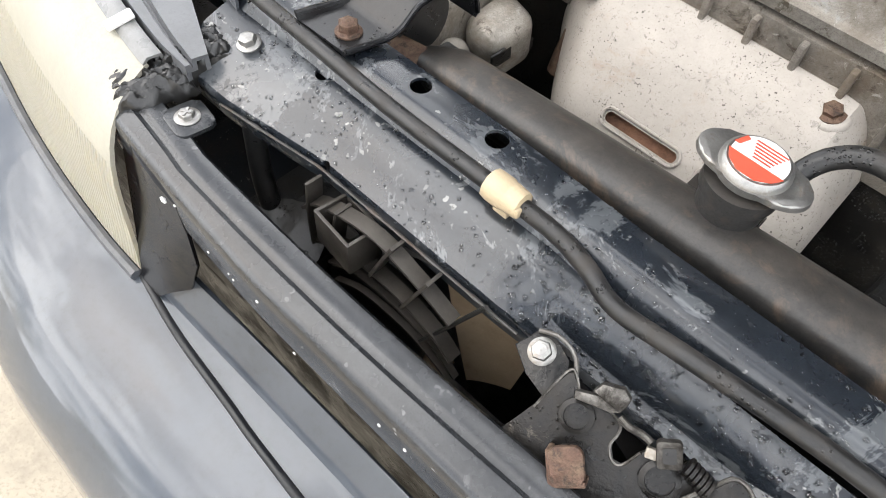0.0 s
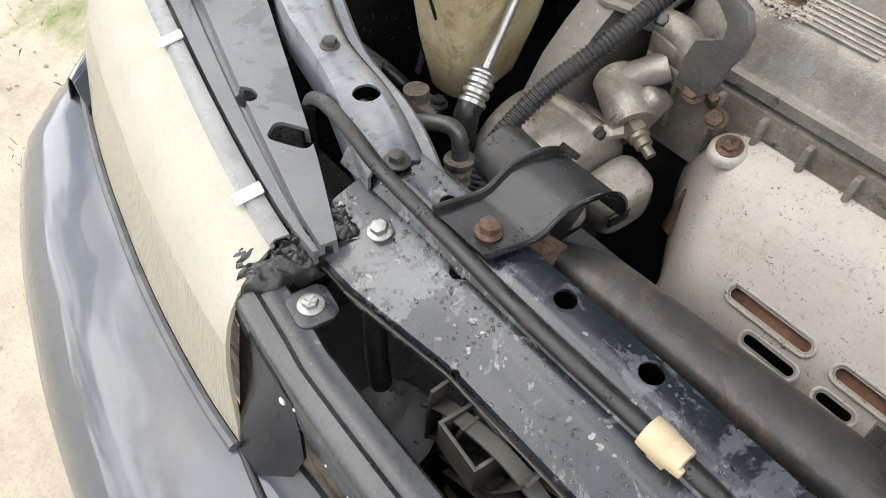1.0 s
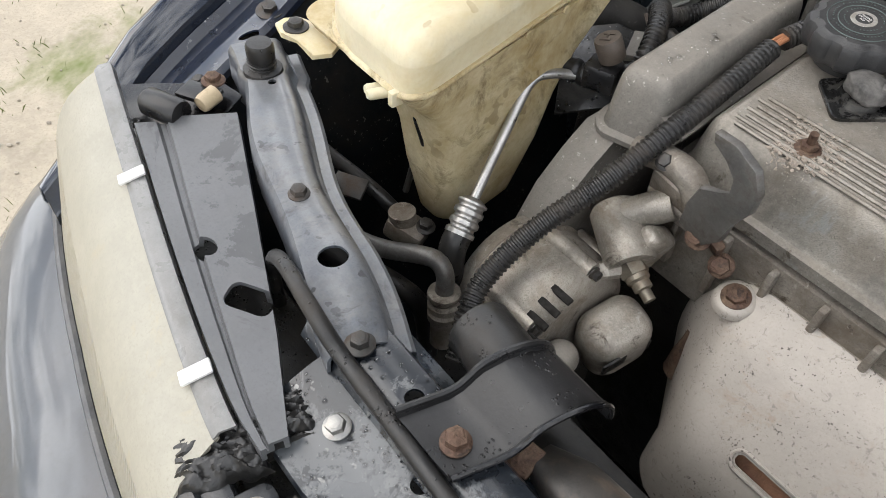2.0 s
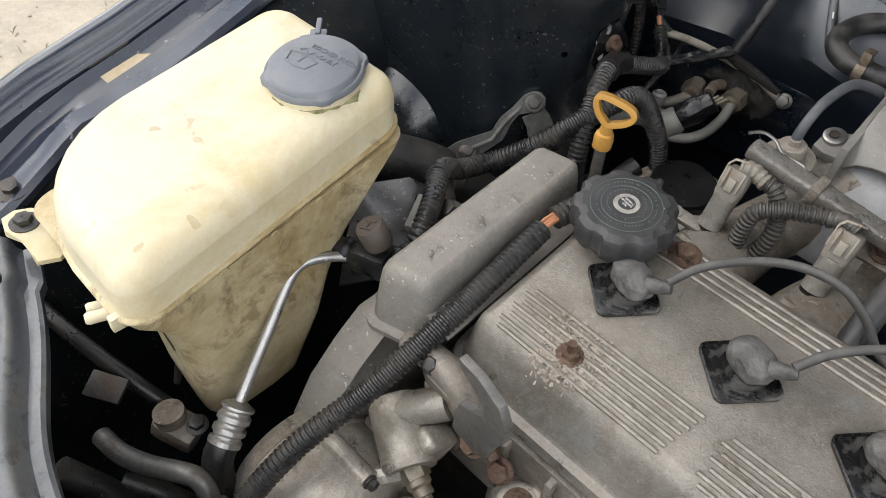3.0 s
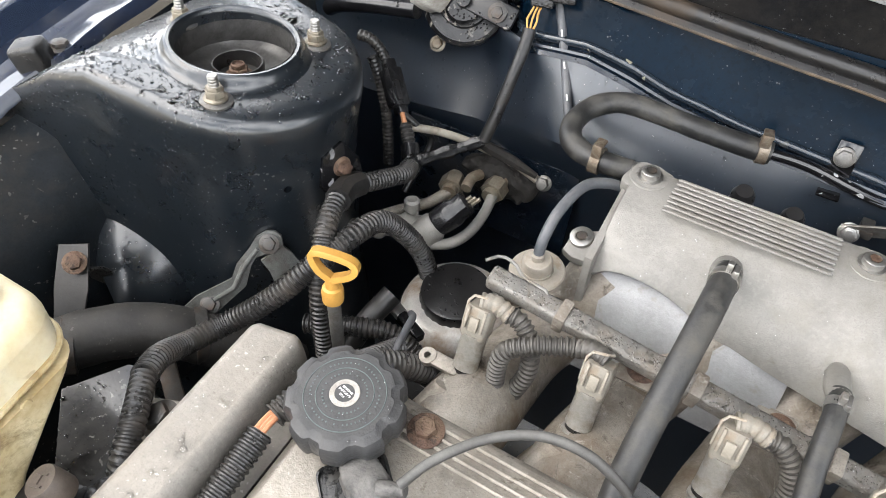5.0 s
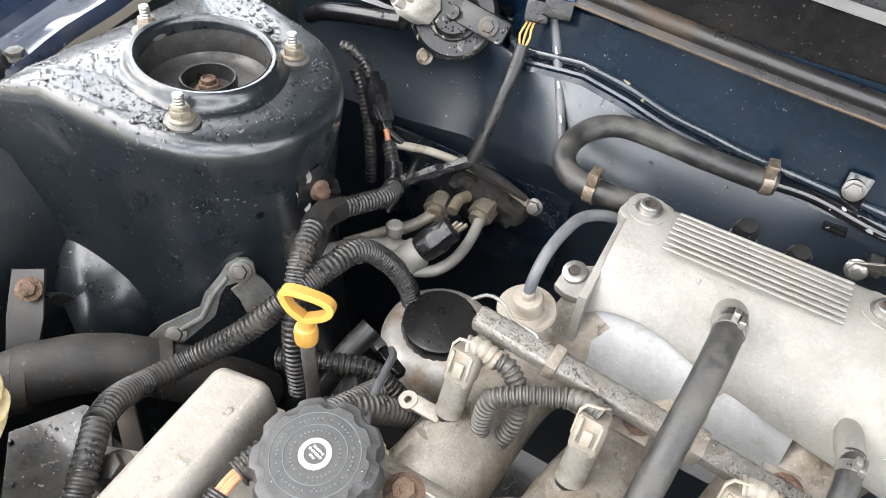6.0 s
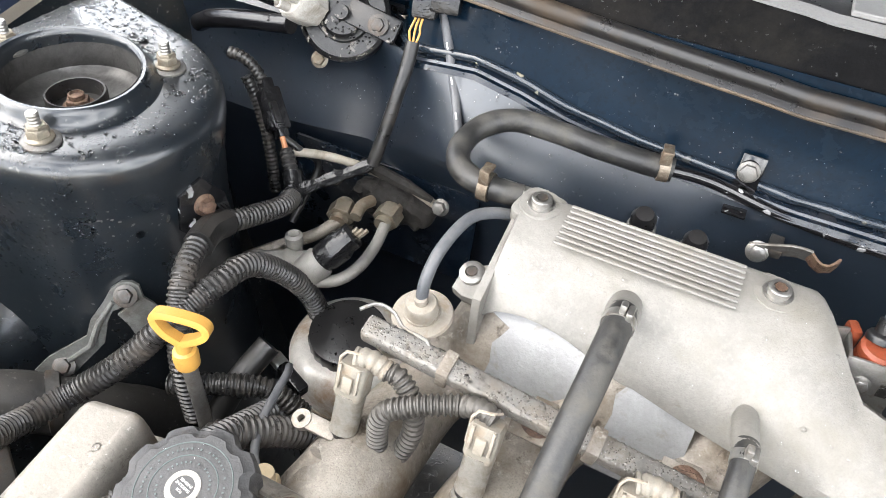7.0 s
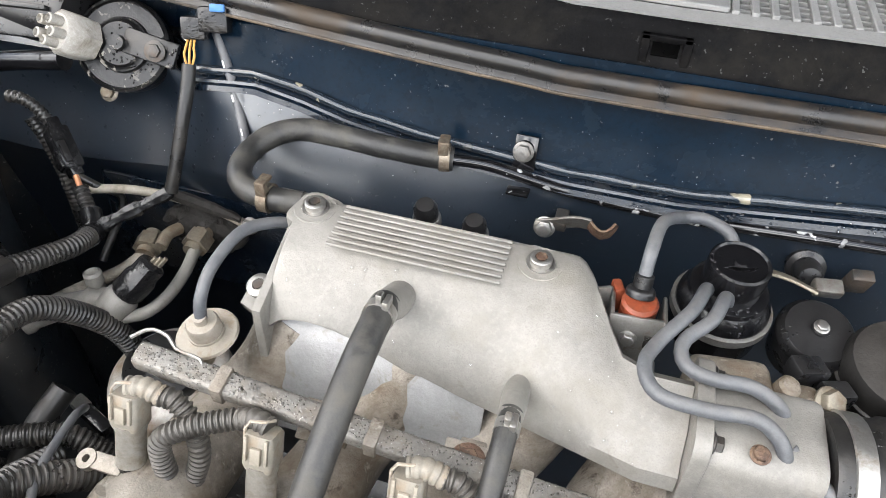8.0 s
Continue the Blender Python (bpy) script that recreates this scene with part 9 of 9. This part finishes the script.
part("web", box((0.05, 0.012, 0.03), pose(-0.32, 0.265, 0.695, 20, 10, 0), 0.004), M_ALU_D, arm)
part("arm_bolt", hex_head((-0.3365, 0.259, 0.7205), (0, -0.7, 0.7), 0.0055, 0.005, 1.4, 8), M_DSTEEL, arm)

# ---- fittings right of the plenum ----
tb_ = thing("throttle_body", (0.09, 0.59, 0.77), "cast aluminium throttle body joined to the plenum", "throttle body")
part("flange", prism(rrect(0.070, 0.072, 0.012), 0.010, Matrix.Translation((0.0435, 0.606, 0.780)) @ Euler((0, radians(90), 0)).to_matrix().to_4x4(), 0.002), M_ALU, tb_)
part("body", prism(rrect(0.062, 0.064, 0.014), 0.062, Matrix.Translation((0.0535, 0.604, 0.778)) @ Euler((0, radians(90), 0)).to_matrix().to_4x4(), 0.004), M_ALU, tb_)
for yy, zz in ((0.582, 0.807), (0.630, 0.807)):
    part("flange_bolt", hex_head((0.0535, yy, zz), (1, 0, 0), 0.005, 0.006, 1.3, 0), M_DSTEEL, tb_)
part("inlet_hose", lathe([(0.036, 0), (0.038, 0.004), (0.038, 0.03), (0.040, 0.034), (0.040, 0.12), (0, 0.12)], axis((0.116, 0.600, 0.778), (1, 0.1, 0)), 32), M_RUBBER, tb_, "black inlet hose")
part("band_clamp", lathe([(0.0385, 0), (0.0395, 0.0005), (0.0395, 0.011), (0.0385, 0.0115)], axis((0.124, 0.601, 0.778), (1, 0.1, 0)), 36), M_STEEL, tb_, "bright steel band clamp")
part("boss_block", join(box((0.05, 0.03, 0.04), pose(0.065, 0.640, 0.785, 0, 0, 8), 0.008, 3), box((0.03, 0.026, 0.035), pose(0.105, 0.638, 0.782, 0, 0, 8), 0.007, 3), lathe([(0.007, 0), (0.007, 0.012), (0.005, 0.014), (0, 0.014)], axis((0.095, 0.640, 0.795), (0.2, -0.2, 1)), 14)), M_ALU_D, tb_, "cast boss")
part("boss_nut", hex_head((0.121, 0.640, 0.797), (0.5, -0.5, 0.7), 0.0085, 0.008, 1.2, 0), M_BRASS, tb_, "yellowed nut")
part("rust_spot", hex_head((0.078, 0.580, 0.810), (0, -0.3, 1), 0.0045, 0.004, 1.25, 0), M_RUST, tb_, "rusty plug")
mod = thing("vacuum_modulator", (0.06, 0.715, 0.79), "round black vacuum modulator with a glossy lid", "modulator")
mm = axis((0.060, 0.708, 0.790), (0.02, -0.1, 1))
part("base_can", lathe([(0, -0.02), (0.030, -0.02), (0.032, 0.004), (0.0300, 0.014), (0.026, 0.020), (0, 0.020)], mm, 40), M_WETBLACK, mod)
part("rim", lathe([(0.0315, 0.000), (0.0335, 0.001), (0.0335, 0.007), (0.0315, 0.008)], mm, 40), M_GSTEEL, mod, "bright crimped rim")
part("shoulder", lathe([(0.0255, 0.019), (0.0265, 0.021), (0.0255, 0.024), (0.021, 0.026), (0, 0.026)], mm, 40), M_WETBLACK, mod)
part("lid", lathe([(0.0195, 0.024), (0.0200, 0.044), (0.0195, 0.0475), (0.0178, 0.0485), (0.0168, 0.0470), (0.004, 0.0470), (0.0035, 0.0490), (0, 0.0492)], mm, 40), M_WETBLACK, mod, "wet glossy black lid")
part("water_patch", prism([(-0.011, -0.005), (-0.004, -0.007), (0.006, -0.0065), (0.011, -0.003), (0.004, -0.0035), (-0.005, -0.003)], 0.0004, mm @ Matrix.Translation((0, 0, 0.0469))), M_WATER, mod, "puddle on the lid")
for k_ in range(2):
    part("nozzle", lathe([(0.0042, 0), (0.0042, 0.016), (0, 0.017)], axis((0.048 + 0.014 * k_, 0.700 - 0.006 * k_, 0.796), (-0.1, -0.5, 0.8)), 12), M_BLACK, mod)
vv = thing("solenoid_valve", (0.0, 0.66, 0.79), "vacuum solenoid valve with an orange cap on a steel bracket", "solenoid valve")
part("bracket", join(box((0.034, 0.0025, 0.038), pose(0.005, 0.654, 0.797, -6, 0, 5), 0.0008), box((0.0025, 0.026, 0.034), pose(-0.0115, 0.667, 0.799, 0, 0, 5), 0.0008), box((0.0025, 0.026, 0.026), pose(0.0215, 0.667, 0.803, 0, 0, 5), 0.0008), box((0.026, 0.0025, 0.042), pose(-0.026, 0.668, 0.800, 0, 0, 22), 0.0008), box((0.036, 0.012, 0.0025), pose(0.006, 0.650, 0.777, 10, 0, 5), 0.0008)), M_STEEL, vv, "dull folded steel bracket")
# slot shade drawn with a thin dark box on the bracket
part("bracket_slot", box((0.006, 0.001, 0.009), pose(0.015, 0.6525, 0.799, -6, 0, 5)), M_GRIME_SHADE, vv, "dark box standing for a shaded slot")
part("bracket_bolt", hex_head((0.002, 0.6525, 0.799), (0, -1, 0.1), 0.0045, 0.004, 1.3, 0), M_STEEL, vv)
M_ORED = surface("orange_red_cap", (0.24, 0.052, 0.022), 0.45, vary=0.25, size=60, bump=0.15, dirt=(0.12, 0.045, 0.022), dirt_at=0.58, dirt_size=60)
part("orange_cap", lathe([(0, -0.016), (0.0115, -0.016), (0.0118, -0.002), (0.0108, 0.0), (0.0118, 0.002), (0.0118, 0.007), (0.010, 0.009), (0, 0.009)], axis((0.005, 0.668, 0.811), (0, -0.1, 1)), 24), M_ORED, vv, "orange plastic cap")
part("orange_block", box((0.007, 0.012, 0.02), pose(-0.010, 0.680, 0.808, 0, 0, 20), 0.002), M_ORED, vv)
part("black_nozzle", lathe([(0, 0), (0.0095, 0), (0.0095, 0.003), (0.0085, 0.005), (0.0062, 0.006), (0.0062, 0.014), (0, 0.015)], axis((0.004, 0.672, 0.8195), (0.0, 0.4, 1)), 20), M_BLACK, vv)
for nm, pts in (("vacuum_hose", [(0.004, 0.677, 0.831), (0.005, 0.690, 0.846), (0.010, 0.720, 0.844), (0.024, 0.746, 0.832), (0.040, 0.753, 0.829), (0.058, 0.748, 0.824), (0.066, 0.735, 0.81)]),
                ("vacuum_hose", [(0.048, 0.700, 0.806), (0.043, 0.684, 0.826), (0.035, 0.658, 0.830), (0.018, 0.630, 0.826), (0.011, 0.609, 0.826), (0.020, 0.592, 0.824), (0.046, 0.590, 0.823), (0.073, 0.593, 0.822), (0.087, 0.588, 0.815), (0.094, 0.583, 0.802)]),
                ("vacuum_hose", [(0.062, 0.694, 0.806), (0.055, 0.680, 0.826), (0.047, 0.655, 0.828), (0.032, 0.636, 0.824), (0.034, 0.620, 0.822), (0.049, 0.614, 0.822), (0.071, 0.617, 0.820), (0.088, 0.615, 0.812), (0.096, 0.613, 0.800)]),
                ("vacuum_hose", [(0.088, 0.615, 0.805), (0.105, 0.617, 0.803), (0.125, 0.618, 0.802), (0.16, 0.608, 0.80)]),
                ("vacuum_hose", [(0.095, 0.592, 0.806), (0.108, 0.584, 0.80), (0.122, 0.572, 0.795)])):
    h = thing(nm, pts[0], "soft grey rubber vacuum hose", "hose", "grey vacuum hoses")
    part("hose", tube(pts, 0.0044, 14), M_GREYHOSE, h)
dd = thing("cruise_diaphragm", (0.12, 0.70, 0.77), "wet black round diaphragm housing", "diaphragm")
part("housing", lathe([(0, -0.03), (0.022, -0.03), (0.026, -0.004), (0.026, 0.0), (0.022, 0.005), (0.006, 0.007), (0.006, 0.009), (0, 0.009)], axis((0.122, 0.703, 0.792), (0.05, -0.3, 1)), 36), M_BLACK, dd)
part("screw", hex_head((0.122, 0.701, 0.801), (0.05, -0.3, 1), 0.004, 0.003, 1.3, 0), M_STEEL, dd)
part("copper_arm", strap([(0.08, 0.74, 0.806), (0.10, 0.735, 0.808), (0.12, 0.728, 0.806)], 0.01, 0.002, (0.3, -0.8, 0.3)), M_BRASS, dd, "coppery bracket strip")
part("black_plug", join(box((0.022, 0.016, 0.014), pose(0.112, 0.664, 0.795, 0, 10, 25), 0.002), box((0.02, 0.014, 0.012), pose(0.13, 0.655, 0.79, 0, 10, 25), 0.002)), M_BLACK, dd, "black wet connector")
dr = thing("breather_canister", (0.17, 0.69, 0.75), "dark ribbed canister at the edge of the bay", "canister")
part("drum", lathe([(0, -0.06), (0.034, -0.06), (0.036, 0.02), (0.033, 0.027), (0.02, 0.03), (0, 0.03)], axis((0.172, 0.688, 0.775), (0, -0.2, 1)), 36), M_DULL, dr)
part("band", lathe([(0.036, 0), (0.0375, 0.001), (0.0375, 0.008), (0.036, 0.009)], axis((0.172, 0.688, 0.775), (0, -0.2, 1)), 36), M_DULL, dr)
fs = thing("firewall_stub", (0.122, 0.785, 0.78), "black rubber plug on the firewall", "stub")
part("stub", lathe([(0.014, 0), (0.014, 0.006), (0.010, 0.008), (0.010, 0.02), (0.0075, 0.024), (0, 0.025)], axis((0.122, 0.782, 0.785), (0, -0.9, 0.3)), 22), M_BLACK, fs)
part("clip", box((0.02, 0.012, 0.01), pose(0.134, 0.755, 0.79, 20, 0, 10), 0.002), M_GSTEEL, fs)
part("clip", box((0.016, 0.01, 0.02), pose(0.156, 0.77, 0.79, 20, 0, 10), 0.002), M_DSTEEL, fs)

# ---- knock sensor lead and odd clips ----
ks = thing("sensor_wire", (-0.31, 0.46, 0.75), "thin grey sensor wire beside the oil cap", "wire")
part("wire", tube([(-0.347, 0.545, 0.716), (-0.335, 0.528, 0.735), (-0.330, 0.510, 0.74), (-0.322, 0.482, 0.745), (-0.312, 0.462, 0.744), (-0.300, 0.452, 0.745), (-0.298, 0.446, 0.748)], 0.0029, 10), M_GREYHOSE, ks)
part("end_boot", join(lathe([(0, 0), (0.0075, 0), (0.008, 0.006), (0.006, 0.014), (0, 0.016)], axis((-0.300, 0.452, 0.735), (0.1, 0.2, 1)), 14), box((0.016, 0.016, 0.012), pose(-0.298, 0.452, 0.735, 10, 0, 20), 0.002)), M_CREAM, ks)
cn = thing("loose_connector", (-0.36, 0.57, 0.70), "wet black connector with silver tape", "connector")
part("shell", box((0.030, 0.010, 0.011), pose(-0.352, 0.552, 0.690, 0, 8, -20), 0.002), M_TAPE, cn)
part("tip", box((0.014, 0.011, 0.008), pose(-0.368, 0.558, 0.694, 0, 8, -20), 0.002), M_STEEL, cn)
hl = thing("pcv_hose", (-0.35, 0.52, 0.72), "dusty corrugated hose behind the oil cap", "conduit", "wiring conduits")
part("conduit", loom([(-0.345, 0.455, 0.742), (-0.333, 0.465, 0.748), (-0.318, 0.485, 0.735), (-0.306, 0.505, 0.712), (-0.30, 0.52, 0.68)], 0.0105), M_LOOM, hl)
conduit("wiring_conduit", [(-0.42, 0.50, 0.70), (-0.385, 0.515, 0.705), (-0.355, 0.53, 0.70), (-0.33, 0.535, 0.68)], 0.0085, "oily corrugated loom low behind the engine")

# ---- flared foot of the strut tower ----
fl_rows = []
for top_ in spline([(-0.672, 0.520, 0.728), (-0.640, 0.512, 0.722), (-0.605, 0.500, 0.704), (-0.578, 0.488, 0.672), (-0.562, 0.478, 0.62), (-0.558, 0.475, 0.56)], 0.012):
    fl_rows.append([top_ + Vector((0.004, 0.030, 0.022)), top_ + Vector((0.002, 0.014, 0.010)), top_, top_ + Vector((-0.006, -0.014, -0.006)), top_ + Vector((-0.014, -0.028, -0.018)), top_ + Vector((-0.022, -0.038, -0.036))])
flare = part("base_flare", sheet(fl_rows, 0.002), M_TOWER, tower, "flared pressed foot")

# ---- wing fittings ----
part("wing_bolt", hex_head((-0.676, 0.127, gutter_z(0.127) - 0.009), (0.1, -0.15, 1), 0.0068, 0.006, 1.9, 12), M_DSTEEL, wing, "dark bolt with a wide washer")
part("wing_screw", hex_head((-0.660, 0.045, gutter_z(0.045) - 0.009), (0.1, -0.25, 1), 0.0045, 0.003, 1.5, 12), M_DSTEEL, wing)
bs = thing("bonnet_buffer", (-0.675, 0.515, 0.84), "black rubber block on the wing edge", "rubber block")
part("block", box((0.027, 0.024, 0.026), pose(-0.698, 0.509, 0.845, 5, -12, 30), 0.005, 3), M_RUBBER, bs)
part("bolt", hex_head((-0.695, 0.533, 0.8435), (0, 0, 1), 0.0075, 0.006, 1.5, 0), M_DSTEEL, bs)
stk = thing("paper_sticker", (-0.72, 0.25, 0.77), "faded beige paper sticker on the wing gutter", "sticker")
part("paper", box((0.013, 0.052, 0.0006), pose(-0.7505, 0.270, gutter_z(0.270) - 0.0285, 13.5, 0, 1)), M_CREAM, stk)

# ---- rain ----
wet_things = []
def off_lip(p):
    return p.z > 0.83 and math.hypot(p.x - CX, p.y - CY) > 0.0585


wet_things += rain_on(body, 2600, 0.0006, 0.0019, lambda p: off_lip(p) and p.x < -0.50, 0.6, 2)
wet_things += rain_on(body, 420, 0.0006, 0.0018, off_lip, 0.5, 13)
wet_things += rain_on(body, 110, 0.0018, 0.0042, lambda p: off_lip(p) and p.x > -0.56 and p.y < 0.66, 0.8, 3, 30)
wet_things += rain_on(body, 60, 0.0006, 0.0016, lambda p: p.z > 0.85, 0.3, 14)
wet_things += rain_on(body, 1500, 0.0005, 0.0014, lambda p: 0.74 < p.z < 0.85 and p.y < 0.53, -0.4, 4, 22)
wet_things += rain_on(flare, 420, 0.0006, 0.0020, None, 0.2, 12)
drops("tower_rain", wet_things, "beads of rain on the strut tower", "rain drops", 3)
rails = rain_on(front_rail, 900, 0.0005, 0.0020, lambda p: -0.085 < p.x < 0.12, 0.3, 5)
rails += rain_on(front_rail, 420, 0.0005, 0.0016, lambda p: p.x < -0.06, 0.3, 6, 40)
rails += rain_on(rear_rail, 900, 0.0005, 0.0016, lambda p: p.x > -0.11 and p.y < 0.03, 0.1, 7)
rails += rain_on(rear_rail, 120, 0.0007, 0.002, lambda p: p.x < -0.27, 0.5, 8)
rails += rain_on(wet_plate, 260, 0.0006, 0.0022, None, 0.3, 9)
rails += rain_on(bpy.data.objects["panel"], 220, 0.0004, 0.0012, None, 0.1, 10, 30)
drops("rail_rain", rails, "beads of rain on the radiator support", "rain drops", 5)

fr_ = rain_on(bpy.data.objects["lower_panel"], 320, 0.0009, 0.0026, lambda p: p.x < 0.0 and p.z > 0.74, 0.1, 21)
fr_ += rain_on(bpy.data.objects["upper_panel"], 650, 0.0004, 0.0012, lambda p: True, -0.9, 22, 14)
fr_ += rain_on(bpy.data.objects["seam_flange"], 260, 0.0008, 0.0020, None, 0.1, 23)
drops("firewall_rain", fr_, "beads of rain on the firewall", "rain drops", 8)
rr_ = rain_on(bpy.data.objects["rail_bar"], 1300, 0.0007, 0.0013, None, 0.3, 31)
rr_ += rain_on(bpy.data.objects["plenum"], 160, 0.0006, 0.0020, None, 0.3, 32, 20)
rr_ += rain_on(bpy.data.objects["upper_hood"], 30, 0.0010, 0.0032, None, 0.8, 33)
rr_ += rain_on(bpy.data.objects["cap_body"], 40, 0.0006, 0.0014, None, 0.5, 34)
drops("rail_beads", rr_, "beads of rain on the fuel rail and plenum", "rain drops", 9, M_FILM)
